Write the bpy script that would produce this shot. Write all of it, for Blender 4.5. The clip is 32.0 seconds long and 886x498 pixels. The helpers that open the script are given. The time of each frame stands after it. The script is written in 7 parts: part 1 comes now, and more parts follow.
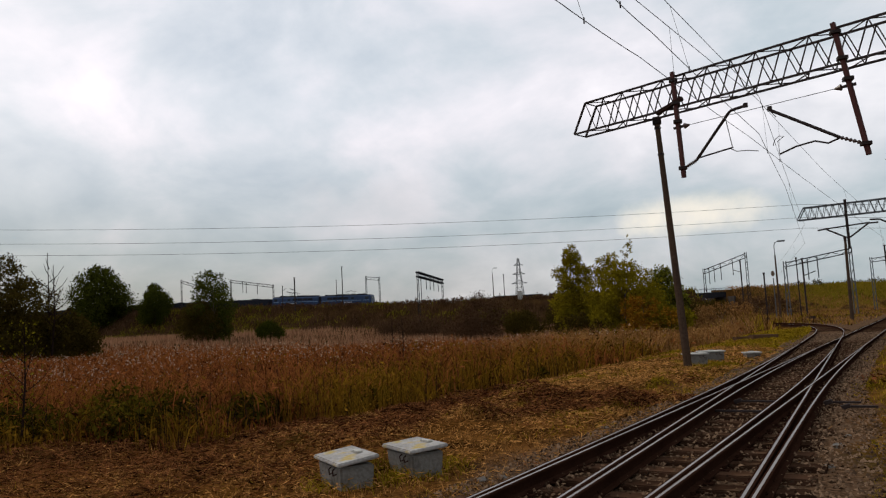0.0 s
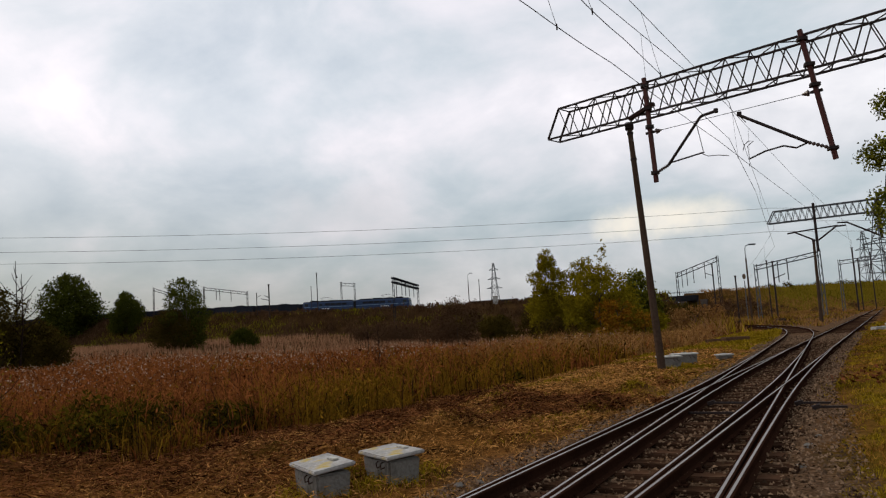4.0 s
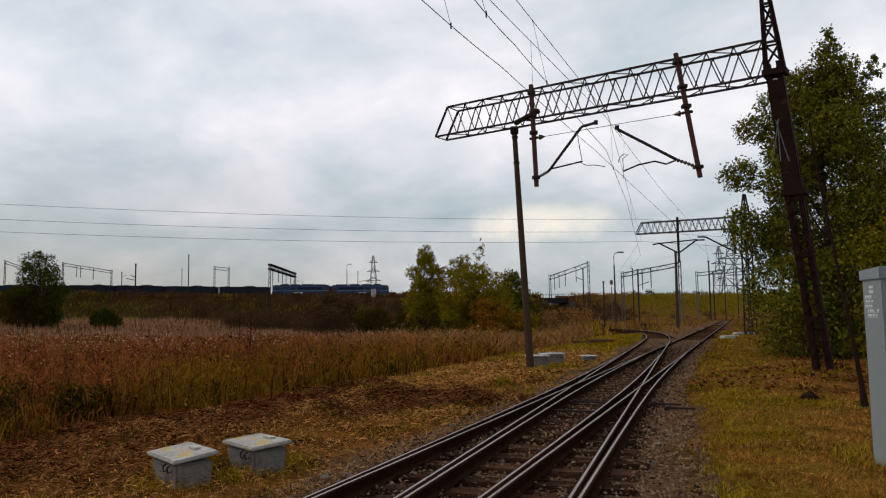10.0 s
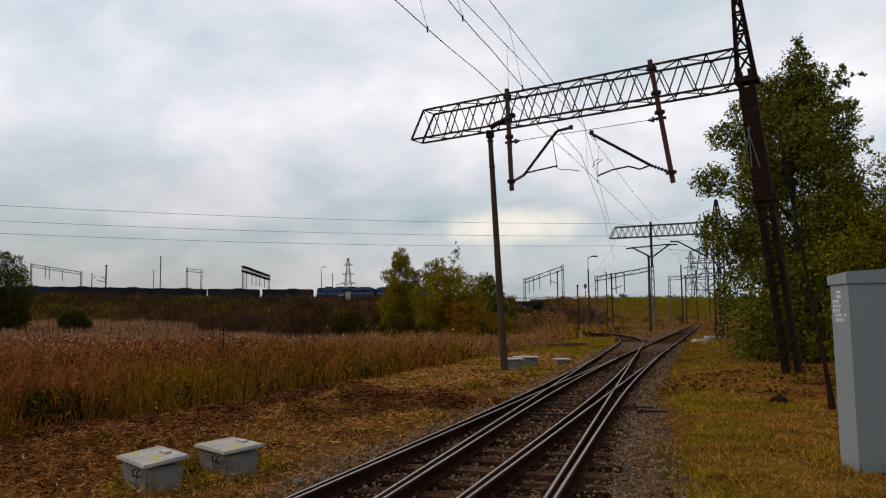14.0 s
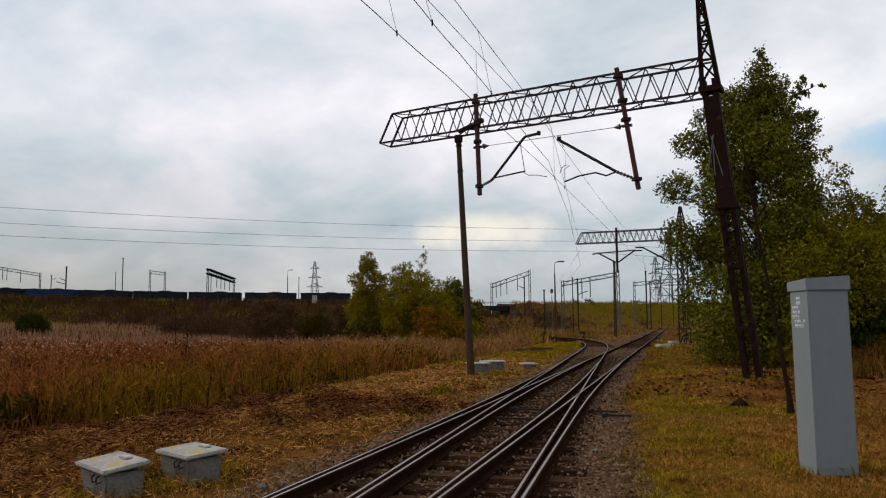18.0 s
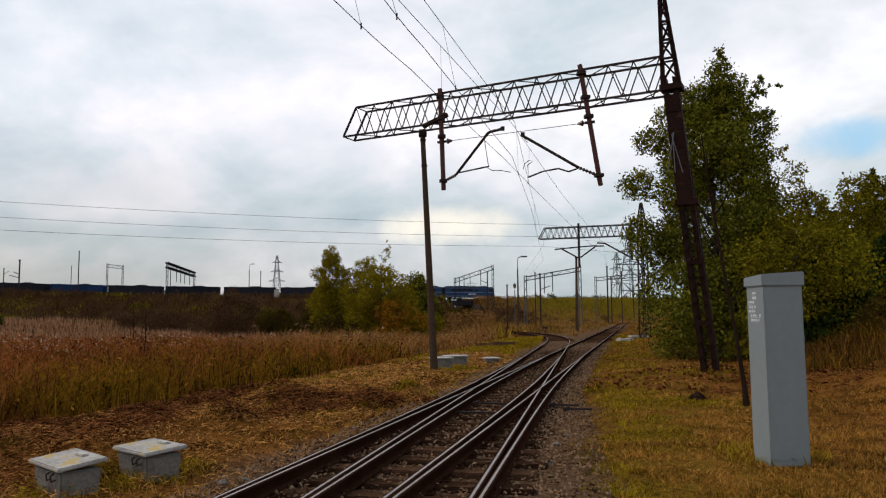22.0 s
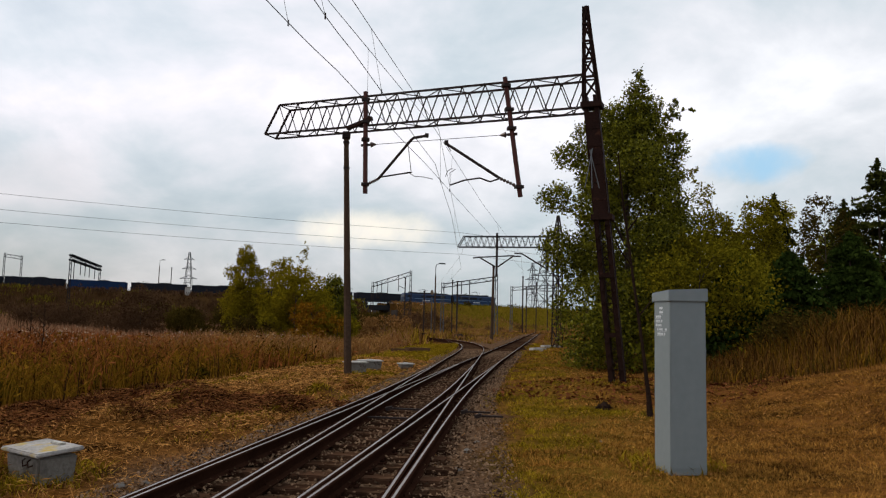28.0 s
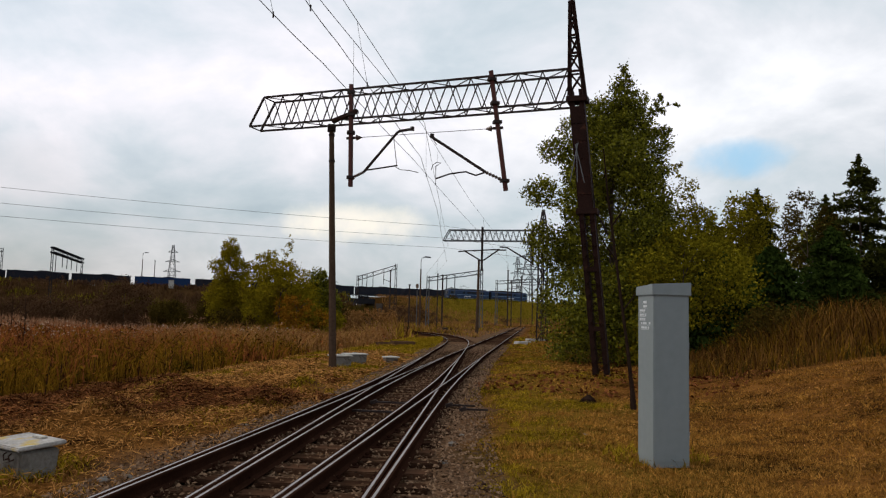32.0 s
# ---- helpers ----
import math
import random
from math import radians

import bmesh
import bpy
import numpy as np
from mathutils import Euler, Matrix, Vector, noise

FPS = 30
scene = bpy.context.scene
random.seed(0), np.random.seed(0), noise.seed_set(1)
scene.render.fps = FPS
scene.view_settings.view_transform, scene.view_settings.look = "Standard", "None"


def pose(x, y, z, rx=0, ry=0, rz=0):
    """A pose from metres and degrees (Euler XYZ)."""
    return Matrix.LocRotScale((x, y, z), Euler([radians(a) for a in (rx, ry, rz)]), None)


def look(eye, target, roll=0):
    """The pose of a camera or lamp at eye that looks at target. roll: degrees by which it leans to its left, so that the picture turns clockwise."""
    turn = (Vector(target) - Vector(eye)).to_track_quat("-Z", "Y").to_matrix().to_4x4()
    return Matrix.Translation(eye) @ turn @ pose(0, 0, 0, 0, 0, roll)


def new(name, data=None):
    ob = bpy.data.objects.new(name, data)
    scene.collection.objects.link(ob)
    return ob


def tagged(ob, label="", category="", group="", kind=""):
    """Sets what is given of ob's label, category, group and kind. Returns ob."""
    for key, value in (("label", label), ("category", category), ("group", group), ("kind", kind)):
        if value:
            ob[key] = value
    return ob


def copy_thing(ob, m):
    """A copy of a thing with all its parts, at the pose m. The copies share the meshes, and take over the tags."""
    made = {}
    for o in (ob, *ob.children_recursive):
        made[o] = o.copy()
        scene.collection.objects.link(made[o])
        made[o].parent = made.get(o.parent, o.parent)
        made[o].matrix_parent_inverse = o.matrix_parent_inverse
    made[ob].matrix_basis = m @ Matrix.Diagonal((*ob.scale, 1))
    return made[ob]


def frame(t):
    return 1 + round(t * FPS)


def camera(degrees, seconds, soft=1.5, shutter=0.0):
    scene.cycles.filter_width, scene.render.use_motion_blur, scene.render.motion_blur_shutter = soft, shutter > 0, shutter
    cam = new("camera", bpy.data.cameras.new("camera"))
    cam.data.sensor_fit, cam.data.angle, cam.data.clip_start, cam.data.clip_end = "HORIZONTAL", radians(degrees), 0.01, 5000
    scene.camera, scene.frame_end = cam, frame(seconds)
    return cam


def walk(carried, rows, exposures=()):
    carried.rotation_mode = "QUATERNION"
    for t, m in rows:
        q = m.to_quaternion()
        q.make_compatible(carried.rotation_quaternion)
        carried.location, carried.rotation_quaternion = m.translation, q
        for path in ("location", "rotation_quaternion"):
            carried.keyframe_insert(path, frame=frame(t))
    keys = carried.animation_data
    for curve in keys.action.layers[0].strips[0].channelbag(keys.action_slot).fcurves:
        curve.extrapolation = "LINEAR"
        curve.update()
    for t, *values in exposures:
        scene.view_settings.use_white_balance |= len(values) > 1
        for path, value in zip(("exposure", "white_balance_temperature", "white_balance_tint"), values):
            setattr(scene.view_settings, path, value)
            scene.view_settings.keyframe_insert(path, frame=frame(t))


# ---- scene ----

# camera: held at standing height beside the double slip, panning to the right
EYE = (0.0, 0.0, 1.69)
PATH = (  # seconds, yaw to the left, pitch up, roll
    (0, 15.58, 5.74, -2.97),
    (0.5, 15.52, 5.75, -2.91),
    (1, 15.20, 5.90, -2.74),
    (1.5, 14.74, 5.74, -2.92),
    (2, 14.77, 5.71, -3.12),
    (2.5, 14.72, 5.60, -3.00),
    (3, 14.39, 5.72, -2.84),
    (3.5, 14.11, 5.90, -3.29),
    (5.5, 12.10, 6.44, -3.12),
    (6, 11.43, 6.53, -2.77),
    (6.5, 10.41, 6.48, -2.69),
    (7, 9.85, 6.37, -2.64),
    (7.5, 9.10, 6.38, -2.32),
    (8, 7.57, 6.00, -2.06),
    (8.5, 6.38, 5.49, -1.15),
    (9, 5.15, 5.16, -1.06),
    (9.5, 4.65, 5.12, -0.92),
    (10, 4.60, 5.16, -0.88),
    (10.5, 4.43, 5.12, -0.65),
    (11, 4.34, 5.02, -0.39),
    (11.5, 4.01, 5.39, -0.56),
    (12, 3.18, 5.41, -0.77),
    (12.5, 2.78, 5.38, -0.67),
    (13, 2.59, 5.34, -0.40),
    (13.5, 2.57, 5.26, -0.32),
    (14, 2.70, 5.37, -0.71),
    (14.5, 2.39, 5.50, -0.87),
    (16.5, 0.86, 5.75, -0.36),
    (17, 0.56, 5.58, -0.56),
    (17.5, 0.45, 5.63, -0.57),
    (18, 0.22, 5.66, -0.48),
    (18.5, -0.49, 5.69, -0.41),
    (19, -0.69, 5.97, 0.06),
    (19.5, -1.05, 5.87, 0.04),
    (20, -1.30, 5.81, -0.17),
    (20.5, -1.70, 5.61, -0.01),
    (21, -2.23, 5.49, 0.03),
    (21.5, -2.33, 5.39, -0.20),
    (22, -2.56, 5.23, -0.47),
    (22.5, -2.96, 5.27, -0.63),
    (23, -3.37, 5.43, -0.51),
    (23.5, -3.91, 5.46, -0.30),
    (24, -4.49, 5.55, -0.26),
    (24.5, -5.18, 5.68, -0.12),
    (25, -5.86, 5.70, 0.21),
    (25.5, -6.57, 5.83, 0.31),
    (27.5, -8.01, 5.75, 1.07),
    (28, -8.73, 5.69, 1.39),
    (28.5, -9.12, 5.56, 1.42),
    (29, -9.20, 5.41, 1.39),
    (29.5, -9.26, 5.42, 1.24),
    (30, -9.68, 5.29, 1.35),
    (30.5, -9.87, 5.14, 1.17),
    (31, -10.07, 5.14, 1.11),
    (31.5, -9.92, 5.20, 1.32),
    (32, -9.86, 5.23, 1.46),
)


def aim(yaw, pitch, roll):
    a, b = radians(yaw), radians(pitch)
    ahead = Vector((-math.sin(a) * math.cos(b), math.cos(a) * math.cos(b), math.sin(b)))
    return look(EYE, Vector(EYE) + ahead, roll)


cam = camera(61.0, 32.0, soft=1.2)
walk(cam, [(t, aim(y, p, r)) for t, y, p, r in PATH], [(0, -0.13), (17, -0.11), (20, -0.12), (22, 0.05), (32, 0.03)])

# ---- light ----
SUN_AZ, SUN_EL = radians(-66), radians(40)      # azimuth from +y towards +x
world = bpy.data.worlds.new("overcast_sky")
scene.world = world
world.use_nodes = True
wt = world.node_tree
wt.nodes.clear()


def wnode(kind, **kw):
    n = wt.nodes.new(kind)
    for k, v in kw.items():
        n.inputs[k].default_value = v
    return n


w_out = wnode("ShaderNodeOutputWorld")
w_bg = wnode("ShaderNodeBackground")
w_sky = wnode("ShaderNodeTexSky")
w_sky.sky_type, w_sky.sun_disc = "NISHITA", False
w_sky.sun_elevation, w_sky.sun_rotation = SUN_EL, SUN_AZ
w_sky.air_density, w_sky.dust_density = 1.2, 2.0
w_co = wnode("ShaderNodeTexCoord")
w_sep = wnode("ShaderNodeSeparateXYZ")
wt.links.new(w_co.outputs["Generated"], w_sep.inputs[0])
# clouds lie on a flat layer: direction divided by its height
w_lift = wnode("ShaderNodeMath")
w_lift.operation = "ADD"
w_lift.inputs[1].default_value = 0.42
wt.links.new(w_sep.outputs["Z"], w_lift.inputs[0])
w_max = wnode("ShaderNodeMath")
w_max.operation = "MAXIMUM"
w_max.inputs[1].default_value = 0.08
wt.links.new(w_lift.outputs[0], w_max.inputs[0])
w_div = wnode("ShaderNodeVectorMath")
w_div.operation = "DIVIDE"
wt.links.new(w_co.outputs["Generated"], w_div.inputs[0])
w_comb = wnode("ShaderNodeCombineXYZ")
for k in ("X", "Y", "Z"):
    wt.links.new(w_max.outputs[0], w_comb.inputs[k])
wt.links.new(w_comb.outputs[0], w_div.inputs[1])
w_map = wnode("ShaderNodeMapping")
w_map.inputs["Location"].default_value = (3.1, 1.7, 0.0)
w_map.inputs["Scale"].default_value = (1.0, 1.0, 0.2)
wt.links.new(w_div.outputs[0], w_map.inputs[0])
w_n1 = wnode("ShaderNodeTexNoise", Scale=2.5, Detail=6.0, Roughness=0.55, Distortion=0.25)
w_n2 = wnode("ShaderNodeTexNoise", Scale=0.55, Detail=2.0, Roughness=0.5)
wt.links.new(w_map.outputs[0], w_n1.inputs["Vector"])
wt.links.new(w_map.outputs[0], w_n2.inputs["Vector"])
w_sum = wnode("ShaderNodeMath")
w_sum.operation = "MULTIPLY_ADD"
w_sum.inputs[1].default_value = 0.62
wt.links.new(w_n1.outputs["Fac"], w_sum.inputs[0])
w_half = wnode("ShaderNodeMath")
w_half.operation = "MULTIPLY"
w_half.inputs[1].default_value = 0.40
wt.links.new(w_n2.outputs["Fac"], w_half.inputs[0])
wt.links.new(w_half.outputs[0], w_sum.inputs[2])
w_ramp = wt.nodes.new("ShaderNodeValToRGB")
cr = w_ramp.color_ramp
cr.elements[0].position, cr.elements[0].color = 0.36, (0.42, 0.50, 0.56, 1)
cr.elements[1].position, cr.elements[1].color = 0.66, (1.15, 1.08, 1.10, 1)
e = cr.elements.new(0.46)
e.color = (0.605, 0.66, 0.70, 1)
e = cr.elements.new(0.56)
e.color = (0.86, 0.835, 0.87, 1)
wt.links.new(w_sum.outputs[0], w_ramp.inputs[0])
e = cr.elements.new(0.33)
e.color = (0.36, 0.60, 0.86, 1)
w_skys = wnode("ShaderNodeMix")
w_skys.data_type = "RGBA"
w_skys.blend_type = "ADD"
w_skys.inputs[0].default_value = 0.025
# the cloud layer is brightest round the hidden sun and dull away from it
w_dot = wnode("ShaderNodeVectorMath")
w_dot.operation = "DOT_PRODUCT"
w_dot.inputs[1].default_value = (math.sin(SUN_AZ) * math.cos(SUN_EL), math.cos(SUN_AZ) * math.cos(SUN_EL), math.sin(SUN_EL))
wt.links.new(w_co.outputs["Generated"], w_dot.inputs[0])
w_glow = wnode("ShaderNodeMapRange")
w_glow.interpolation_type = "SMOOTHSTEP"
for k, v in zip(("From Min", "From Max", "To Min", "To Max"), (-0.95, 0.12, 0.26, 1.08)):
    w_glow.inputs[k].default_value = v
wt.links.new(w_dot.outputs["Value"], w_glow.inputs["Value"])
w_lit = wnode("ShaderNodeVectorMath")
w_lit.operation = "SCALE"
wt.links.new(w_ramp.outputs[0], w_lit.inputs[0])
w_low = wnode("ShaderNodeMapRange")
w_low.interpolation_type = "SMOOTHSTEP"
for k, v in zip(("From Min", "From Max", "To Min", "To Max"), (0.0, 0.30, 0.58, 1.12)):
    w_low.inputs[k].default_value = v
wt.links.new(w_sep.outputs["Z"], w_low.inputs["Value"])
w_fac = wnode("ShaderNodeMath")
w_fac.operation = "MULTIPLY"
wt.links.new(w_glow.outputs["Result"], w_fac.inputs[0])
wt.links.new(w_low.outputs["Result"], w_fac.inputs[1])
wt.links.new(w_fac.outputs[0], w_lit.inputs["Scale"])
wt.links.new(w_lit.outputs[0], w_skys.inputs[6])
wt.links.new(w_sky.outputs[0], w_skys.inputs[7])
w_left = wnode("ShaderNodeMapRange")
for k, v in zip(("From Min", "From Max", "To Min", "To Max"), (-0.6, 0.35, 0.38, 0.80)):
    w_left.inputs[k].default_value = v
wt.links.new(w_sep.outputs["X"], w_left.inputs["Value"])
wt.links.new(w_left.outputs["Result"], w_low.inputs["To Min"])


def sky_patch(col, az, el, wide, high, colour, amount):
    """A rift or a bright head in the cloud layer, frayed by the cloud noise."""
    az, el = radians(az), radians(el)
    c = Vector((math.sin(az) * math.cos(el), math.cos(az) * math.cos(el), math.sin(el)))
    right = Vector((math.cos(az), -math.sin(az), 0))
    up = right.cross(c)
    dif = wnode("ShaderNodeVectorMath")
    dif.operation = "SUBTRACT"
    dif.inputs[1].default_value = c
    wt.links.new(w_co.outputs["Generated"], dif.inputs[0])
    sq = []
    for axis, w in ((right, wide), (up, high)):
        d = wnode("ShaderNodeVectorMath")
        d.operation = "DOT_PRODUCT"
        d.inputs[1].default_value = axis / math.tan(radians(w))
        wt.links.new(dif.outputs[0], d.inputs[0])
        p = wnode("ShaderNodeMath")
        p.operation = "POWER"
        p.inputs[1].default_value = 2.0
        ab = wnode("ShaderNodeMath")
        ab.operation = "ABSOLUTE"
        wt.links.new(d.outputs["Value"], ab.inputs[0])
        wt.links.new(ab.outputs[0], p.inputs[0])
        sq.append(p)
    nz = wnode("ShaderNodeTexNoise", Scale=14.0, Detail=5.0, Roughness=0.55)
    wt.links.new(w_co.outputs["Generated"], nz.inputs["Vector"])
    s1 = wnode("ShaderNodeMath")
    s1.operation = "ADD"
    wt.links.new(sq[0].outputs[0], s1.inputs[0])
    wt.links.new(sq[1].outputs[0], s1.inputs[1])
    s2 = wnode("ShaderNodeMath")
    s2.operation = "MULTIPLY_ADD"
    s2.inputs[1].default_value = 2.4
    wt.links.new(nz.outputs["Fac"], s2.inputs[0])
    wt.links.new(s1.outputs[0], s2.inputs[2])
    mr = wnode("ShaderNodeMapRange")
    mr.interpolation_type = "SMOOTHSTEP"
    for k, v in zip(("From Min", "From Max", "To Min", "To Max"), (2.3, 0.9, 0.0, amount)):
        mr.inputs[k].default_value = v
    wt.links.new(s2.outputs[0], mr.inputs["Value"])
    mx = wnode("ShaderNodeMix")
    mx.data_type = "RGBA"
    mx.inputs[7].default_value = (*colour, 1)
    wt.links.new(mr.outputs["Result"], mx.inputs[0])
    wt.links.new(col, mx.inputs[6])
    return mx.outputs[2]


# a lilac cast over the sun's side, a cold one away from it
w_cast = wnode("ShaderNodeMapRange")
for k, v in zip(("From Min", "From Max", "To Min", "To Max"), (-0.45, 0.50, 0.0, 1.0)):
    w_cast.inputs[k].default_value = v
wt.links.new(w_sep.outputs["X"], w_cast.inputs["Value"])
w_tone = wnode("ShaderNodeMix")
w_tone.data_type = "RGBA"
w_tone.inputs[6].default_value, w_tone.inputs[7].default_value = (1.08, 1.035, 1.035, 1), (0.865, 0.905, 0.905, 1)
wt.links.new(w_cast.outputs["Result"], w_tone.inputs[0])
w_cold = wnode("ShaderNodeMix")
w_cold.data_type = "RGBA"
w_cold.blend_type = "MULTIPLY"
w_cold.inputs[0].default_value = 1.0
wt.links.new(w_skys.outputs[2], w_cold.inputs[6])
wt.links.new(w_tone.outputs[2], w_cold.inputs[7])
w_band = wnode("ShaderNodeMapRange")
w_band.interpolation_type = "SMOOTHSTEP"
for k, v in zip(("From Min", "From Max", "To Min", "To Max"), (0.02, 0.26, 1.0, 0.0)):
    w_band.inputs[k].default_value = v
wt.links.new(w_sep.outputs["Z"], w_band.inputs["Value"])
w_haze = wnode("ShaderNodeMix")
w_haze.data_type = "RGBA"
w_haze.blend_type = "MULTIPLY"
w_haze.inputs[7].default_value = (0.95, 1.02, 1.05, 1)
wt.links.new(w_band.outputs["Result"], w_haze.inputs[0])
wt.links.new(w_cold.outputs[2], w_haze.inputs[6])
w_col = sky_patch(w_haze.outputs[2], 31.0, 11.8, 4.2, 1.5, (0.42, 0.74, 1.02), 0.85)
w_col = sky_patch(w_col, 2.6, 7.0, 5.6, 2.0, (1.22, 1.14, 1.0), 1.0)
w_col = sky_patch(w_col, -21.0, 9.0, 6.0, 3.0, (0.88, 0.86, 0.90), 0.5)
wt.links.new(w_col, w_bg.inputs["Color"])
w_bg.inputs["Strength"].default_value = 0.86
wt.links.new(w_bg.outputs[0], w_out.inputs["Surface"])

sun = new("sun", bpy.data.lights.new("sun", "SUN"))
sun.data.energy, sun.data.angle, sun.data.color = 1.0, radians(12), (1.0, 0.90, 0.74)
sun.matrix_basis = look((0, 0, 60), (-math.sin(SUN_AZ) * 60, -math.cos(SUN_AZ) * 60, 60 - math.tan(SUN_EL) * 60))


# ---- materials ----
def mat(name, c1, c2, rough=0.7, metal=0.0, big=0.6, small=14.0, bump=0.3, spots=None, island=0.0, per_object=0.0,
        spot_scale=3.0, spot_at=0.6, translucent=0.0, spec=0.0, contrast=1.0):
    """Two base colours mixed by noise at two scales, a third one in patches, fine relief; sizes in noise cycles a metre."""
    m = bpy.data.materials.new(name)
    m.use_nodes = True
    nt = m.node_tree
    bs = nt.nodes["Principled BSDF"]
    bs.inputs["Roughness"].default_value, bs.inputs["Metallic"].default_value = rough, metal
    bs.inputs["Specular IOR Level"].default_value = spec
    co = nt.nodes.new("ShaderNodeTexCoord")

    def noise_tex(scale, detail=4.0):
        n = nt.nodes.new("ShaderNodeTexNoise")
        n.inputs["Scale"].default_value, n.inputs["Detail"].default_value = scale, detail
        nt.links.new(co.outputs["Object"], n.inputs["Vector"])
        return n

    def math_node(op, a, b):
        n = nt.nodes.new("ShaderNodeMath")
        n.operation = op
        for i, v in enumerate((a, b)):
            if isinstance(v, (int, float)):
                n.inputs[i].default_value = v
            else:
                nt.links.new(v, n.inputs[i])
        return n.outputs[0]

    nb, ns = noise_tex(big), noise_tex(small, 6.0)
    f = math_node("ADD", math_node("MULTIPLY", nb.outputs["Fac"], 0.9), math_node("MULTIPLY", ns.outputs["Fac"], 0.9))
    f = math_node("SUBTRACT", f, 0.4)
    if island:
        ge = nt.nodes.new("ShaderNodeNewGeometry")
        f = math_node("ADD", math_node("MULTIPLY", f, 1 - island), math_node("MULTIPLY", ge.outputs["Random Per Island"], island))
    if per_object:
        oi = nt.nodes.new("ShaderNodeObjectInfo")
        f = math_node("ADD", math_node("MULTIPLY", f, 1 - per_object), math_node("MULTIPLY", oi.outputs["Random"], per_object))
    if contrast != 1.0:
        f = math_node("MULTIPLY_ADD", f, contrast)
        f.node.inputs[2].default_value = 0.5 - 0.5 * contrast
        f.node.use_clamp = True
    mix = nt.nodes.new("ShaderNodeMix")
    mix.data_type = "RGBA"
    mix.inputs[6].default_value, mix.inputs[7].default_value = (*c1, 1), (*c2, 1)
    nt.links.new(f, mix.inputs[0])
    col = mix.outputs[2]
    if spots:
        sp = noise_tex(spot_scale, 5.0)
        mr = nt.nodes.new("ShaderNodeMapRange")
        mr.inputs["From Min"].default_value, mr.inputs["From Max"].default_value = spot_at, spot_at + 0.12
        nt.links.new(sp.outputs["Fac"], mr.inputs["Value"])
        mx = nt.nodes.new("ShaderNodeMix")
        mx.data_type = "RGBA"
        mx.inputs[7].default_value = (*spots, 1)
        nt.links.new(mr.outputs["Result"], mx.inputs[0])
        nt.links.new(col, mx.inputs[6])
        col = mx.outputs[2]
    nt.links.new(col, bs.inputs["Base Color"])
    if bump:
        bu = nt.nodes.new("ShaderNodeBump")
        bu.inputs["Strength"].default_value, bu.inputs["Distance"].default_value = bump, 0.02
        nt.links.new(ns.outputs["Fac"], bu.inputs["Height"])
        nt.links.new(bu.outputs[0], bs.inputs["Normal"])
    if translucent:
        tr = nt.nodes.new("ShaderNodeBsdfTranslucent")
        nt.links.new(col, tr.inputs["Color"])
        ms = nt.nodes.new("ShaderNodeMixShader")
        ms.inputs[0].default_value = translucent
        nt.links.new(bs.outputs[0], ms.inputs[1])
        nt.links.new(tr.outputs[0], ms.inputs[2])
        nt.links.new(ms.outputs[0], nt.nodes["Material Output"].inputs["Surface"])
    return m


M_RAIL_SIDE = mat("rusty_rail_steel", (0.011, 0.005, 0.003), (0.048, 0.021, 0.013), 0.9, 0.0, 1.5, 40, 0.3)
M_RAIL_TOP = mat("worn_rail_head", (0.11, 0.092, 0.084), (0.36, 0.325, 0.305), 0.42, 0.75, 0.8, 60, 0.08, spec=0.35)
M_SLEEPER = mat("tarred_wood", (0.010, 0.005, 0.003), (0.085, 0.044, 0.026), 0.85, 0, 2.0, 30, 0.8, per_object=0.45, spots=(0.11, 0.064, 0.037), spot_scale=5, contrast=1.6)
M_STONE = mat("ballast_stone", (0.018, 0.010, 0.006), (0.22, 0.138, 0.084), 0.9, 0, 3, 30, 0.3, island=0.8, contrast=1.4)
M_STEEL = mat("dark_weathered_steel", (0.02, 0.015, 0.014), (0.05, 0.034, 0.03), 0.7, 0.3, 2, 30, 0.2, spec=0.15)
M_RUST = mat("rust_brown_steel", (0.010, 0.005, 0.004), (0.038, 0.016, 0.011), 0.85, 0.1, 2, 25, 0.4, spots=(0.075, 0.028, 0.016), spot_scale=4, spec=0.12)
M_TUBE = mat("red_brown_painted_tube", (0.040, 0.013, 0.010), (0.10, 0.034, 0.028), 0.6, 0.2, 2, 30, 0.2, spec=0.15)
M_CONC = mat("weathered_concrete", (0.10, 0.066, 0.045), (0.20, 0.145, 0.10), 0.9, 0, 0.8, 18, 0.5, spots=(0.09, 0.065, 0.05), spot_scale=2)
M_POST = mat("dark_weathered_concrete", (0.035, 0.022, 0.016), (0.105, 0.068, 0.046), 0.9, 0, 0.5, 14, 0.5, spots=(0.15, 0.10, 0.07), spot_scale=1.1)
M_CONCL = mat("pale_concrete", (0.32, 0.305, 0.275), (0.56, 0.54, 0.50), 0.85, 0, 2.5, 25, 0.4, spots=(0.30, 0.26, 0.20), spot_scale=7, spot_at=0.58, contrast=1.3)
M_BOXB = mat("stained_grey_concrete", (0.11, 0.098, 0.085), (0.26, 0.245, 0.222), 0.9, 0, 3, 25, 0.5, spots=(0.05, 0.04, 0.03), spot_scale=3, spot_at=0.58, contrast=1.2)
M_CAB = mat("grey_enamelled_metal", (0.175, 0.205, 0.212), (0.225, 0.256, 0.264), 0.5, 0, 1.2, 10, 0.04, spots=(0.215, 0.24, 0.24), spot_scale=4, spot_at=0.66, spec=0.4)
M_WHITE = mat("white_print", (0.50, 0.53, 0.55), (0.68, 0.70, 0.72), 0.6, 0, 5, 40, 0.0, spec=0.3)
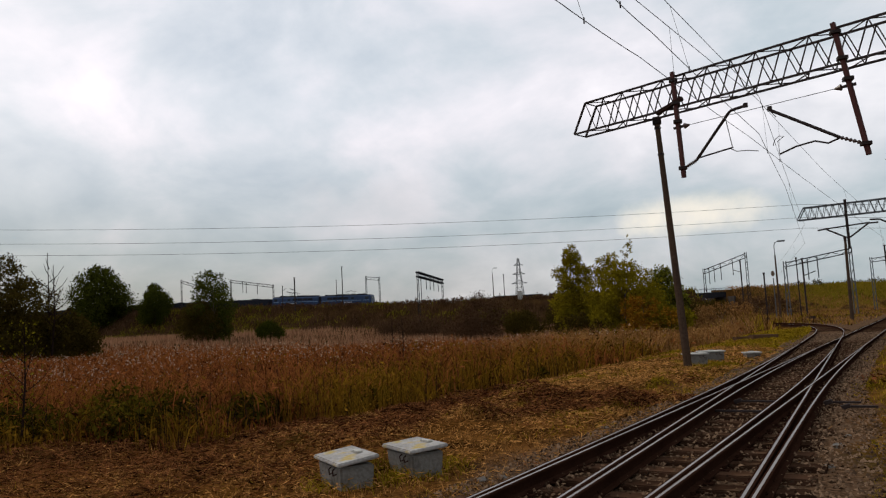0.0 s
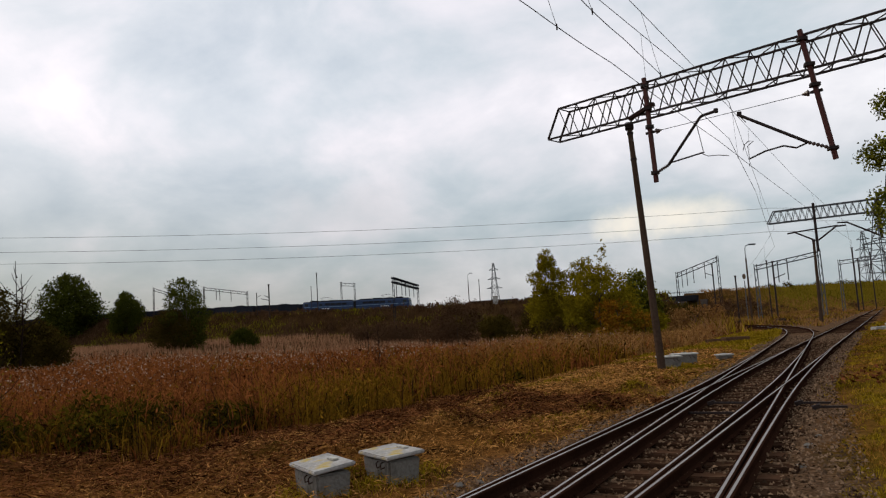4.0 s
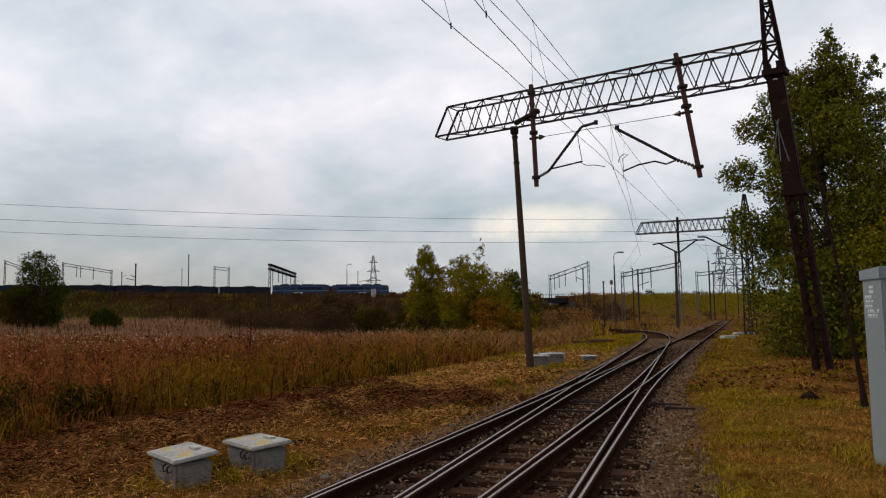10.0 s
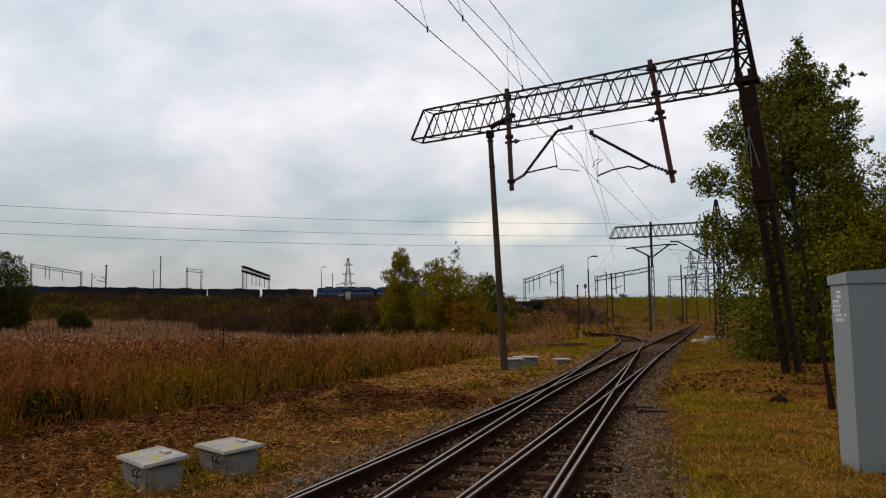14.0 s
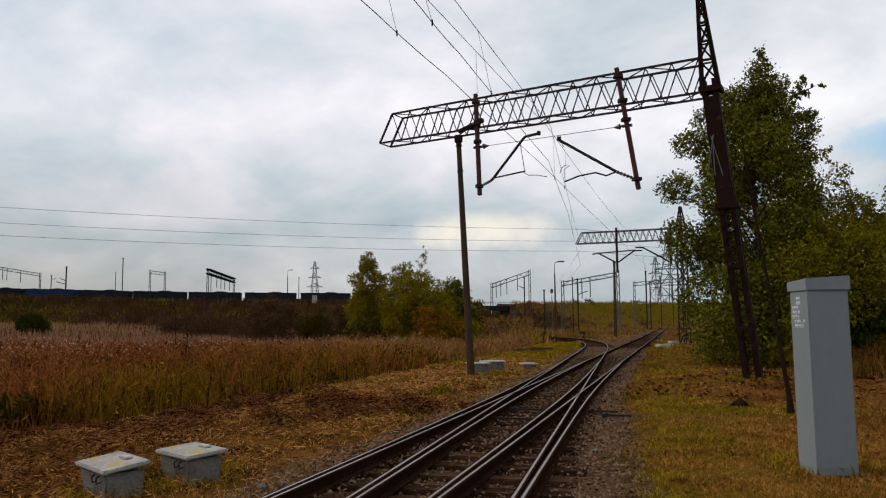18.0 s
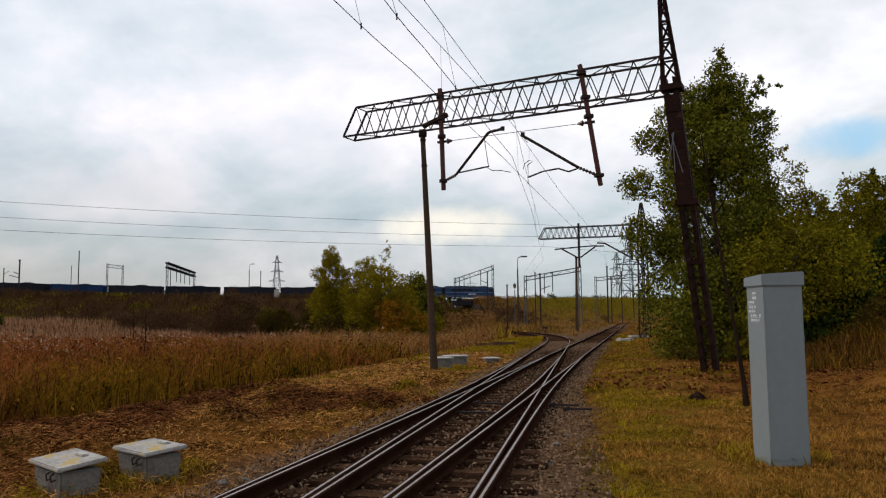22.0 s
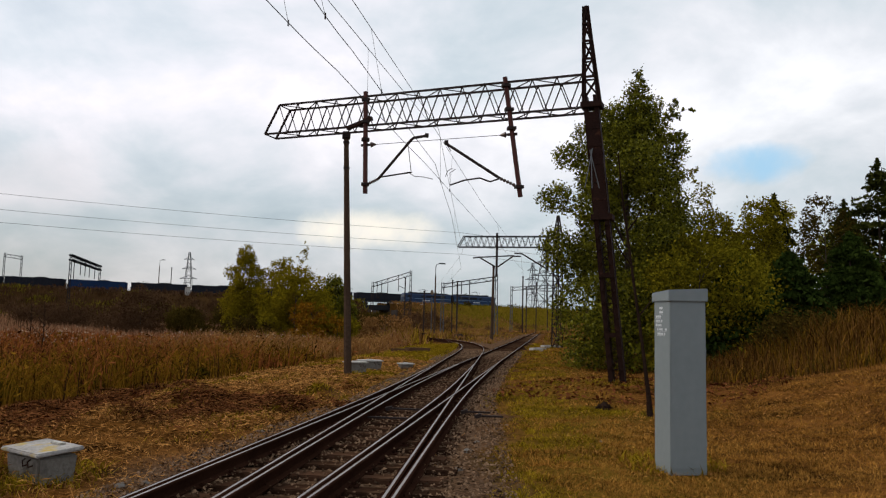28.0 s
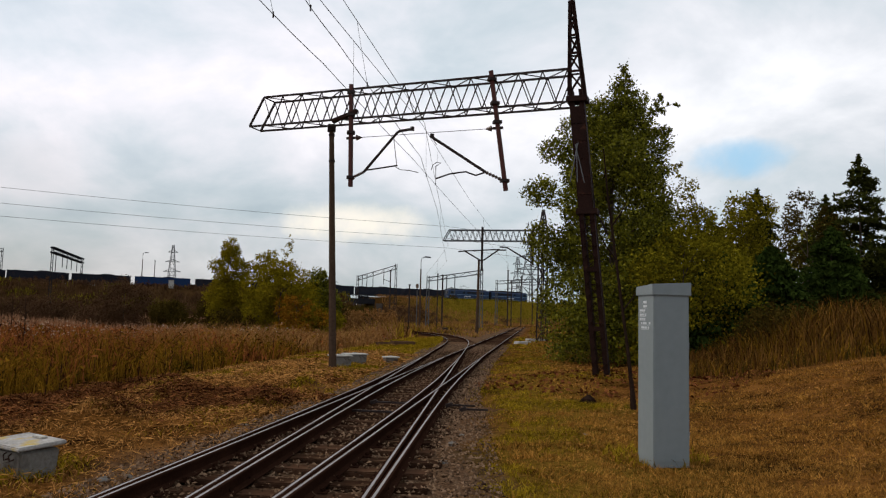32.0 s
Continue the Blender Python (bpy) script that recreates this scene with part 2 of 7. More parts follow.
M_WIRE = mat("copper_cable", (0.03, 0.028, 0.028), (0.06, 0.055, 0.055), 0.5, 0.6, 1, 20, 0)
M_CERAMIC = mat("brown_insulator", (0.05, 0.03, 0.025), (0.09, 0.05, 0.04), 0.3, 0, 4, 20, 0, spec=0.4)
M_GALV = mat("galvanised_steel", (0.055, 0.058, 0.062), (0.13, 0.134, 0.138), 0.6, 0.4, 1, 15, 0.1, spec=0.3)
M_BLUE = mat("blue_locomotive_paint", (0.009, 0.026, 0.072), (0.019, 0.046, 0.115), 0.45, 0, 0.4, 8, 0.05, spec=0.3)
M_BLUE2 = mat("pale_blue_stripe_paint", (0.12, 0.21, 0.33), (0.20, 0.30, 0.42), 0.45, 0, 0.5, 8, 0.03, spec=0.3)
M_DARK = mat("sooty_black_metal", (0.012, 0.012, 0.014), (0.04, 0.04, 0.045), 0.7, 0.1, 1, 12, 0.2)
M_GLASS = mat("dark_cab_glass", (0.01, 0.015, 0.02), (0.03, 0.035, 0.04), 0.08, 0, 1, 4, 0, spec=0.4)
M_WAGON = mat("blue_grey_wagon_steel", (0.013, 0.014, 0.020), (0.034, 0.036, 0.047), 0.7, 0.1, 0.6, 10, 0.2, spots=(0.045, 0.030, 0.024), spot_scale=0.9, per_object=0.4)
M_WAGONB = mat("worn_blue_wagon_paint", (0.011, 0.026, 0.075), (0.025, 0.050, 0.12), 0.6, 0, 0.6, 10, 0.2, spots=(0.04, 0.032, 0.04), spot_scale=0.9)
M_COAL = mat("coal", (0.010, 0.010, 0.011), (0.04, 0.04, 0.042), 0.7, 0, 1.5, 12, 1.0)
M_BARK = mat("grey_brown_bark", (0.05, 0.038, 0.028), (0.13, 0.10, 0.075), 0.9, 0, 2, 20, 0.8)
M_STEEL_BARK = mat("dark_dead_bark", (0.012, 0.007, 0.005), (0.04, 0.024, 0.017), 0.9, 0, 2, 20, 0.8)
# near-black end holds the crown's inner shade, bright end its lit highlights
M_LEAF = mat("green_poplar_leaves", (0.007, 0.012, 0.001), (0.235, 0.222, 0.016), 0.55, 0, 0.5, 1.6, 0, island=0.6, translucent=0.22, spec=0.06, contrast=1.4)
M_LEAFY = mat("yellowing_willow_leaves", (0.075, 0.060, 0.003), (0.34, 0.255, 0.014), 0.65, 0, 0.4, 2, 0, island=0.6, translucent=0.3)
M_LEAFO = mat("orange_autumn_leaves", (0.10, 0.042, 0.003), (0.42, 0.19, 0.016), 0.65, 0, 0.4, 3, 0, island=0.7, translucent=0.25)
M_LEAFD = mat("dull_dark_shrub_leaves", (0.024, 0.018, 0.003), (0.095, 0.064, 0.012), 0.75, 0, 0.2, 1.5, 0, island=0.6, translucent=0.12)
M_LEAFB = mat("bare_brown_twigs", (0.048, 0.022, 0.011), (0.125, 0.070, 0.036), 0.85, 0, 0.06, 0.5, 0, island=0.22)
M_NEEDLE = mat("dark_spruce_needles", (0.010, 0.014, 0.003), (0.055, 0.058, 0.011), 0.7, 0, 0.3, 2, 0, island=0.7)
# broad noise paints shadow patches between the clumps with the near-black end
M_REED = mat("russet_reeds", (0.022, 0.006, 0.002), (0.40, 0.132, 0.038), 0.75, 0, 0.35, 1.6, 0, island=0.42, translucent=0.2, contrast=2.0)
M_REEDG = mat("green_ochre_reeds", (0.010, 0.006, 0.001), (0.29, 0.148, 0.014), 0.75, 0, 0.4, 1.8, 0, island=0.42, translucent=0.2, contrast=2.0)
M_REEDF = mat("far_pinkish_reeds", (0.16, 0.068, 0.034), (0.46, 0.25, 0.138), 0.8, 0, 0.09, 0.6, 0, island=0.55, translucent=0.25, contrast=1.3)
M_PLUME = mat("pale_seed_heads", (0.30, 0.20, 0.12), (0.58, 0.45, 0.32), 0.8, 0, 1, 6, 0, island=0.7, translucent=0.3)
M_STRAW = mat("mown_straw_grass", (0.022, 0.008, 0.002), (0.62, 0.30, 0.085), 0.8, 0, 1.3, 9, 0, island=0.5, translucent=0.15, contrast=2.2)
M_TURF = mat("short_golden_turf", (0.030, 0.012, 0.002), (0.54, 0.262, 0.052), 0.8, 0, 1.2, 10, 0, island=0.32, translucent=0.15, contrast=2.3)
M_GRASS = mat("short_green_grass", (0.034, 0.023, 0.001), (0.42, 0.28, 0.018), 0.75, 0, 1.1, 9, 0, island=0.36, translucent=0.15, contrast=2.2)
M_BANKG = mat("yellow_green_bank_grass", (0.050, 0.046, 0.003), (0.26, 0.205, 0.018), 0.75, 0, 0.07, 0.35, 0, island=0.35, translucent=0.2, contrast=1.7)
M_LITTER = mat("red_brown_fallen_leaves", (0.045, 0.012, 0.005), (0.19, 0.065, 0.024), 0.8, 0, 2, 6, 0, island=0.8)
M_BRICK = mat("dark_bridge_masonry", (0.035, 0.03, 0.028), (0.09, 0.075, 0.065), 0.9, 0, 0.6, 8, 0.5)

M_LEAFYG = mat("olive_yellow_birch_leaves", (0.036, 0.034, 0.002), (0.29, 0.235, 0.015), 0.65, 0, 0.4, 3, 0, island=0.7, translucent=0.25)
M_WEED = mat("orange_brown_tall_weeds", (0.020, 0.009, 0.002), (0.21, 0.100, 0.024), 0.8, 0, 0.5, 3, 0, island=0.6, translucent=0.15, contrast=1.8)
M_DRY = mat("tan_dry_growth", (0.10, 0.044, 0.014), (0.42, 0.215, 0.070), 0.8, 0, 0.12, 0.7, 0, island=0.45, translucent=0.2, contrast=1.3)
M_PINE = mat("green_pine_needles", (0.012, 0.024, 0.004), (0.055, 0.080, 0.014), 0.7, 0, 0.3, 2, 0, island=0.7)
M_LID = mat("lichen_stained_concrete", (0.22, 0.205, 0.19), (0.50, 0.475, 0.45), 0.85, 0, 2.5, 25, 0.5, spots=(0.44, 0.31, 0.07), spot_scale=3.2, spot_at=0.49, contrast=1.5)
M_WOOD = mat("old_brown_timber", (0.03, 0.016, 0.009), (0.15, 0.085, 0.048), 0.9, 0, 2, 20, 0.7, per_object=0.3)
# rotting hay, its colour lowered further for lens falloff at the lower left
M_HAY = mat("rotting_hay_darkened", (0.008, 0.003, 0.001), (0.215, 0.080, 0.028), 0.85, 0, 1.3, 8, 0, island=0.6, contrast=2.4)
M_LEAFT = mat("dark_green_tree_leaves", (0.014, 0.020, 0.002), (0.095, 0.100, 0.013), 0.6, 0, 0.4, 3, 0, island=0.7, translucent=0.2)
M_WGREEN = mat("dark_green_weeds", (0.010, 0.009, 0.001), (0.115, 0.085, 0.008), 0.7, 0, 0.6, 4, 0, island=0.6, translucent=0.2, contrast=1.5)


# ---- building helpers ----
WORLD = {}


def thing(name, at, label, category, group="", kind="", turn=0.0):
    ob = new(name)
    ob.matrix_basis = pose(*at, 0, 0, turn)
    ob.empty_display_size = 0.2
    WORLD[ob] = ob.matrix_basis.copy()
    return tagged(ob, label, category, group, kind)


def hang(ob, parent, world):
    ob.parent = parent
    ob.matrix_basis = WORLD[parent].inverted() @ world
    WORLD[ob] = world
    return ob


def mesh_np(name, verts, faces, material):
    """A mesh from arrays: faces all with the same number of corners."""
    verts, faces = np.asarray(verts, np.float32), np.asarray(faces, np.int32)
    me = bpy.data.meshes.new(name)
    k = faces.shape[1]
    me.vertices.add(len(verts))
    me.vertices.foreach_set("co", verts.ravel())
    me.loops.add(faces.size)
    me.loops.foreach_set("vertex_index", faces.ravel())
    me.polygons.add(len(faces))
    me.polygons.foreach_set("loop_start", np.arange(len(faces), dtype=np.int32) * k)
    me.update(calc_edges=True)
    me.materials.append(material)
    return me


def stuff(name, me, label, category):
    ob = new(name, me)
    WORLD[ob] = Matrix.Identity(4)
    return tagged(ob, label, category, "", "stuff")


def part(name, bm, material, parent, label="", world=None):
    me = bpy.data.meshes.new(name)
    bm.to_mesh(me)
    bm.free()
    me.materials.append(material)
    ob = new(name, me)
    if label:
        ob["label"] = label
    return hang(ob, parent, WORLD[parent] if world is None else world)


SHARED = {}


def unit_mesh(kind, material):
    """Shared unit meshes along +z from 0 to 1, one metre across: a bar with bevelled edges, an angle iron, a round tube."""
    key = (kind, material.name)
    if key not in SHARED:
        bm = bmesh.new()
        if kind == "bar":
            bmesh.ops.create_cube(bm, size=1.0)
            for v in bm.verts:
                v.co.z += 0.5
            bmesh.ops.bevel(bm, geom=[e for e in bm.edges if abs(e.verts[0].co.z - e.verts[1].co.z) > 0.5], offset=0.12, segments=1, affect="EDGES")
        elif kind == "angle":
            prof = ((-.5, -.5), (.5, -.5), (.5, -.36), (-.36, -.36), (-.36, .5), (-.5, .5))
            lo = [bm.verts.new((x, y, 0)) for x, y in prof]
            hi = [bm.verts.new((x, y, 1)) for x, y in prof]
            for i in range(6):
                bm.faces.new((lo[i], lo[(i + 1) % 6], hi[(i + 1) % 6], hi[i]))
            bm.faces.new(lo[::-1])
            bm.faces.new(hi)
        else:
            bmesh.ops.create_cone(bm, cap_ends=True, segments=10, radius1=0.5, radius2=0.5, depth=1.0)
            for v in bm.verts:
                v.co.z += 0.5
        me = bpy.data.meshes.new(kind)
        bm.to_mesh(me)
        bm.free()
        me.materials.append(material)
        SHARED[key] = me
    return SHARED[key]


def rod(name, p, q, w, material, parent, kind="bar", label="", d=None):
    """A straight member from p to q in world metres, w wide and d deep."""
    p, q = Vector(p), Vector(q)
    ob = new(name, unit_mesh(kind, material))
    if label:
        ob["label"] = label
    turn = (q - p).to_track_quat("Z", "Y").to_matrix().to_4x4()
    return hang(ob, parent, Matrix.Translation(p) @ turn @ Matrix.Diagonal((w, d or w, (q - p).length, 1)))


def block(bm, lo, hi, bevel=0.0, m=None):
    """A box with bevelled edges, added to bm."""
    r = bmesh.ops.create_cube(bm, size=1.0)
    lo, hi = Vector(lo), Vector(hi)
    bmesh.ops.scale(bm, vec=hi - lo, verts=r["verts"])
    bmesh.ops.translate(bm, vec=(lo + hi) / 2, verts=r["verts"])
    vs = r["verts"]
    if bevel:
        es = {e for v in vs for e in v.link_edges}
        out = bmesh.ops.bevel(bm, geom=list(es), offset=bevel, segments=2, affect="EDGES")
        vs = list({v for f in out["faces"] for v in f.verts} | {v for v in vs if v.is_valid})
    if m is not None:
        bmesh.ops.transform(bm, matrix=m, verts=vs)
    return vs


def tube(bm, pts, radii, seg=8):
    """A tube along a polyline with a radius at each point."""
    rings = []
    for i, p in enumerate(pts):
        p = Vector(p)
        d = Vector(pts[min(i + 1, len(pts) - 1)]) - Vector(pts[max(i - 1, 0)])
        q = d.to_track_quat("Z", "Y")
        rings.append([bm.verts.new(p + q @ Vector((radii[i] * math.cos(2 * math.pi * k / seg), radii[i] * math.sin(2 * math.pi * k / seg), 0))) for k in range(seg)])
    for a, b in zip(rings, rings[1:]):
        for k in range(seg):
            bm.faces.new((a[k], a[(k + 1) % seg], b[(k + 1) % seg], b[k]))
    bm.faces.new(rings[0][::-1])
    bm.faces.new(rings[-1])


def vnoise(x, y, size, seed=0):
    """Smooth random values between 0 and 1 on a square lattice of the given size."""
    tab = np.random.default_rng(900 + seed).uniform(0, 1, (128, 128))
    u, v = np.asarray(x, float) / size, np.asarray(y, float) / size
    i, j = np.floor(u).astype(int), np.floor(v).astype(int)
    a, b = u - i, v - j
    a, b = a * a * (3 - 2 * a), b * b * (3 - 2 * b)
    i, j, k, l = i % 128, j % 128, (i + 1) % 128, (j + 1) % 128
    return (tab[i, j] * (1 - a) + tab[k, j] * a) * (1 - b) + (tab[i, l] * (1 - a) + tab[k, l] * a) * b


# ---- plan: the tracks and the ground ----
RAIL_Z = 0.16


def smooth(a, b, v):
    u = np.clip((np.asarray(v, float) - a) / (b - a), 0, 1)
    return u * u * (3 - 2 * u)


def straight_right(y):            # right rail of the straight track
    return 0.303 * y - 2.15


def branch_right(y):              # right rail of the branch, bending left past 38 m
    y = np.asarray(y, float)
    u = np.clip(y - 36, 0, None)
    return 0.236 * y - 1.04 - 0.00062 * u ** 2 - 0.0000125 * u ** 3


def straight_mid(y):
    return straight_right(y) - 0.75


def branch_mid(y):
    return branch_right(y) - 0.735


def train_spot(s):
    """The far main line on its embankment: place and heading at s metres along it."""
    def at(v):
        h = 0.102 + 0.00164 * min(max(v, -170), 190)
        return np.array([-48.66 + v * math.cos(h), 195.2 + v * math.sin(h)])
    p, q = at(s), at(s + 0.5)
    return p, math.atan2(q[1] - p[1], q[0] - p[0])


LINE_S = np.arange(-700, 900, 4.0)
LINE_P = np.array([train_spot(s)[0] for s in LINE_S])
BANK_Z = 6.1


def rail_level(s):
    """Height of the far line: it climbs gently to the left."""
    return np.interp(s, (-400, -140, -60, -30, 0, 40, 400), (11.0, 10.0, 8.2, 7.2, 6.6, 6.3, 6.2))


BRIDGE_S = 62.5


def bank(x, y):
    """Distance from the embankment's middle line and the nearest s."""
    x, y = np.asarray(x, float), np.asarray(y, float)
    best, s_best = np.full(x.shape, 1e9), np.zeros(x.shape)
    for s, p in zip(LINE_S, LINE_P):
        d = np.hypot(x - p[0], y - p[1])
        hit = d < best
        best, s_best = np.where(hit, d, best), np.where(hit, s, s_best)
    return best, s_best


def ground_z(x, y, with_bank=True):
    x, y = np.asarray(x, float), np.asarray(y, float)
    off = x - np.interp(y, (-40, 40, 110, 400), (-14.0, 10.7, 31.9, 119.7))
    z = 1.35 * smooth(3.0, 12, off - 1.2) * smooth(-30, 5, y) * (1 - smooth(70, 130, y))
    left = smooth(-3, -9, x - branch_mid(np.minimum(y, 60)))
    z = z - left * (0.2 + 0.75 * smooth(30, 70, y)) * (1 - smooth(150, 190, y))
    z = z + 2.6 * smooth(-28, -85, x) * smooth(25, 90, y) * (1 - smooth(250, 400, y))
    z = z - 0.05 * (1 - smooth(36, 44, y)) * smooth(-2.4, -1.9, x - np.minimum(straight_mid(y), branch_mid(np.minimum(y, 60)))) * (1 - smooth(1.8, 2.3, x - np.maximum(straight_mid(y), branch_mid(np.minimum(y, 60)))))
    z = z + 0.05 * np.sin(x * 0.9 + 1.3 * np.sin(y * 0.43)) * np.sin(y * 0.7) * smooth(2.0, 4.0, np.abs(x - 0.5 * (straight_mid(y) + branch_mid(np.minimum(y, 60)))))
    z = z + 0.26 * np.clip(np.sin(x * 1.9 + y * 0.6) * np.sin(y * 0.95 - x * 0.5), 0, 1) * smooth(-1.9, -2.8, x - np.minimum(straight_mid(y), branch_mid(np.minimum(y, 60)))) * smooth(-9, -6, x - branch_mid(np.minimum(y, 60))) * smooth(7.5, 10, y) * (1 - smooth(17, 23, y))
    z = z + 0.22 * np.exp(-((x - 8.4) / 2.2) ** 2 - ((y - 19.6) / 3.5) ** 2)
    if with_bank:
        d, s = bank(x, y)
        up = ((rail_level(s) - 0.2) * (1 - smooth(4.5, 24.0, d)) + 1.25 * np.exp(-((d - 6.4) / 2.4) ** 2)) * (1 - 0.97 * (np.abs(s - BRIDGE_S) < 4.1))
        z = np.where(d < 40, np.maximum(z, up), z)
    return z


def ground_at(x, y):
    return float(ground_z(np.array([x]), np.array([y]))[0])


def steps(*runs):
    out = [np.arange(a, b, st) for a, b, st in runs]
    return np.unique(np.round(np.concatenate(out), 3))


gx = steps((-3000, -600, 300), (-600, -160, 20), (-160, -24, 4), (-24, 44, 0.6), (44, 160, 4), (160, 600, 20), (600, 3001, 300))
gy = steps((-600, -40, 60), (-40, -4, 3), (-4, 62, 0.6), (62, 160, 3), (160, 262, 2.5), (262, 600, 20), (600, 3001, 300))
GX, GY = np.meshgrid(gx, gy)
GZ = ground_z(GX.ravel(), GY.ravel()).reshape(GX.shape)
nx_, ny_ = len(gx), len(gy)
idx = np.arange(nx_ * ny_).reshape(ny_, nx_)
g_faces = np.stack([idx[:-1, :-1], idx[:-1, 1:], idx[1:, 1:], idx[1:, :-1]], -1).reshape(-1, 4)


def ground_material():
    m = mat("dry_grass_soil", (0.008, 0.003, 0.001), (0.175, 0.073, 0.017), 0.9, 0, 0.8, 14, 0.8, spots=(0.035, 0.027, 0.003), spot_scale=0.22, spot_at=0.57, contrast=2.6)
    nt = m.node_tree
    bs = nt.nodes["Principled BSDF"]
    col = bs.inputs["Base Color"].links[0].from_socket
    at = nt.nodes.new("ShaderNodeAttribute")
    at.attribute_name = "zone"
    sp = nt.nodes.new("ShaderNodeSeparateColor")
    nt.links.new(at.outputs["Color"], sp.inputs[0])
    co = nt.nodes.new("ShaderNodeTexCoord")
    for k, (ca, cb, sc) in zip(("Red", "Green", "Blue"), (((0.018, 0.009, 0.005), (0.19, 0.112, 0.064), 17.0), ((0.022, 0.015, 0.001), (0.23, 0.152, 0.016), 12.0), ((0.020, 0.009, 0.003), (0.060, 0.032, 0.012), 0.25))):
        nz = nt.nodes.new("ShaderNodeTexNoise")
        nz.inputs["Scale"].default_value, nz.inputs["Detail"].default_value, nz.inputs["Roughness"].default_value = sc, 8.0, 0.65
        nt.links.new(co.outputs["Object"], nz.inputs["Vector"])
        rp = nt.nodes.new("ShaderNodeMapRange")
        rp.inputs["From Min"].default_value, rp.inputs["From Max"].default_value = 0.3, 0.7
        nt.links.new(nz.outputs["Fac"], rp.inputs["Value"])
        mc = nt.nodes.new("ShaderNodeMix")
        mc.data_type = "RGBA"
        mc.inputs[6].default_value, mc.inputs[7].default_value = (*ca, 1), (*cb, 1)
        nt.links.new(rp.outputs[0], mc.inputs[0])
        mz = nt.nodes.new("ShaderNodeMix")
        mz.data_type = "RGBA"
        nt.links.new(sp.outputs[k], mz.inputs[0])
        nt.links.new(col, mz.inputs[6])
        nt.links.new(mc.outputs[2], mz.inputs[7])
        col = mz.outputs[2]
    nt.links.new(col, bs.inputs["Base Color"])
    return m


ground_me = mesh_np("ground", np.stack([GX.ravel(), GY.ravel(), GZ.ravel()], -1), g_faces, ground_material())
dist_bank, s_bank = bank(GX.ravel(), GY.ravel())
off_l = GX.ravel() - np.minimum(straight_mid(GY.ravel()), branch_mid(GY.ravel()))
off_r = GX.ravel() - np.maximum(straight_mid(GY.ravel()), branch_mid(np.minimum(GY.ravel(), 60)))
wob = 0.35 * np.sin(GY.ravel() * 0.8) + 0.25 * np.sin(GY.ravel() * 2.1)
shoulder = np.interp(GY.ravel(), (8, 18, 28), (0.0, 0.4, 0.7))
ballast_zone = smooth(-2.0, -1.3, off_l + 0.6 * wob) * (1 - smooth(1.45, 2.25, off_r + shoulder + 0.6 * wob)) * (1 - smooth(150, 170, GY.ravel()))
green_zone = (1 - smooth(18, 26, dist_bank)) * smooth(58, 90, s_bank)
green_zone = np.maximum(green_zone, smooth(1.7, 2.4, off_r + 0.6 * wob) * (1 - smooth(3.2, 5.4, off_r + wob)) * (1 - smooth(60, 90, GY.ravel())) * 0.5)
field_zone = np.maximum((1 - smooth(18, 26, dist_bank)) * (1 - smooth(58, 90, s_bank)), smooth(-8, -14, off_l) * (1 - smooth(400, 700, GY.ravel())))
zone = ground_me.attributes.new("zone", "FLOAT_COLOR", "POINT")
zone.data.foreach_set("color", np.stack([ballast_zone, green_zone, field_zone, np.ones_like(off_l)], -1).astype(np.float32).ravel())
ground_me.polygons.foreach_set("use_smooth", np.ones(len(ground_me.polygons), dtype=bool))
ground = new("ground", ground_me)
tagged(ground, "dry grassy ground with a raised railway embankment behind", "ground", "", "structure")


# ---- rails ----
RAIL_PROFILE = ((-0.062, -0.15), (0.062, -0.15), (0.062, -0.138), (0.010, -0.118), (0.010, -0.042), (0.034, -0.032), (0.036, -0.008), (0.030, -0.001), (0.013, 0.0), (-0.013, 0.0), (-0.030, -0.001), (-0.036, -0.008), (-0.034, -0.032), (-0.010, -0.042), (-0.010, -0.118), (-0.062, -0.138))


def rail(name, xs, ys, parent, label="", lift=0.0):
    bm = bmesh.new()
    zs = np.broadcast_to(lift, np.shape(xs))
    pts = [Vector((x, y, RAIL_Z + z)) for x, y, z in zip(xs, ys, zs)]
    rings = []
    for i, p in enumerate(pts):
        d = (pts[min(i + 1, len(pts) - 1)] - pts[max(i - 1, 0)]).normalized()
        side = Vector((d.y, -d.x, 0))
        rings.append([bm.verts.new(p + side * a + Vector((0, 0, b))) for a, b in RAIL_PROFILE])
    n = len(RAIL_PROFILE)
    for a, b in zip(rings, rings[1:]):
        for k in range(n):
            f = bm.faces.new((a[k], a[(k + 1) % n], b[(k + 1) % n], b[k]))
            f.material_index = 1 if k == 8 else 0
    bm.faces.new(rings[0])
    bm.faces.new(rings[-1][::-1])
    bmesh.ops.recalc_face_normals(bm, faces=bm.faces)
    ob = part(name, bm, M_RAIL_SIDE, parent, label, Matrix.Identity(4))
    ob.data.materials.append(M_RAIL_TOP)
    return ob


slip = thing("double_slip_switch", (1.2, 15.4, 0), "double slip crossing of two rusty railway tracks on dark timber sleepers", "railway switch", kind="structure")
yy = np.arange(-9.0, 34.01, 0.5)
SR, BR = straight_right(yy), branch_right(yy)
SL, BL = SR - 1.5, BR - 1.473


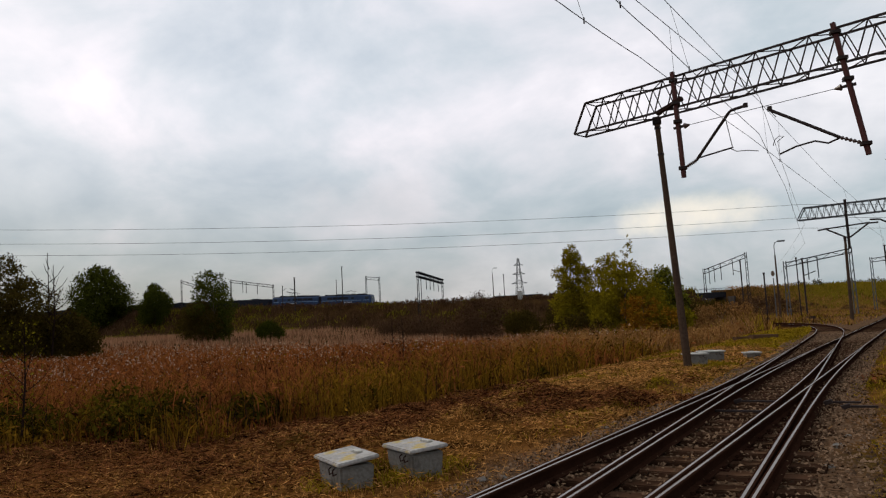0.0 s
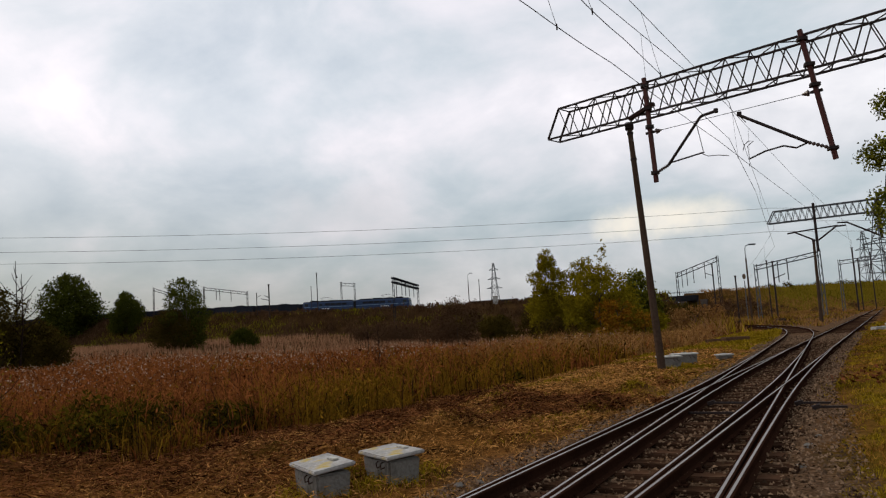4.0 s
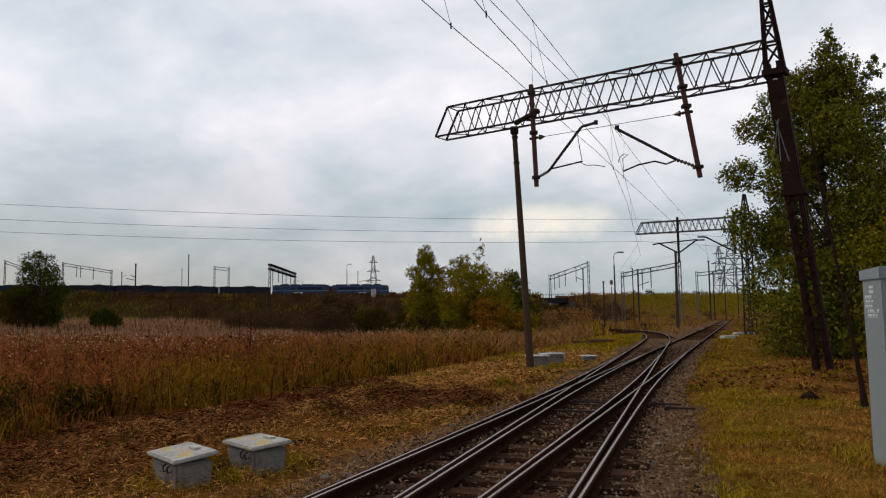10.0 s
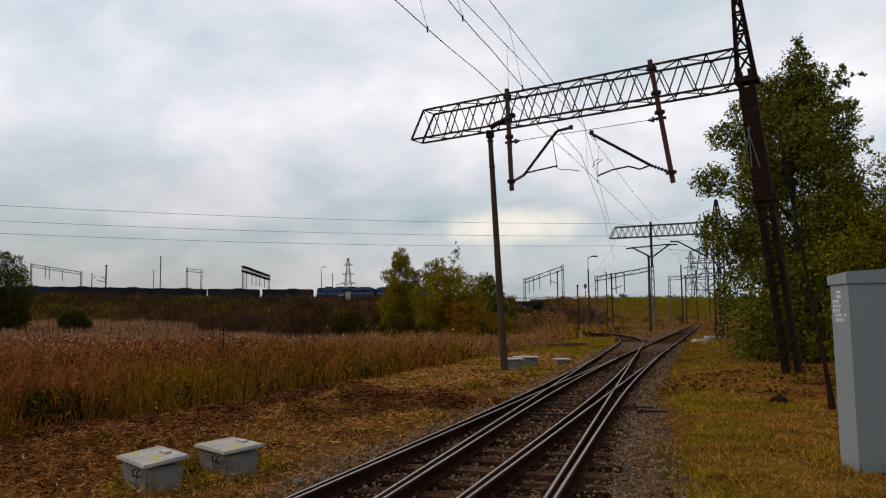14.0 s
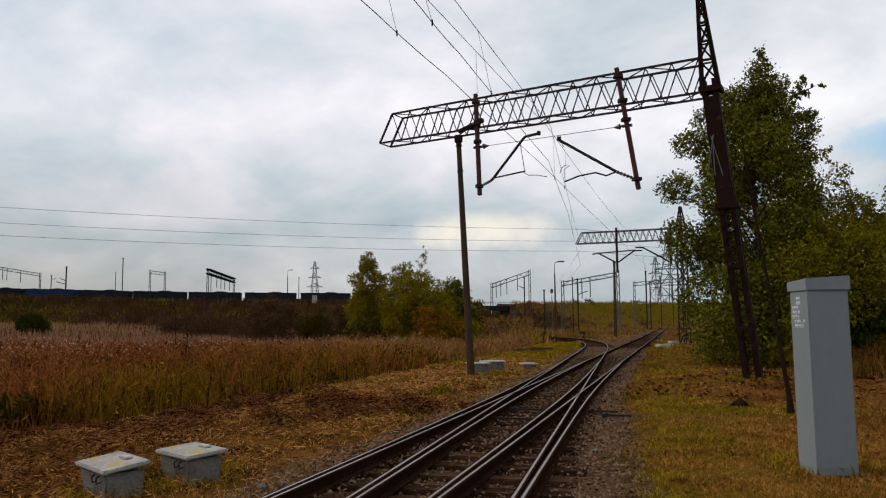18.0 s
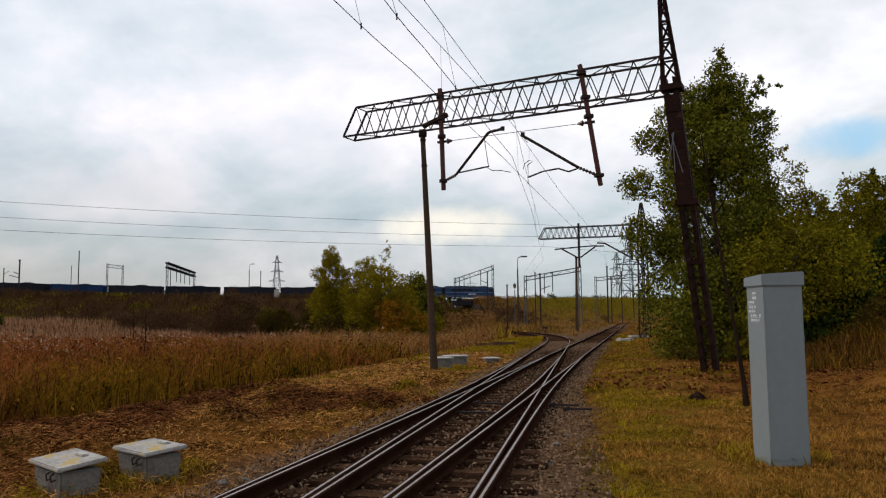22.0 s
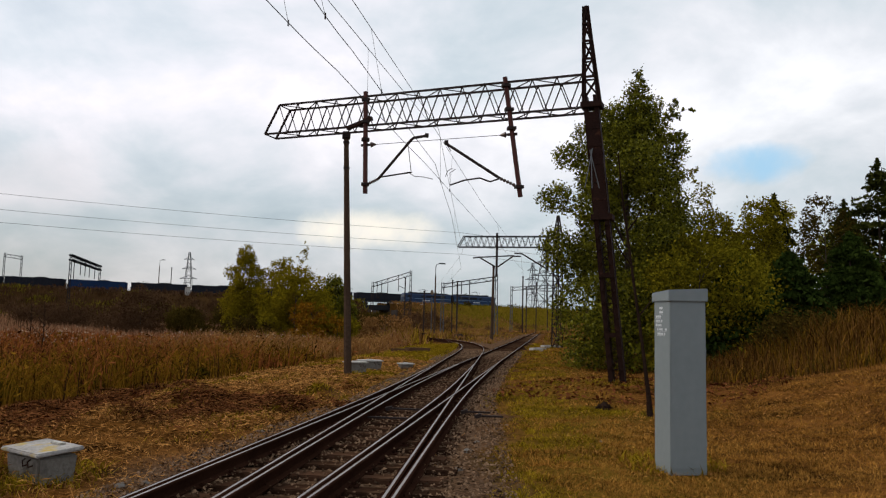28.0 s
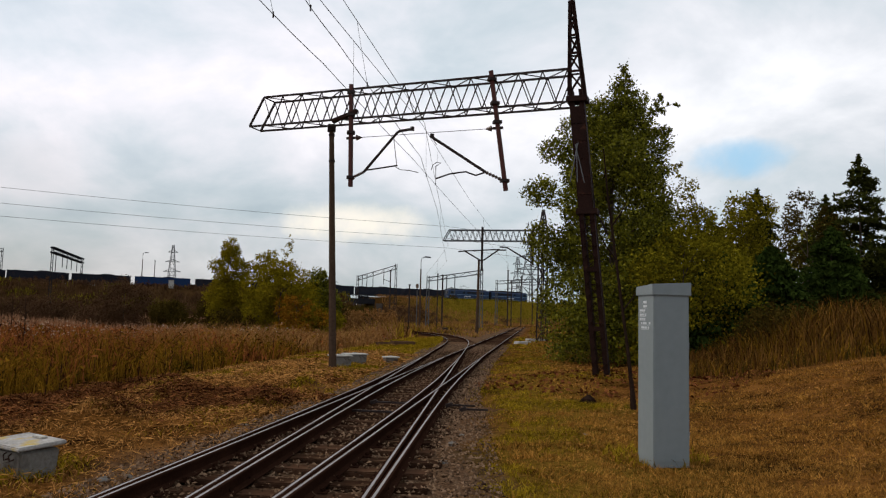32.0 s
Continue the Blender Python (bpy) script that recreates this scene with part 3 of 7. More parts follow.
for xs, lift in ((SL, 0.0), (SR, 0.0), (BL, -0.003), (BR, -0.003)):
    rail("rail", xs, yy, slip, lift=lift)
ys2 = np.arange(1.0, 30.01, 0.5)
for a, b in ((straight_right(ys2) - 1.5, branch_right(ys2) - 1.473), (straight_right(ys2), branch_right(ys2))):
    near = np.sqrt(np.sin(np.pi * (ys2 - 1.0) / 29.0).clip(0, 1))
    mid, hw = (a + b) / 2, np.sqrt(((a - b) / 2) ** 2 + (0.2 * near) ** 2)
    rail("switch_rail", mid - hw - 0.07 * near, ys2, slip, "polished slip rail", -0.0015)
    rail("switch_rail", mid + hw + 0.07 * near, ys2, slip, "polished slip rail", -0.0015)
track_1 = thing("track_1", (15, 60, 0), "straight rusty railway track running away into the distance", "railway track", kind="structure")
far_y = np.concatenate([np.arange(34.2, 60, 2.0), np.arange(60, 330, 10.0)])
rail("rail", straight_right(far_y) - 1.5, far_y, track_1)
rail("rail", straight_right(far_y), far_y, track_1)
track_2 = thing("track_2", (9, 60, 0), "curved branch railway track bending away behind the bushes", "railway track", kind="structure")
# the branch as a swept line that keeps turning left
px_, py_, hd = float(branch_right(34.2) - 0.735), 34.2, math.atan2(1, 0.236)
mids = [(px_, py_, hd)]
for i in range(60):
    k = 0.0 if i < 3 else min(0.0009 * (i - 2), 0.0125)
    hd += k * 1.8
    px_, py_ = px_ + 1.8 * math.cos(hd), py_ + 1.8 * math.sin(hd)
    mids.append((px_, py_, hd))
mids = np.array(mids)
for sgn in (-1, 1):
    rail("rail", mids[:, 0] + sgn * 0.7175 * np.sin(mids[:, 2]), mids[:, 1] - sgn * 0.7175 * np.cos(mids[:, 2]), track_2)

# far main line on the bank
track_3 = thing("track_3", (-48, 195, BANK_Z), "railway track on top of the embankment", "railway track", kind="structure")
ms = np.arange(-330, 330, 8.0)
mp = np.array([[*train_spot(s)[0], train_spot(s)[1]] for s in ms])
for sgn in (-1, 1):
    rail("rail", mp[:, 0] + sgn * 0.7175 * np.sin(mp[:, 2]), mp[:, 1] - sgn * 0.7175 * np.cos(mp[:, 2]), track_3, lift=rail_level(ms) - 0.16)


# ---- catenary supports ----
def truss_beam(parent, p, q, deep, wide, panels, material, w_ch, w_br):
    """A box truss from p to q (middle of the bottom), with four chords and zigzag braces on all faces; the free end is cut at a slant."""
    p, q = Vector(p), Vector(q)
    d = (q - p).normalized()
    side = Vector((-d.y, d.x, 0)).normalized() * wide / 2
    up = Vector((0, 0, deep))
    L_ = (q - p).length
    cut = deep * 0.55
    for sd in (-side, side):
        rod("bottom_chord", p + sd, q + sd, w_ch, material, parent, "angle")
        rod("top_chord", p + sd + up + d * cut, q + sd + up, w_ch, material, parent, "angle")
        rod("end_post", p + sd, p + sd + up + d * cut, w_ch, material, parent, "angle")
        for i in range(panels):
            a, b = cut + (L_ - cut) * i / panels, cut + (L_ - cut) * (i + 0.5) / panels
            c = cut + (L_ - cut) * (i + 1) / panels
            rod("brace", p + sd + up + d * a, p + sd + d * b, w_br, material, parent, "angle")
            rod("brace", p + sd + d * b, p + sd + up + d * c, w_br, material, parent, "angle")
    for i in range(panels + 1):
        a = cut + (L_ - cut) * i / panels
        s1, s2 = (side, -side) if i % 2 else (-side, side)
        if i < panels:
            b = cut + (L_ - cut) * (i + 1) / panels
            rod("cross_brace", p + s1 + up + d * a, p + s2 + up + d * b, w_br * 0.8, material, parent, "angle")
            rod("cross_brace", p + s1 + d * a, p + s2 + d * b, w_br * 0.8, material, parent, "angle")
    rod("cross_brace", p - side, p + side, w_br, material, parent, "angle")
    rod("cross_brace", p - side + up + d * cut, p + side + up + d * cut, w_br, material, parent, "angle")


def lattice_mast(parent, foot, height, w0, w1, material, bays, w_leg, w_br, turn=0.0, top_from=None, top_w=0.1):
    """A four-legged lattice mast tapering from w0 to w1, and from top_from upward to a narrow head."""
    foot = Vector(foot)
    r = Matrix.Rotation(turn, 3, "Z")

    def width(h):
        if top_from and h > top_from:
            return w1 + (top_w - w1) * (h - top_from) / (height - top_from)
        return w0 + (w1 - w0) * h / (top_from or height)

    def corner(k, h):
        a, b = ((-1, -1), (1, -1), (1, 1), (-1, 1))[k % 4]
        return foot + r @ Vector((a * width(h) / 2, b * width(h) / 2, 0)) + Vector((0, 0, h))

    marks = [0.0, top_from, height] if top_from else [0.0, height]
    for k in range(4):
        for a, b in zip(marks, marks[1:]):
            rod("leg", corner(k, a), corner(k, b), w_leg, material, parent, "angle")
        for i in range(bays):
            a, b = height * i / bays, height * (i + 1) / bays
            if (i + k) % 2:
                rod("brace", corner(k, a), corner(k + 1, b), w_br, material, parent, "angle")
            else:
                rod("brace", corner(k + 1, a), corner(k, b), w_br, material, parent, "angle")
            rod("brace", corner(k, b), corner(k + 1, b), w_br, material, parent, "angle")
    return corner


def insulator(parent, p, q, r=0.055, n=5):
    """A string of ribbed discs between p and q."""
    p, q = Vector(p), Vector(q)
    bm = bmesh.new()
    L_ = (q - p).length
    pts, rad = [], []
    for i in range(n):
        for f, rr in ((0.0, 0.35), (0.35, 1.0), (0.65, 1.0), (1.0, 0.35)):
            pts.append((0, 0, L_ * (i + f) / n))
            rad.append(r * rr)
    tube(bm, pts, rad, 8)
    return part("insulator", bm, M_CERAMIC, parent, "", Matrix.Translation(p) @ (q - p).to_track_quat("Z", "Y").to_matrix().to_4x4())


def bent_tube(name, pts, r, material, parent, label=""):
    bm = bmesh.new()
    tube(bm, pts, [r] * len(pts), 7)
    return part(name, bm, material, parent, label, Matrix.Identity(4))


# first gantry: lattice mast, slender leaning concrete post, box truss over both tracks
BEAM_Z = 7.66
TIP, MAST = Vector((-2.0, 24.75, BEAM_Z)), Vector((7.8, 19.4, 0))
MAST_HEAD = Vector((MAST.x - 0.78, MAST.y, BEAM_Z))
beam_dir = (MAST_HEAD - TIP).normalized()
gantry = thing("catenary_gantry", (MAST.x, MAST.y, ground_at(MAST.x, MAST.y)), "rusty lattice mast carrying a long steel truss beam over tracks", "catenary gantry")
beam_end = MAST_HEAD - beam_dir * 0.2
truss_beam(gantry, TIP, beam_end, 0.92, 0.62, 14, M_STEEL, 0.054, 0.030)
beam_turn = math.atan2(beam_dir.y, beam_dir.x)


def plated_mast(parent, foot, turn, lean, shoulder, top):
    """Two heavy channel legs laced together below, plated above the middle collar, with a narrow lattice head upright over one side."""
    foot, r = Vector(foot), Matrix.Rotation(turn, 3, "Z")

    def at(u, v, h):
        return foot + r @ Vector((u, v, 0)) + Vector((lean * min(h, shoulder) / shoulder, 0, h))

    def half(h):
        return 0.215 - 0.015 * min(h, shoulder) / shoulder

    def slab(name, lo, hi, label=""):
        bm = bmesh.new()
        vs = [bm.verts.new(p) for p in lo + hi]
        for k in range(4):
            bm.faces.new((vs[k], vs[(k + 1) % 4], vs[4 + (k + 1) % 4], vs[4 + k]))
        bm.faces.new(vs[3::-1]), bm.faces.new(vs[4:])
        part(name, bm, M_RUST, parent, label, Matrix.Identity(4))

    def quad(u0, u1, v0, v1, h):
        return [at(u0, v0, h), at(u1, v0, h), at(u1, v1, h), at(u0, v1, h)]

    for sx in (-1, 1):
        a, b = half(0), half(shoulder)
        slab("leg", quad(sx * a - 0.065 * (1 + sx), sx * a + 0.065 * (1 - sx), -0.16, 0.16, 0), quad(sx * b - 0.06 * (1 + sx), sx * b + 0.06 * (1 - sx), -0.14, 0.14, shoulder), "heavy rusty channel leg")
    for v in (-0.165, 0.165):
        n = 12
        for i in range(n):
            h0, h1 = 0.1 + 4.2 * i / n, 0.1 + 4.2 * (i + 1) / n
            for sg in (-1, 1):
                rod("brace", at(sg * half(h0) * 0.85, v + 0.006 * sg, h0), at(-sg * half(h1) * 0.85, v + 0.006 * sg, h1), 0.045, M_RUST, parent, d=0.012)
            rod("cross_bar", at(-half(h1) * 0.9, v, h1), at(half(h1) * 0.9, v, h1), 0.05, M_RUST, parent, d=0.014)
        for i in range(6):
            h0 = 4.5 + 0.49 * i
            g = half(h0) * 0.9
            slab("plate", quad(-g, g, v - 0.008, v + 0.008, h0), quad(-g, g, v - 0.008, v + 0.008, h0 + 0.47), "riveted rusty plate")
    for h in (1.3, 2.9):
        g = half(h)
        slab("batten", quad(-g, g, -0.175, 0.175, h), quad(-g, g, -0.175, 0.175, h + 0.12))
    w = half(shoulder)

    def head(k, h):
        f = (h - shoulder) / (top - shoulder)
        u = -w if k in (0, 3) else w + (-w + 0.09 - w) * f
        return at(u, (-1 if k < 2 else 1) * (0.15 - 0.1 * f), h)

    for k in range(4):
        rod("head_leg", head(k, shoulder - 0.3), head(k, top), 0.085, M_RUST, parent, "angle")
        n = 5
        for i in range(n):
            a, b = shoulder + (top - shoulder) * i / n, shoulder + (top - shoulder) * (i + 1) / n
            rod("head_brace", head(k if i % 2 else (k + 1) % 4, a), head((k + 1) % 4 if i % 2 else k, b), 0.05, M_RUST, parent, "angle")
            if i < 4:
                rod("head_brace", head(k, b), head((k + 1) % 4, b), 0.055, M_RUST, parent, "angle")
    rod("conduit", at(half(0) + 0.03, -0.12, 0.0), at(half(4.5) + 0.03, -0.12, 5.6), 0.03, M_STEEL, parent, "tube", "thin steel conduit")


plated_mast(gantry, (MAST.x, MAST.y, ground_at(MAST.x, MAST.y) - 0.1), beam_turn, -0.80, 7.9, 10.5)
bm = bmesh.new()
block(bm, (-0.36, -0.3, -0.5), (0.36, 0.3, -0.03), 0.03)
part("footing", bm, M_CONC, gantry, "buried concrete footing")
for h in (4.35, 7.45):
    bm = bmesh.new()
    block(bm, (-0.29, -0.22, h), (0.29, 0.22, h + 0.16), 0.01)
    part("collar", bm, M_RUST, gantry, "", WORLD[gantry] @ Matrix.Translation((-0.80 * h / 7.9, 0, 0)) @ Matrix.Rotation(beam_turn, 4, "Z"))
for i in range(3):
    rod("cable", (MAST.x - 0.85, MAST.y - 0.3 + 0.1 * i, 6.5), (MAST.x - 1.1 + 0.2 * i, MAST.y - 0.42, 5.4), 0.025, M_GALV, gantry, "tube", "pale loose earthing cable")


def along(u, dz=0.0, side=0.0):
    return TIP + beam_dir * u + Vector((0, 0, dz)) + Vector((-beam_dir.y, beam_dir.x, 0)) * side


def drop_tube(u, low, swing, name="drop_tube"):
    a = along(u, 1.05, -0.36)
    b = Vector((a.x, a.y, low))
    b = b + beam_dir * swing
    rod(name, b, a, 0.115, M_TUBE, gantry, "bar", "red-brown hanging steel post")
    for h in (low + 0.28, BEAM_Z - 0.45, BEAM_Z + 0.1, BEAM_Z + 0.8):
        g_ = a + (b - a) * ((a.z - h) / (a.z - b.z))
        rod("clamp", g_ - Vector((0, 0, 0.04)), g_ + Vector((0, 0, 0.04)), 0.24, M_STEEL, gantry)
    return b


UA, UB = 3.65, 8.1
low_a, low_b = drop_tube(UA, 5.55, 0.1), drop_tube(UB, 5.25, 0.5)
rod("bracket", along(UA - 0.6, -0.05, -0.36), along(UA + 0.25, 0.2, -0.36), 0.12, M_RUST, gantry, "bar", "rusty bracket under the beam")
# cantilevers towards the tracks between the two hanging posts
toward = beam_dir


def fittings(base, sgn, main, arm, extra):
    """A cantilever hung from the foot of a hanging post: insulators, the main tube, the steady arm and thin rods, as (out, up) from the foot."""
    def at(u, h):
        return base + toward * sgn * u + Vector((0, 0, 0.28 + h))
    insulator(gantry, at(0.06, 0), at(*main[0]), 0.05, 6)
    bent_tube("cantilever_tube", [at(*p) for p in main], 0.042, M_STEEL, gantry)
    rod("clamp", at(main[-1][0] - 0.05, main[-1][1] - 0.05), at(main[-1][0] - 0.05, main[-1][1] + 0.06), 0.11, M_STEEL, gantry)
    bent_tube("steady_arm", [at(*p) for p in arm], 0.024, M_STEEL, gantry)
    for pts in extra:
        bent_tube("hanger", [at(*p) for p in pts], 0.011, M_STEEL, gantry)


fittings(low_a, 1, ((0.42, 0.14), (1.49, 1.28), (1.56, 1.32), (2.02, 1.36)), ((0.53, 0.2), (1.52, 0.29)),
         (((1.38, 1.12), (1.5, 0.32)), ((1.46, 0.26), (1.62, 0.16), (1.9, 0.13), (2.2, 0.05))))
fittings(low_b, -1, ((0.6, 0.27), (2.3, 1.41)), ((0.62, 0.26), (0.89, 0.19), (1.2, 0.31), (1.67, 0.27), (2.1, 0.15)),
         (((2.1, 0.15), (2.12, 0.5), (1.95, 0.6), (2.08, 0.63), (2.2, 0.55), (2.25, 0.4)), ((2.25, 1.36), (2.1, 1.15))))
posts = []
for u, low, swing in ((UA, 5.55, 0.1), (UB, 5.25, 0.5)):
    a = along(u, 1.05, -0.36)
    b = Vector((a.x, a.y, low)) + beam_dir * swing
    posts.append(a.lerp(b, (a.z - BEAM_Z + 0.62) / (a.z - low)))
qa, qb = posts
for q_, sg in ((qa, 1), (qb, -1)):
    rod("clamp", q_ - toward * 0.14, q_ + toward * 0.14, 0.07, M_STEEL, gantry)
    bm = bmesh.new()
    tube(bm, ((0, 0, 0.1), (0, 0, 0.16), (0, 0, 0.2), (0, 0, 0.36)), (0.02, 0.025, 0.085, 0.02), 10)
    part("insulator", bm, M_CERAMIC, gantry, "", Matrix.Translation(q_) @ (toward * sg).to_track_quat("Z", "Y").to_matrix().to_4x4())
rod("cross_wire", qa + toward * 0.36, qb - toward * 0.36, 0.018, M_WIRE, gantry, "tube")


def concrete_post(at, height, lean_x, lean_y, label, w0=0.225, w1=0.14):
    z0 = ground_at(*at)
    ob = thing("concrete_post", (*at, z0), label, "post")
    bm = bmesh.new()
    n = 8
    pts = [(lean_x * i / n, lean_y * i / n, -0.2 + (height + 0.2) * i / n) for i in range(n + 1)]
    tube(bm, pts, [(w0 + (w1 - w0) * i / n) / 2 * 1.1 for i in range(n + 1)], 12)
    part("shaft", bm, M_POST, ob)
    bm = bmesh.new()
    block(bm, (-0.13, -0.13, 0), (0.13, 0.13, 0.22), 0.02)
    part("cap", bm, M_STEEL, ob, "dark steel cap", WORLD[ob] @ Matrix.Translation((lean_x, lean_y, height - 0.08)))
    for h in (height * 0.97, height * 0.86):
        bm = bmesh.new()
        tube(bm, ((lean_x * h / height, lean_y * h / height, h), (lean_x * h / height, lean_y * h / height, h + 0.06)), (w1 * 0.72, w1 * 0.72), 12)
        part("band", bm, M_STEEL, ob)
    return ob


concrete_post((0.77, 23.9), 7.6, -0.33, 0.0, "slender weathered concrete post leaning under the truss beam")
concrete_post((18.5, 83.0), 8.2, 0.1, 0, "slender grey concrete post beside the straight track", 0.34, 0.22)

# second gantry further along
g2 = thing("catenary_gantry", (17.9, 56.9, ground_at(17.9, 56.9)), "grey lattice catenary gantry further along the track", "catenary gantry")
B2A, B2B = Vector((10.4, 59.6, 7.9)), Vector((17.9, 56.9, 7.9))
truss_beam(g2, B2A, B2B, 0.86, 0.62, 16, M_GALV, 0.065, 0.035)
lattice_mast(g2, (17.9, 56.9, ground_at(17.9, 56.9)), 10.4, 0.6, 0.45, M_STEEL, 14, 0.1, 0.05, 0.3, 8.8, 0.1)
d2 = (B2B - B2A).normalized()
for u, low in ((3.05, 5.5), (7.05, 6.0)):
    a = B2A + d2 * u
    rod("drop_tube", (a.x, a.y - 0.4, low), (a.x, a.y - 0.4, 9.0), 0.16, M_STEEL, g2)
a = B2A + d2 * 3.05 + Vector((0, -0.4, -1.6))
bent_tube("cantilever_tube", (a - d2 * 0.1, a - d2 * 1.4 + Vector((0, 0, 0.75)), a - d2 * 1.9 + Vector((0, 0, 0.7))), 0.06, M_STEEL, g2)
bent_tube("cantilever_tube", (a + d2 * 0.1, a + d2 * 1.3 + Vector((0, 0, 0.85)), a + d2 * 1.9 + Vector((0, 0, 0.85))), 0.06, M_STEEL, g2)
bent_tube("cross_tube", (a - d2 * 1.5 + Vector((0, 0, 0.75)), a + d2 * 1.4 + Vector((0, 0, 0.9))), 0.05, M_STEEL, g2)
a = B2A + d2 * 7.05 + Vector((0, -0.4, -1.7))
bent_tube("cantilever_tube", (a - d2 * 0.1, a - d2 * 2.0 + Vector((0, 0, 1.15)), a - d2 * 2.6 + Vector((0, 0, 1.2))), 0.06, M_STEEL, g2)

# overhead wires: a carrier wire and a contact wire over each track, with droppers
def wire(name, pts, r, label, category="overhead wire", group=""):
    bm = bmesh.new()
    tube(bm, pts, [r] * len(pts), 5)
    me = bpy.data.meshes.new(name)
    bm.to_mesh(me)
    bm.free()
    me.materials.append(M_WIRE)
    ob = new(name, me)
    WORLD[ob] = Matrix.Identity(4)
    return tagged(ob, label, category, group)


def sagged(p, q, sag, n=14):
    p, q = Vector(p), Vector(q)
    return [p.lerp(q, i / n) - Vector((0, 0, 4 * sag * (i / n) * (1 - i / n))) for i in range(n + 1)]


def span(contact, carrier):
    """Contact and carrier wire through the given places, with droppers between."""
    c_pts, m_pts = [], []
    for a, b in zip(contact, contact[1:]):
        c_pts += sagged(a, b, 0.02, 8)[:-1]
    for a, b in zip(carrier, carrier[1:]):
        m_pts += sagged(a, b, 0.00006 * (Vector(b) - Vector(a)).length ** 2, 8)[:-1]
    c_pts.append(Vector(contact[-1])), m_pts.append(Vector(carrier[-1]))
    w = wire("contact_wire", c_pts, 0.007, "thin dark contact wire over the track", group="overhead wires")
    wire("carrier_wire", m_pts, 0.007, "thin dark sagging carrier wire above the contact wire", group="overhead wires")
    for k in range(2, len(c_pts) - 2, 8):
        m_ = min(m_pts, key=lambda v: (v.xy - c_pts[k].xy).length)
        rod("dropper", c_pts[k], m_, 0.007, M_WIRE, w, "tube")
        rod("wire_clamp", c_pts[k] - Vector((0, 0, 0.05)), c_pts[k] + Vector((0, 0, 0.04)), 0.022, M_STEEL, w)


# the wires of the two tracks
span([(-6.6, -6, 5.95), (-0.93, 10.0, 5.95), (0.03, 12.6, 5.95), (2.50, 19.7, 5.95), (7.55, 34.6, 5.95), (15.4, 58.0, 6.1), (32, 120, 5.9)],
     [(-7.0, -6, 7.15), (-0.106, 12.71, 7.15), (2.89, 20.8, 7.2), (7.05, 33.8, 7.2), (15.2, 58.0, 7.4), (32, 120, 7.3)])
span([(-5.3, -6, 5.95), (-0.30, 9.86, 5.95), (0.24, 11.56, 5.95), (2.74, 19.6, 5.95), (4.74, 28.9, 5.95), (10.4, 58.0, 6.1), (16.0, 110, 5.9)],
     [(-5.9, -6, 7.15), (0.30, 12.62, 7.15), (2.99, 20.8, 7.2), (4.6, 28.8, 7.2), (10.5, 58.0, 7.4), (16.0, 110, 7.3)])

# three wires of a power line far across the field
for dz, r in ((0, 0.032), (-2.7, 0.032), (-4.9, 0.032)):
    pts = sagged((-390, 40, 26 + dz), (-130, 109, 24.4 + dz), 4, 12)[:-1] + sagged((-130, 109, 24.4 + dz), (30, 167, 22.4 + dz), 1.6, 16)[:-1] + sagged((30, 167, 22.4 + dz), (200, 230, 22 + dz), 2, 10)
    wire("power_line_wire", pts, r, "thin grey power line wire crossing the sky above the field", "power line", "power line wires")


# ---- trackside equipment ----
def cable_box(at, turn, size, high, stained, label, lid_over=0.045, tilt=0.0):
    ob = thing("cable_box", (*at, ground_at(*at)), label, "cable box", "concrete cable boxes", turn=turn)
    a, b = size[0] / 2, size[1] / 2
    bm = bmesh.new()
    vs = block(bm, (-a + 0.02, -b + 0.02, -0.08), (a - 0.02, b - 0.02, high - 0.05 - tilt * b), 0.02)
    for v in bm.verts:
        if v.co.z < 0.1:
            v.co.x *= 0.91
            v.co.y *= 0.91
    part("body", bm, M_BOXB, ob, "tapered concrete body with damp stains")
    bm = bmesh.new()
    block(bm, (-a - lid_over / 2, -b - lid_over / 2, high - 0.042), (a + lid_over / 2, b + lid_over / 2, high), 0.012)
    for v in bm.verts:
        v.co.z += tilt * v.co.y
    lid = part("lid", bm, M_LID if stained else M_CONCL, ob, "flat pale slab lid")
    # two bent bars added as the ragged shadow marks below the lid
    for hx in (0.25, 0.55):
        bm = bmesh.new()
        y_, z_ = -b + 0.012, high - 0.075 - tilt * b
        tube(bm, ((hx * a, y_, z_), (hx * a, y_ - 0.03, z_ - 0.02), (hx * a + 0.03, y_ - 0.035, z_ - 0.07), (hx * a + 0.07, y_ - 0.01, z_ - 0.05)), (0.008,) * 4, 6)
        part("hook", bm, M_RUST, ob, "bent dark bar added for the ragged shadow under the lid")
    bm = bmesh.new()
    block(bm, (-0.10, -0.035, high - 0.004), (0.10, 0.035, high + 0.022), 0.008)
    part("stone", bm, M_CONCL, lid, "rough lump on the lid", WORLD[ob] @ Matrix.Translation((a * 0.1, b * 0.72, tilt * b * 0.72)) @ Matrix.Rotation(math.atan(tilt), 4, "X"))
    return ob


cable_box((-3.44, 7.88), -46, (0.76, 0.43), 0.33, True, "square pale concrete cable box with a yellow-stained lid in mown grass", tilt=0.11)
cable_box((-2.86, 8.56), -44, (0.70, 0.45), 0.32, True, "square pale concrete cable box with a chipped stained lid", tilt=0.06)
cable_box((1.05, 25.5), 9, (0.72, 0.55), 0.36, False, "pale concrete cable box beside the leaning post")
cable_box((1.62, 27.0), 9, (0.80, 0.6), 0.36, False, "pale concrete cable box standing close behind another one")
cable_box((3.02, 28.1), 8, (0.52, 0.5), 0.26, False, "small pale concrete cable box beside the tracks")

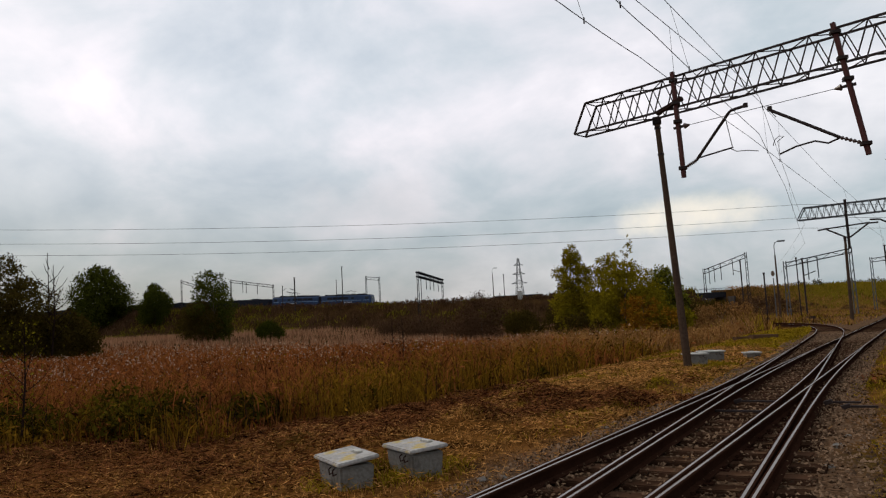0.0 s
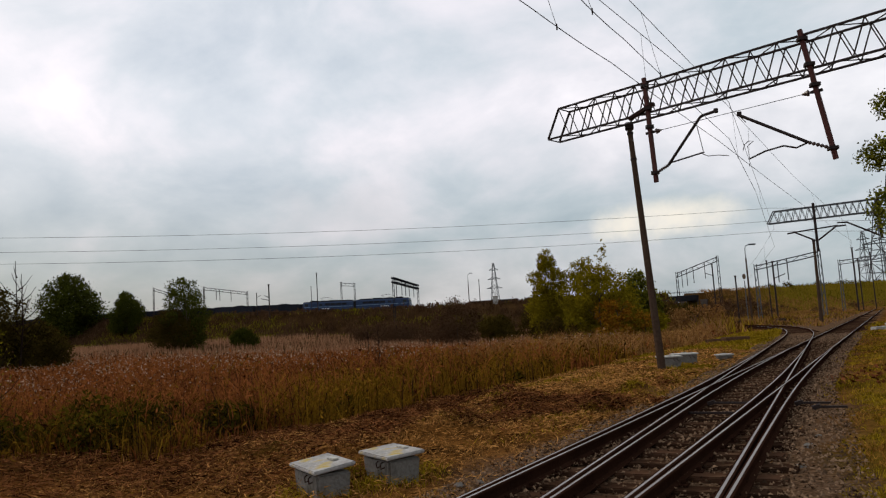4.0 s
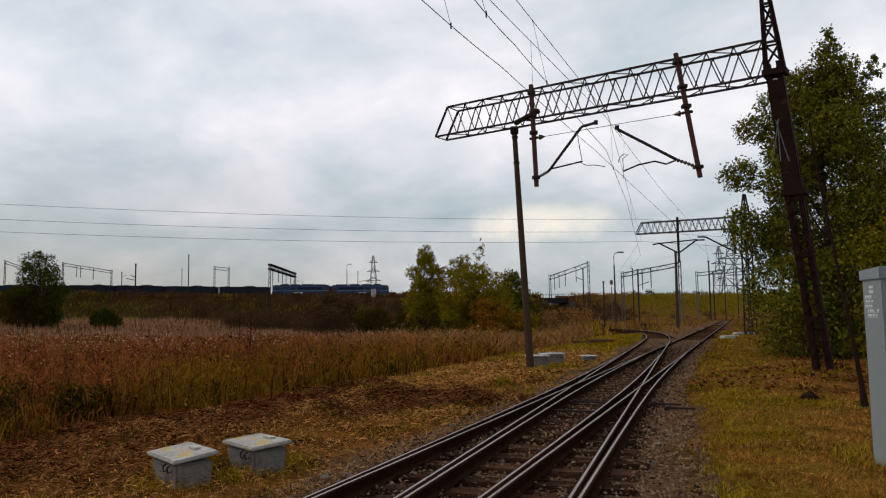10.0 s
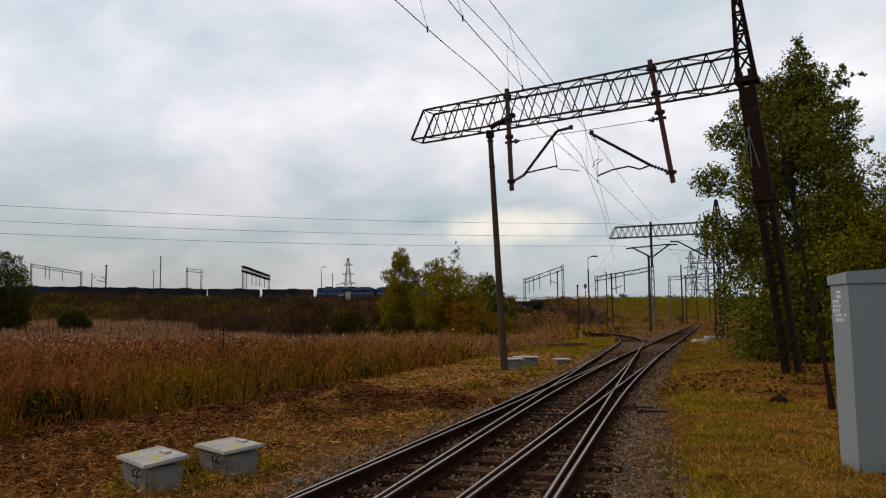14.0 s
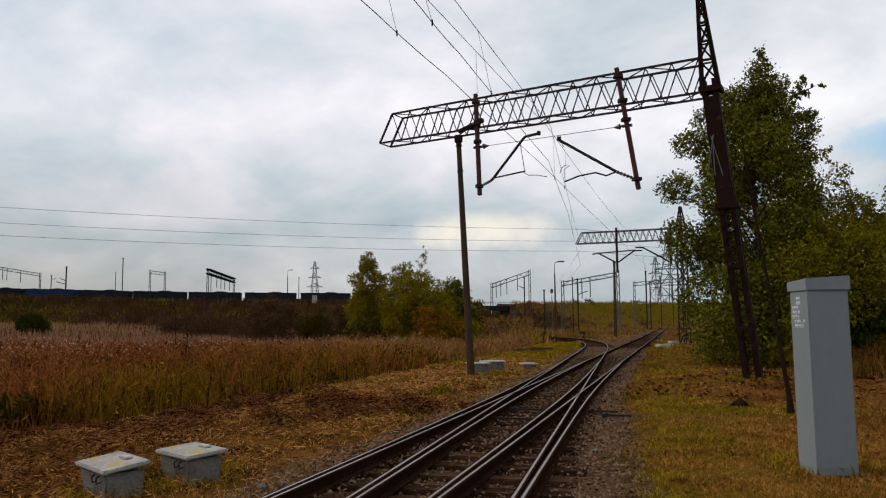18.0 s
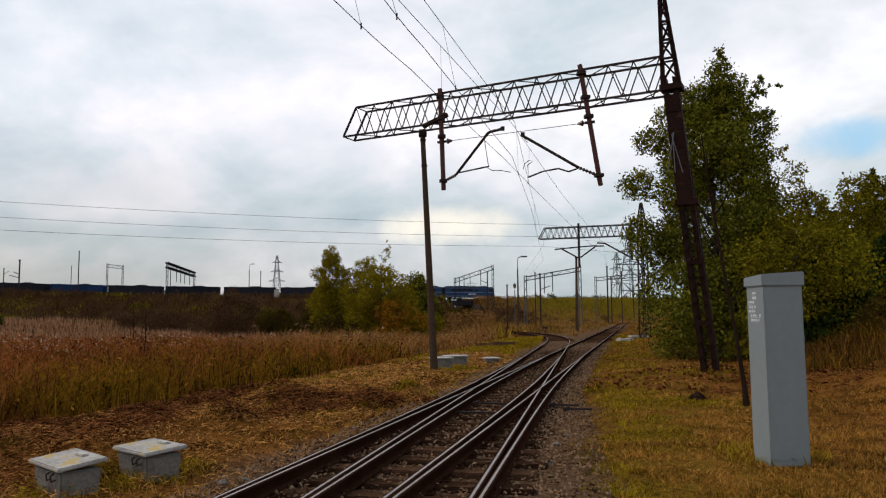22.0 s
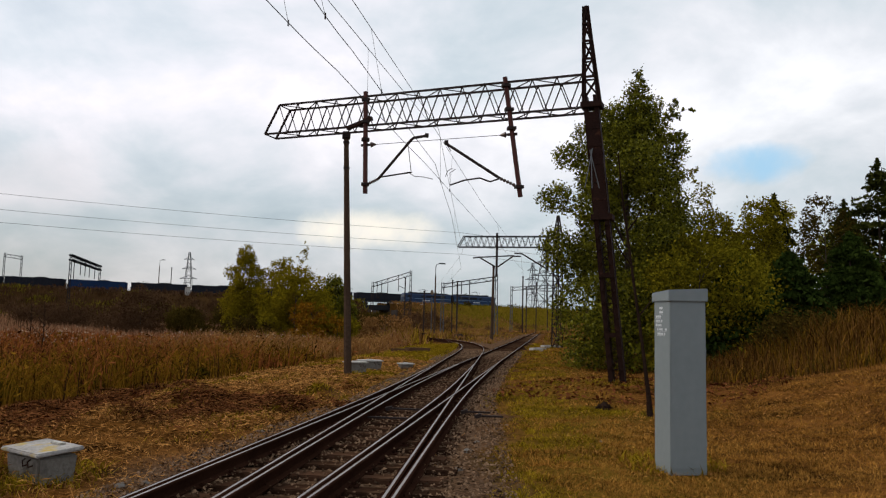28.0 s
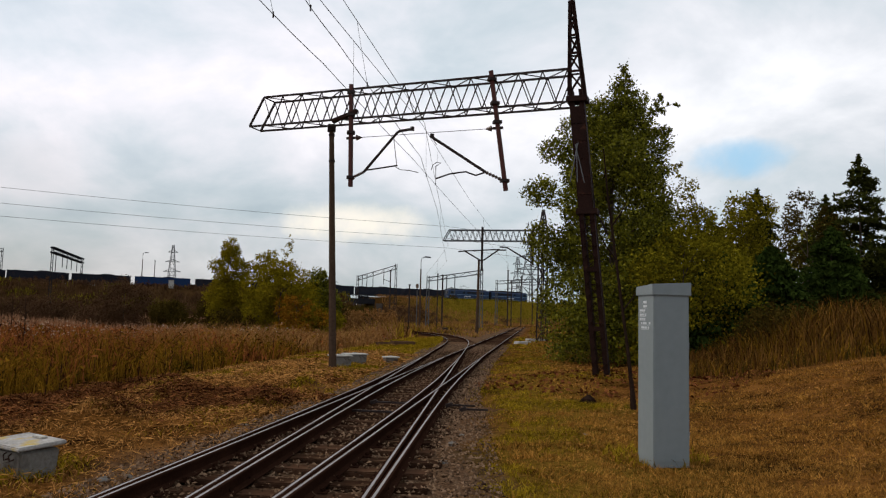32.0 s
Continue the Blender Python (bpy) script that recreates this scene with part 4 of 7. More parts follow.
# grey relay cabinet
CF = Vector((4.035, 8.43, 0))
cab_z = ground_at(4.3, 9.0)
cabinet = thing("relay_cabinet", (CF.x, CF.y, cab_z - 0.02), "tall narrow grey metal trackside cabinet with a sloping lid", "cabinet", turn=-1)
cw, cd, ch = 0.45, 0.45, 2.10
bm = bmesh.new()
block(bm, (0, 0, -0.05), (cw, cd, ch), 0.008)
body = part("body", bm, M_CAB, cabinet)
bm = bmesh.new()
block(bm, (-0.022, -0.022, ch - 0.055), (cw + 0.022, cd + 0.022, ch + 0.055), 0.008)
for v in bm.verts:
    if v.co.z > ch + 0.02:
        v.co.z += 0.05 * (0.5 + v.co.x / cw * 0.5) - 0.02 * (v.co.y / cd)
part("lid", bm, M_CAB, cabinet, "overhanging sloped grey lid")
bm = bmesh.new()
block(bm, (0.014, -0.006, 0.09), (cw - 0.014, 0.002, ch - 0.09), 0.002)
door = part("door", bm, M_CAB, cabinet, "flat grey door panel")
for h in (0.35, 1.4):
    bm = bmesh.new()
    tube(bm, ((cw - 0.012, -0.008, h), (cw - 0.012, -0.008, h + 0.09)), (0.008, 0.008), 8)
    part("hinge", bm, M_CAB, door)
# printed rows on the narrow side, unreadable
for r_ in range(7):
    z_ = 1.955 - r_ * 0.052
    cols = ((0.19, 0.25), (0.20, 0.245), (0.24, 0.30, 0.36), (0.22, 0.28, 0.34), (0.23, 0.29, 0.35), (0.10, 0.20, 0.26, 0.32), (0.13, 0.20, 0.25, 0.31))[r_]
    for c_ in cols:
        bm = bmesh.new()
        block(bm, (-0.0035, c_ + 0.008 * math.sin(9 * r_ + 40 * c_), z_), (0.0, c_ + 0.04 + 0.008 * math.cos(5 * r_ + 31 * c_), z_ + 0.026))
        part("print_bar", bm, M_WHITE, body, "pale worn print")
    bm = bmesh.new()
    block(bm, (-0.0035, cols[0], z_ - 0.012), (0.0, cols[-1] + 0.05, z_ - 0.008))
    part("print_line", bm, M_WHITE, body)

# planks and slabs beside the tracks
for at, turn, n in (((5.2, 44.0), 8, 3), ((4.4, 45.2), 14, 2)):
    pile = thing("plank_pile", (*at, ground_at(*at)), "low pile of weathered planks in the grass", "planks", turn=turn)
    for i in range(n):
        bm = bmesh.new()
        block(bm, (-0.4, -0.3 + 0.32 * i, 0), (0.9 - 0.1 * i, -0.02 + 0.32 * i, 0.24), 0.01)
        part("plank", bm, M_WOOD, pile)
for at, size, turn in (((14.6, 51.2), (0.8, 0.6, 0.2), 15), ((17.6, 57.6), (1.5, 0.6, 0.22), 12), ((15.7, 53.6), (0.5, 0.5, 0.14), 40)):
    z0 = ground_at(*at)
    slab = thing("concrete_slab", (*at, z0), "pale concrete slab lying beside the straight track", "slab", "slabs beside the track", turn=turn)
    bm = bmesh.new()
    block(bm, (-size[0] / 2, -size[1] / 2, -0.05), (size[0] / 2, size[1] / 2, size[2]), 0.03)
    part("slab_body", bm, M_CONCL, slab)


# ---- street lamp, signals, far gantries ----
def street_lamp(at, high, turn, label):
    ob = thing("street_lamp", (*at, ground_at(*at)), label, "street lamp", turn=turn)
    w = WORLD[ob]
    bm = bmesh.new()
    tube(bm, ((0, 0, -0.2), (0, 0, high * 0.83)), (0.14, 0.09), 10)
    part("pole", bm, M_POST, ob)
    bm = bmesh.new()
    tube(bm, ((0, 0, high * 0.82), (0, 0, high * 0.95), (0.1, 0, high * 0.985), (0.5, 0, high)), (0.06, 0.05, 0.05, 0.045), 8)
    part("arm", bm, M_GALV, ob)
    bm = bmesh.new()
    block(bm, (0.45, -0.13, high - 0.06), (1.35, 0.13, high + 0.12), 0.05)
    part("lamp_head", bm, M_GALV, ob)
    return ob


street_lamp((14.3, 99.0), 9.7, 12, "tall concrete street lamp with a curved arm near the branch track")
street_lamp((-42.3, 200.4), 9.2, 0, "distant street lamp behind the embankment")


def far_gantry(p, q, base_p, base_q, top, deep, drops, material, label, cant=0.0, heavy=0.12):
    """A portal of two lattice legs and a flat truss, with hanging posts."""
    ob = thing("catenary_portal", (*p, base_p), label, "catenary portal")
    P, Q = Vector((*p, top)), Vector((*q, top + cant))
    d = (Q - P)
    sv = Vector((-d.y, d.x, 0)).normalized() * 0.3
    for sd in (-sv, sv):
        rod("chord", P + sd, Q + sd, heavy, material, ob)
        rod("chord", P + sd + Vector((0, 0, deep)), Q + sd + Vector((0, 0, deep)), heavy, material, ob)
    n = max(4, int(d.length / 1.2))
    for i in range(n):
        a, b = P.lerp(Q, i / n), P.lerp(Q, (i + 1) / n)
        rod("brace", a - sv + Vector((0, 0, deep * (i % 2))), b - sv + Vector((0, 0, deep * ((i + 1) % 2))), 0.07, material, ob)
    for (x, y), zb, zt in ((p, base_p, top + deep), (q, base_q, top + cant + deep)):
        for sx in (-0.25, 0.25):
            rod("leg", (x + sx, y, zb), (x + sx * 0.7, y, zt + 0.3), 0.13, material, ob)
        m = max(3, int((zt - zb) / 1.2))
        for i in range(m):
            s0 = 1 if i % 2 else -1
            rod("brace", (x + 0.25 * s0, y, zb + (zt - zb) * i / m), (x - 0.25 * s0, y, zb + (zt - zb) * (i + 1) / m), 0.07, material, ob)
    for u in drops:
        a = P.lerp(Q, u)
        rod("hanging_post", (a.x, a.y, a.z - 2.6), (a.x, a.y, a.z + deep), 0.14, material, ob)
    return ob


far_gantry((-122.7, 200.4), (-111.9, 206.6), BANK_Z - 4, BANK_Z - 4, 17.6, 0.7, (0.28, 0.36, 0.62), M_STEEL, "distant catenary portal over the railway embankment", -2.0)
far_gantry((-134.4, 192.7), (-127.4, 197.4), BANK_Z - 4, BANK_Z - 4, 17.9, 0.7, (0.5,), M_STEEL, "distant catenary portal partly behind trees", -3.0)
far_gantry((-84.5, 214), (-80.6, 215), BANK_Z - 3, BANK_Z - 3, 16.6, 0.8, (), M_GALV, "narrow distant catenary portal behind the train", -0.5)
far_gantry((-53.2, 167.5), (-58.2, 206.0), 1.0, BANK_Z - 2, 13.2, 1.0, (0.3, 0.45, 0.6, 0.8), M_DARK, "dark skewed catenary portal crossing over the embankment", 0.2, 0.34)
far_gantry((10.25, 169.8), (18.7, 168.5), 2.0, 0.4, 9.6, 0.85, (0.12, 0.24, 0.4, 0.68), M_STEEL, "catenary portal in front of the railway bridge", 2.8)
far_gantry((18.8, 121.6), (27.4, 120.0), 0.2, 0.2, 7.6, 0.6, (0.35, 0.5), M_GALV, "grey catenary portal beyond the junction", 1.4)
far_gantry((41.3, 165.5), (57.5, 160.6), 0.3, 0.3, 9.6, 0.7, (0.3, 0.6), M_GALV, "grey catenary portal far along the straight track", 1.2)


def plain_mast(at, base, top, w, label, arms=()):
    ob = thing("signal_mast", (*at, base), label, "mast")
    rod("pole", (*at, base - 0.3), (*at, top), w, M_STEEL, ob, "tube")
    rod("cap", (*at, top - 0.02), (*at, top + 0.15), w * 1.5, M_STEEL, ob)
    for h, dx in arms:
        rod("arm", (at[0], at[1], h), (at[0] + dx, at[1], h + 0.6), w * 0.5, M_STEEL, ob, "tube")
    return ob


plain_mast((-94.3, 186), BANK_Z - 1, 16.4, 0.34, "distant dark catenary mast with short arms", ((13.0, -1.4), (12.2, -2.4)))
plain_mast((-98.5, 187), BANK_Z - 1, 14.4, 0.22, "thin distant mast beside the line", ((13.2, 1.2),))
plain_mast((-82, 190), BANK_Z - 1, 18.8, 0.24, "tall thin distant mast")
plain_mast((-84.2, 191), BANK_Z - 1, 15.2, 0.16, "thin distant mast on the embankment")
plain_mast((-63.9, 204), BANK_Z - 2, 15.0, 0.2, "thin distant mast behind the train")
plain_mast((-39.8, 203), BANK_Z - 2, 14.4, 0.2, "thin distant mast behind the train")
plain_mast((16.6, 160), 1.0, 11.2, 0.26, "dark catenary mast near the bridge", ((9.0, -1.5),))
plain_mast((20.6, 118), 0.2, 8.4, 0.24, "dark catenary mast beyond the junction", ((6.0, 1.6),))
plain_mast((19.9, 118.6), 0.2, 8.6, 0.16, "thin mast beyond the junction")
plain_mast((43.6, 164.3), 0.3, 12.6, 0.3, "tall dark mast far along the straight track")
plain_mast((47.5, 175.6), 0.4, 11.0, 0.24, "dark mast far along the straight track", ((9.0, 2.2),))
plain_mast((53.9, 189.5), 0.4, 13.0, 0.24, "dark mast far along the straight track")
plain_mast((59.9, 199.4), 0.4, 13.4, 0.24, "dark mast far along the straight track", ((10.0, -2.2),))
plain_mast((65.2, 204.3), 0.4, 12.8, 0.22, "dark mast far along the straight track")
plain_mast((14.5, 111.7), 0.1, 6.4, 0.2, "thin signal post beside the branch track")
sig = thing("track_sign", (15.2, 108.5, 0.0), "rounded pale sign board on a thin post", "sign")
rod("post", (15.2, 108.5, -0.3), (15.2, 108.5, 5.6), 0.12, M_GALV, sig, "tube")
bm = bmesh.new()
tube(bm, ((0, -0.05, 6.2), (0, 0.05, 6.2)), (0.22, 0.22), 20)
bmesh.ops.scale(bm, vec=(1, 1, 1.7), space=Matrix.Translation((0, 0, -6.2)), verts=bm.verts)
part("board", bm, M_CONC, sig)
for at in ((12.6, 97.8), (17.2, 96.8)):
    pt = thing("switch_motor", (*at, ground_at(*at)), "small dark point machine beside the branch track", "point machine", turn=20)
    bm = bmesh.new()
    block(bm, (-0.5, -0.25, 0), (0.5, 0.25, 0.45), 0.05)
    part("case", bm, M_STEEL, pt)


def power_tower(at, base, high, w0, label, material):
    ob = thing("power_tower", (*at, base), label, "power tower")
    lattice_mast(ob, (*at, base), high, w0, w0 * 0.12, material, 9, w0 * 0.035, w0 * 0.02, 0.4)
    for f, r in ((0.62, 0.62), (0.76, 0.5), (0.9, 0.36)):
        z = base + high * f
        for sx in (-1, 1):
            rod("arm", (at[0], at[1], z), (at[0] + sx * w0 * r * 1.1, at[1], z - 0.2), w0 * 0.045, material, ob)
            rod("arm", (at[0], at[1], z + high * 0.035), (at[0] + sx * w0 * r * 1.1, at[1], z - 0.2), w0 * 0.035, material, ob)
    return ob


power_tower((-72.4, 413.7), 0, 36.3, 6.4, "distant steel lattice power pylon behind the embankment", M_GALV)
power_tower((74.4, 250), 0, 31.0, 7.5, "grey lattice power pylon beyond the straight track", M_GALV)
power_tower((92, 330), 0, 30.0, 6.0, "distant lattice power pylon", M_GALV)


# ---- railway bridge in the embankment ----
(bx, by), bh = train_spot(BRIDGE_S)
bz = float(rail_level(BRIDGE_S))
bridge = thing("railway_bridge", (bx, by, 0.0), "short dark railway bridge over an underpass", "bridge", kind="structure", turn=math.degrees(bh))
for sx in (-1, 1):
    bm = bmesh.new()
    block(bm, (sx * 4.4 - 0.8, -9, -0.5), (sx * 4.4 + 0.8, 9, bz - 1.2), 0.05)
    part("abutment", bm, M_BRICK, bridge)
    bm = bmesh.new()
    block(bm, (sx * 6.2 - 1.2, -9.6, -0.5), (sx * 6.2 + 1.2, -8.8, bz - 0.9), 0.05)
    part("wing_wall", bm, M_BRICK, bridge)
bm = bmesh.new()
block(bm, (-5.4, -3.2, bz - 1.2), (5.4, 3.2, bz - 0.06), 0.04)
part("deck", bm, M_DARK, bridge)
for sy in (-3.2, 3.2):
    bm = bmesh.new()
    block(bm, (-6.5, sy - 0.12, bz - 1.3), (6.5, sy + 0.12, bz + 0.1), 0.02)
    part("girder", bm, M_DARK, bridge, "dark steel edge girder")
    for i in range(8):
        bm = bmesh.new()
        tube(bm, ((-5.6 + 1.6 * i, sy, bz), (-5.6 + 1.6 * i, sy, bz + 1.05)), (0.04, 0.04), 6)
        part("railing_post", bm, M_GALV, bridge)
    bm = bmesh.new()
    tube(bm, ((-5.7, sy, bz + 1.05), (5.7, sy, bz + 1.05)), (0.045, 0.045), 6)
    part("handrail", bm, M_GALV, bridge)

# grey hut and parked wagons behind the line
hut = thing("relay_hut", (-33.5, 191.4, ground_at(-33.5, 191.4)), "small grey lineside hut on the embankment", "hut", turn=8)
bm = bmesh.new()
block(bm, (-0.6, -0.6, -0.4), (0.6, 0.6, 1.7), 0.04)
part("wall", bm, M_CONCL, hut)
bm = bmesh.new()
block(bm, (-0.7, -0.7, 1.7), (0.7, 0.7, 1.82), 0.03)
part("roof", bm, M_CONC, hut)


# ---- the freight train ----
def wheelset(parent, x, label=""):
    for y in (-0.75, 0.75):
        bm = bmesh.new()
        tube(bm, ((x, y - 0.07, 0.46), (x, y + 0.07, 0.46)), (0.46, 0.46), 18)
        part("wheel", bm, M_DARK, parent)


def bogie(parent, x, wheelbase):
    bm = bmesh.new()
    for y in (-0.98, 0.98):
        block(bm, (x - wheelbase / 2 - 0.3, y - 0.08, 0.42), (x + wheelbase / 2 + 0.3, y + 0.08, 0.72), 0.03)
    block(bm, (x - 0.25, -1.0, 0.5), (x + 0.25, 1.0, 0.8), 0.03)
    bg = part("bogie", bm, M_DARK, parent)
    for dx in (-wheelbase / 2, wheelbase / 2):
        wheelset(bg, x + dx)
    return bg


def buffers(parent, x):
    sgn = 1 if x > 0 else -1
    for y in (-0.87, 0.87):
        bm = bmesh.new()
        tube(bm, ((x, y, 1.06), (x + sgn * 0.45, y, 1.06), (x + sgn * 0.46, y, 1.06), (x + sgn * 0.52, y, 1.06)), (0.09, 0.09, 0.22, 0.22), 10)
        part("buffer", bm, M_DARK, parent)


def coal_wagon(paint, label):
    """A four-axle open wagon, heaped with coal: 12.9 m body, 14.04 m over buffers."""
    ob = thing("coal_wagon", (0, 0, 0), label, "wagon", "wagons of the freight train")
    bm = bmesh.new()
    block(bm, (-6.45, -1.38, 1.25), (6.45, 1.38, 1.38), 0.02)
    for y in (-1.42, 1.36):
        block(bm, (-6.45, y, 1.38), (6.45, y + 0.06, 3.35), 0.01)
    for x in (-6.45, 6.39):
        block(bm, (x, -1.36, 1.38), (x + 0.06, 1.36, 3.35), 0.01)
    body_ = part("body", bm, paint, ob)
    for y in (-1.47, 1.41):
        bm = bmesh.new()
        block(bm, (-6.5, y - 0.02, 3.27), (6.5, y + 0.08, 3.40), 0.02)
        part("top_rail", bm, paint, body_)
        for i in range(9):
            bm = bmesh.new()
            block(bm, (-6.4 + 1.57 * i, y, 1.25), (-6.26 + 1.57 * i, y + 0.06, 3.3), 0.01)
            part("rib", bm, paint, body_)
    bm = bmesh.new()
    block(bm, (-6.5, -1.2, 0.95), (6.5, 1.2, 1.25), 0.03)
    part("underframe", bm, M_DARK, ob)
    n, m = 26, 7
    rng = random.Random(len(label))
    xs, ys_ = np.linspace(-6.3, 6.3, n), np.linspace(-1.33, 1.33, m)
    bm = bmesh.new()
    grid = [[bm.verts.new((x, y, 3.02 + 0.75 * (1 - (y / 1.4) ** 2) * (0.55 + 0.35 * math.sin(x * 0.9 + rng.random() * 0.6)) * (1 - abs(x / 6.6) ** 6) + rng.uniform(-0.05, 0.05))) for y in ys_] for x in xs]
    for i in range(n - 1):
        for j in range(m - 1):
            bm.faces.new((grid[i][j], grid[i + 1][j], grid[i + 1][j + 1], grid[i][j + 1]))
    part("coal_load", bm, M_COAL, ob, "heaped black coal")
    for x in (-4.4, 4.4):
        bogie(ob, x, 1.8)
    buffers(ob, 6.5), buffers(ob, -6.5)
    return ob


def locomotive():
    """One section of a twin-unit electric locomotive, cab at +x, 15.2 m long."""
    ob = thing("electric_locomotive", (0, 0, 0), "blue electric locomotive section with a pale stripe and dark roof", "locomotive", "locomotive sections")
    L_ = 7.45
    bm = bmesh.new()
    prof = [(-1.48, 1.25), (-1.48, 3.45), (-1.25, 3.80), (1.25, 3.80), (1.48, 3.45), (1.48, 1.25)]
    ends = [(-L_, 0), (L_ - 0.5, 0), (L_, 1)]
    rings = []
    for x, nose in ends:
        rings.append([bm.verts.new((x - (0.30 * max(0, (z - 2.3) / 1.55) if nose else 0), y * (0.94 if nose else 1), z - (0.08 if nose and z > 3 else 0))) for y, z in prof])
    for a, b in zip(rings, rings[1:]):
        for k in range(len(prof)):
            j = (k + 1) % len(prof)
            bm.faces.new((a[k], b[k], b[j], a[j]))
    bm.faces.new(rings[0])
    bm.faces.new(rings[-1][::-1])
    bmesh.ops.recalc_face_normals(bm, faces=bm.faces)
    body_ = part("body", bm, M_BLUE, ob)
    bm = bmesh.new()
    block(bm, (-L_ - 0.42, -1.1, 1.3), (-L_, 1.1, 3.55), 0.05)
    part("gangway", bm, M_DARK, ob, "dark folded gangway between the sections")
    bm = bmesh.new()
    block(bm, (-L_ + 0.02, -1.30, 3.70), (L_ - 0.6, 1.30, 3.86), 0.04)
    part("roof", bm, M_DARK, ob, "dark sooty roof")
    for y in (-1.5, 1.49):
        bm = bmesh.new()
        block(bm, (-L_ + 0.05, y - 0.01, 2.30), (L_ - 0.55, y + 0.02, 2.42), 0.004)
        part("stripe", bm, M_BLUE2, body_, "pale blue side stripe")
        bm = bmesh.new()
        block(bm, (-L_ + 0.05, y - 0.01, 1.27), (L_ - 0.55, y + 0.02, 1.37), 0.004)
        part("sill_stripe", bm, M_BLUE2, body_, "pale line along the sill")
        for x0 in (-5.6, -4.0, -2.4, -0.8):
            bm = bmesh.new()
            block(bm, (x0, y - 0.012, 2.72), (x0 + 1.45, y + 0.024, 3.30), 0.01)
            part("grille", bm, M_DARK, body_, "dark ventilation grille")
        bm = bmesh.new()
        block(bm, (1.5, y - 0.012, 2.72), (2.3, y + 0.024, 3.22), 0.02)
        part("side_window", bm, M_GLASS, body_)
        bm = bmesh.new()
        block(bm, (L_ - 1.8, y - 0.012, 2.62), (L_ - 0.85, y + 0.024, 3.3), 0.02)
        part("side_window", bm, M_GLASS, body_)
        bm = bmesh.new()
        block(bm, (4.35, y - 0.014, 1.40), (5.0, y + 0.026, 3.3), 0.01)
        part("cab_door", bm, M_BLUE, body_)
        for x0, w_ in ((-0.6, 0.7), (0.3, 0.35), (0.75, 0.5), (1.4, 0.3)):
            bm = bmesh.new()
            block(bm, (x0, y - 0.013, 1.72), (x0 + w_, y + 0.025, 2.02), 0.004)
            part("emblem", bm, M_WHITE, body_, "plain pale emblem bar")
    for y0 in (-1.1, 0.1):
        bm = bmesh.new()
        block(bm, (-0.03, y0, -0.38), (0.03, y0 + 1.0, 0.38), 0.02)
        part("windscreen", bm, M_GLASS, body_, "", WORLD[ob] @ pose(L_ - 0.13, 0, 3.02, 0, -11, 0))
    for y0 in (-1.05, 0.85):
        bm = bmesh.new()
        tube(bm, ((L_ - 0.02, y0 + 0.1, 1.75), (L_ + 0.05, y0 + 0.1, 1.75)), (0.13, 0.13), 10)
        part("headlight", bm, M_WHITE, body_)
    bm = bmesh.new()
    block(bm, (-L_, -1.42, 0.95), (L_ - 0.1, 1.42, 1.27), 0.03)
    part("underframe", bm, M_DARK, ob)
    bm = bmesh.new()
    for x0, x1, h in ((-6.6, -3.6, 0.22), (-2.9, -0.4, 0.3), (0.2, 2.6, 0.24), (3.3, 5.2, 0.3)):
        block(bm, (x0, -0.95, 3.82), (x1, 0.95, 3.85 + h), 0.04)
    roof_ = part("roof_equipment", bm, M_DARK, ob, "dark roof boxes")
    for x in (-3.2, 1.5, 4.8):
        for y in (-0.5, 0.5):
            insulator(roof_, (x, y, 3.9), (x, y, 4.35), 0.09, 4)
    px0 = 0.9
    for y in (-0.5, 0.5):
        bent_tube("pantograph_arm", ((px0 - 0.9, y, 4.2), (px0 - 1.5, y * 0.9, 4.75), (px0, y * 1.1, 5.05)), 0.03, M_DARK, roof_)
        bent_tube("pantograph_arm", ((px0 + 0.9, y, 4.2), (px0 + 1.5, y * 0.9, 4.75), (px0, y * 1.1, 5.05)), 0.03, M_DARK, roof_)
    bent_tube("pantograph_head", ((px0, -0.8, 4.98), (px0, -0.55, 5.07), (px0, 0.55, 5.07), (px0, 0.8, 4.98)), 0.04, M_DARK, roof_)
    for x in (-4.2, 4.0):
        bogie(ob, x, 3.0)
    buffers(ob, L_), buffers(ob, -L_)
    return ob


loco_a = locomotive()
loco_b = copy_thing(loco_a, Matrix.Identity(4))
wagon_a = coal_wagon(M_WAGON, "dark blue-grey open freight wagon heaped with coal")
wagon_b = coal_wagon(M_WAGONB, "worn blue open freight wagon heaped with coal on the train")
WAGONS = [wagon_a] + [copy_thing(wagon_a, Matrix.Identity(4)) for i in range(4)] + [wagon_b] + [copy_thing(wagon_a, Matrix.Identity(4)) for i in range(6)]


def flat_wagon(s):
    (x, y), h = train_spot(s)
    ob = thing("flat_wagon", (x - 6 * math.sin(h) * -1, y + 6 * math.cos(h), float(rail_level(s))), "low dark flat wagon parked behind the line", "wagon", "parked flat wagons", turn=math.degrees(h))
    bm = bmesh.new()
    block(bm, (-6.6, -1.35, 1.0), (6.6, 1.35, 1.3), 0.03)
    part("deck", bm, M_DARK, ob)
    bm = bmesh.new()
    block(bm, (-6.3, -1.2, 1.3), (6.3, 1.2, 2.1), 0.06)
    part("load", bm, M_COAL, ob, "low dark load")
    for bx_ in (-4.4, 4.4):
        bogie(ob, bx_, 1.8)
    buffers(ob, 6.6), buffers(ob, -6.6)


for s_ in (12, 26.4, 40.8):
    flat_wagon(s_)


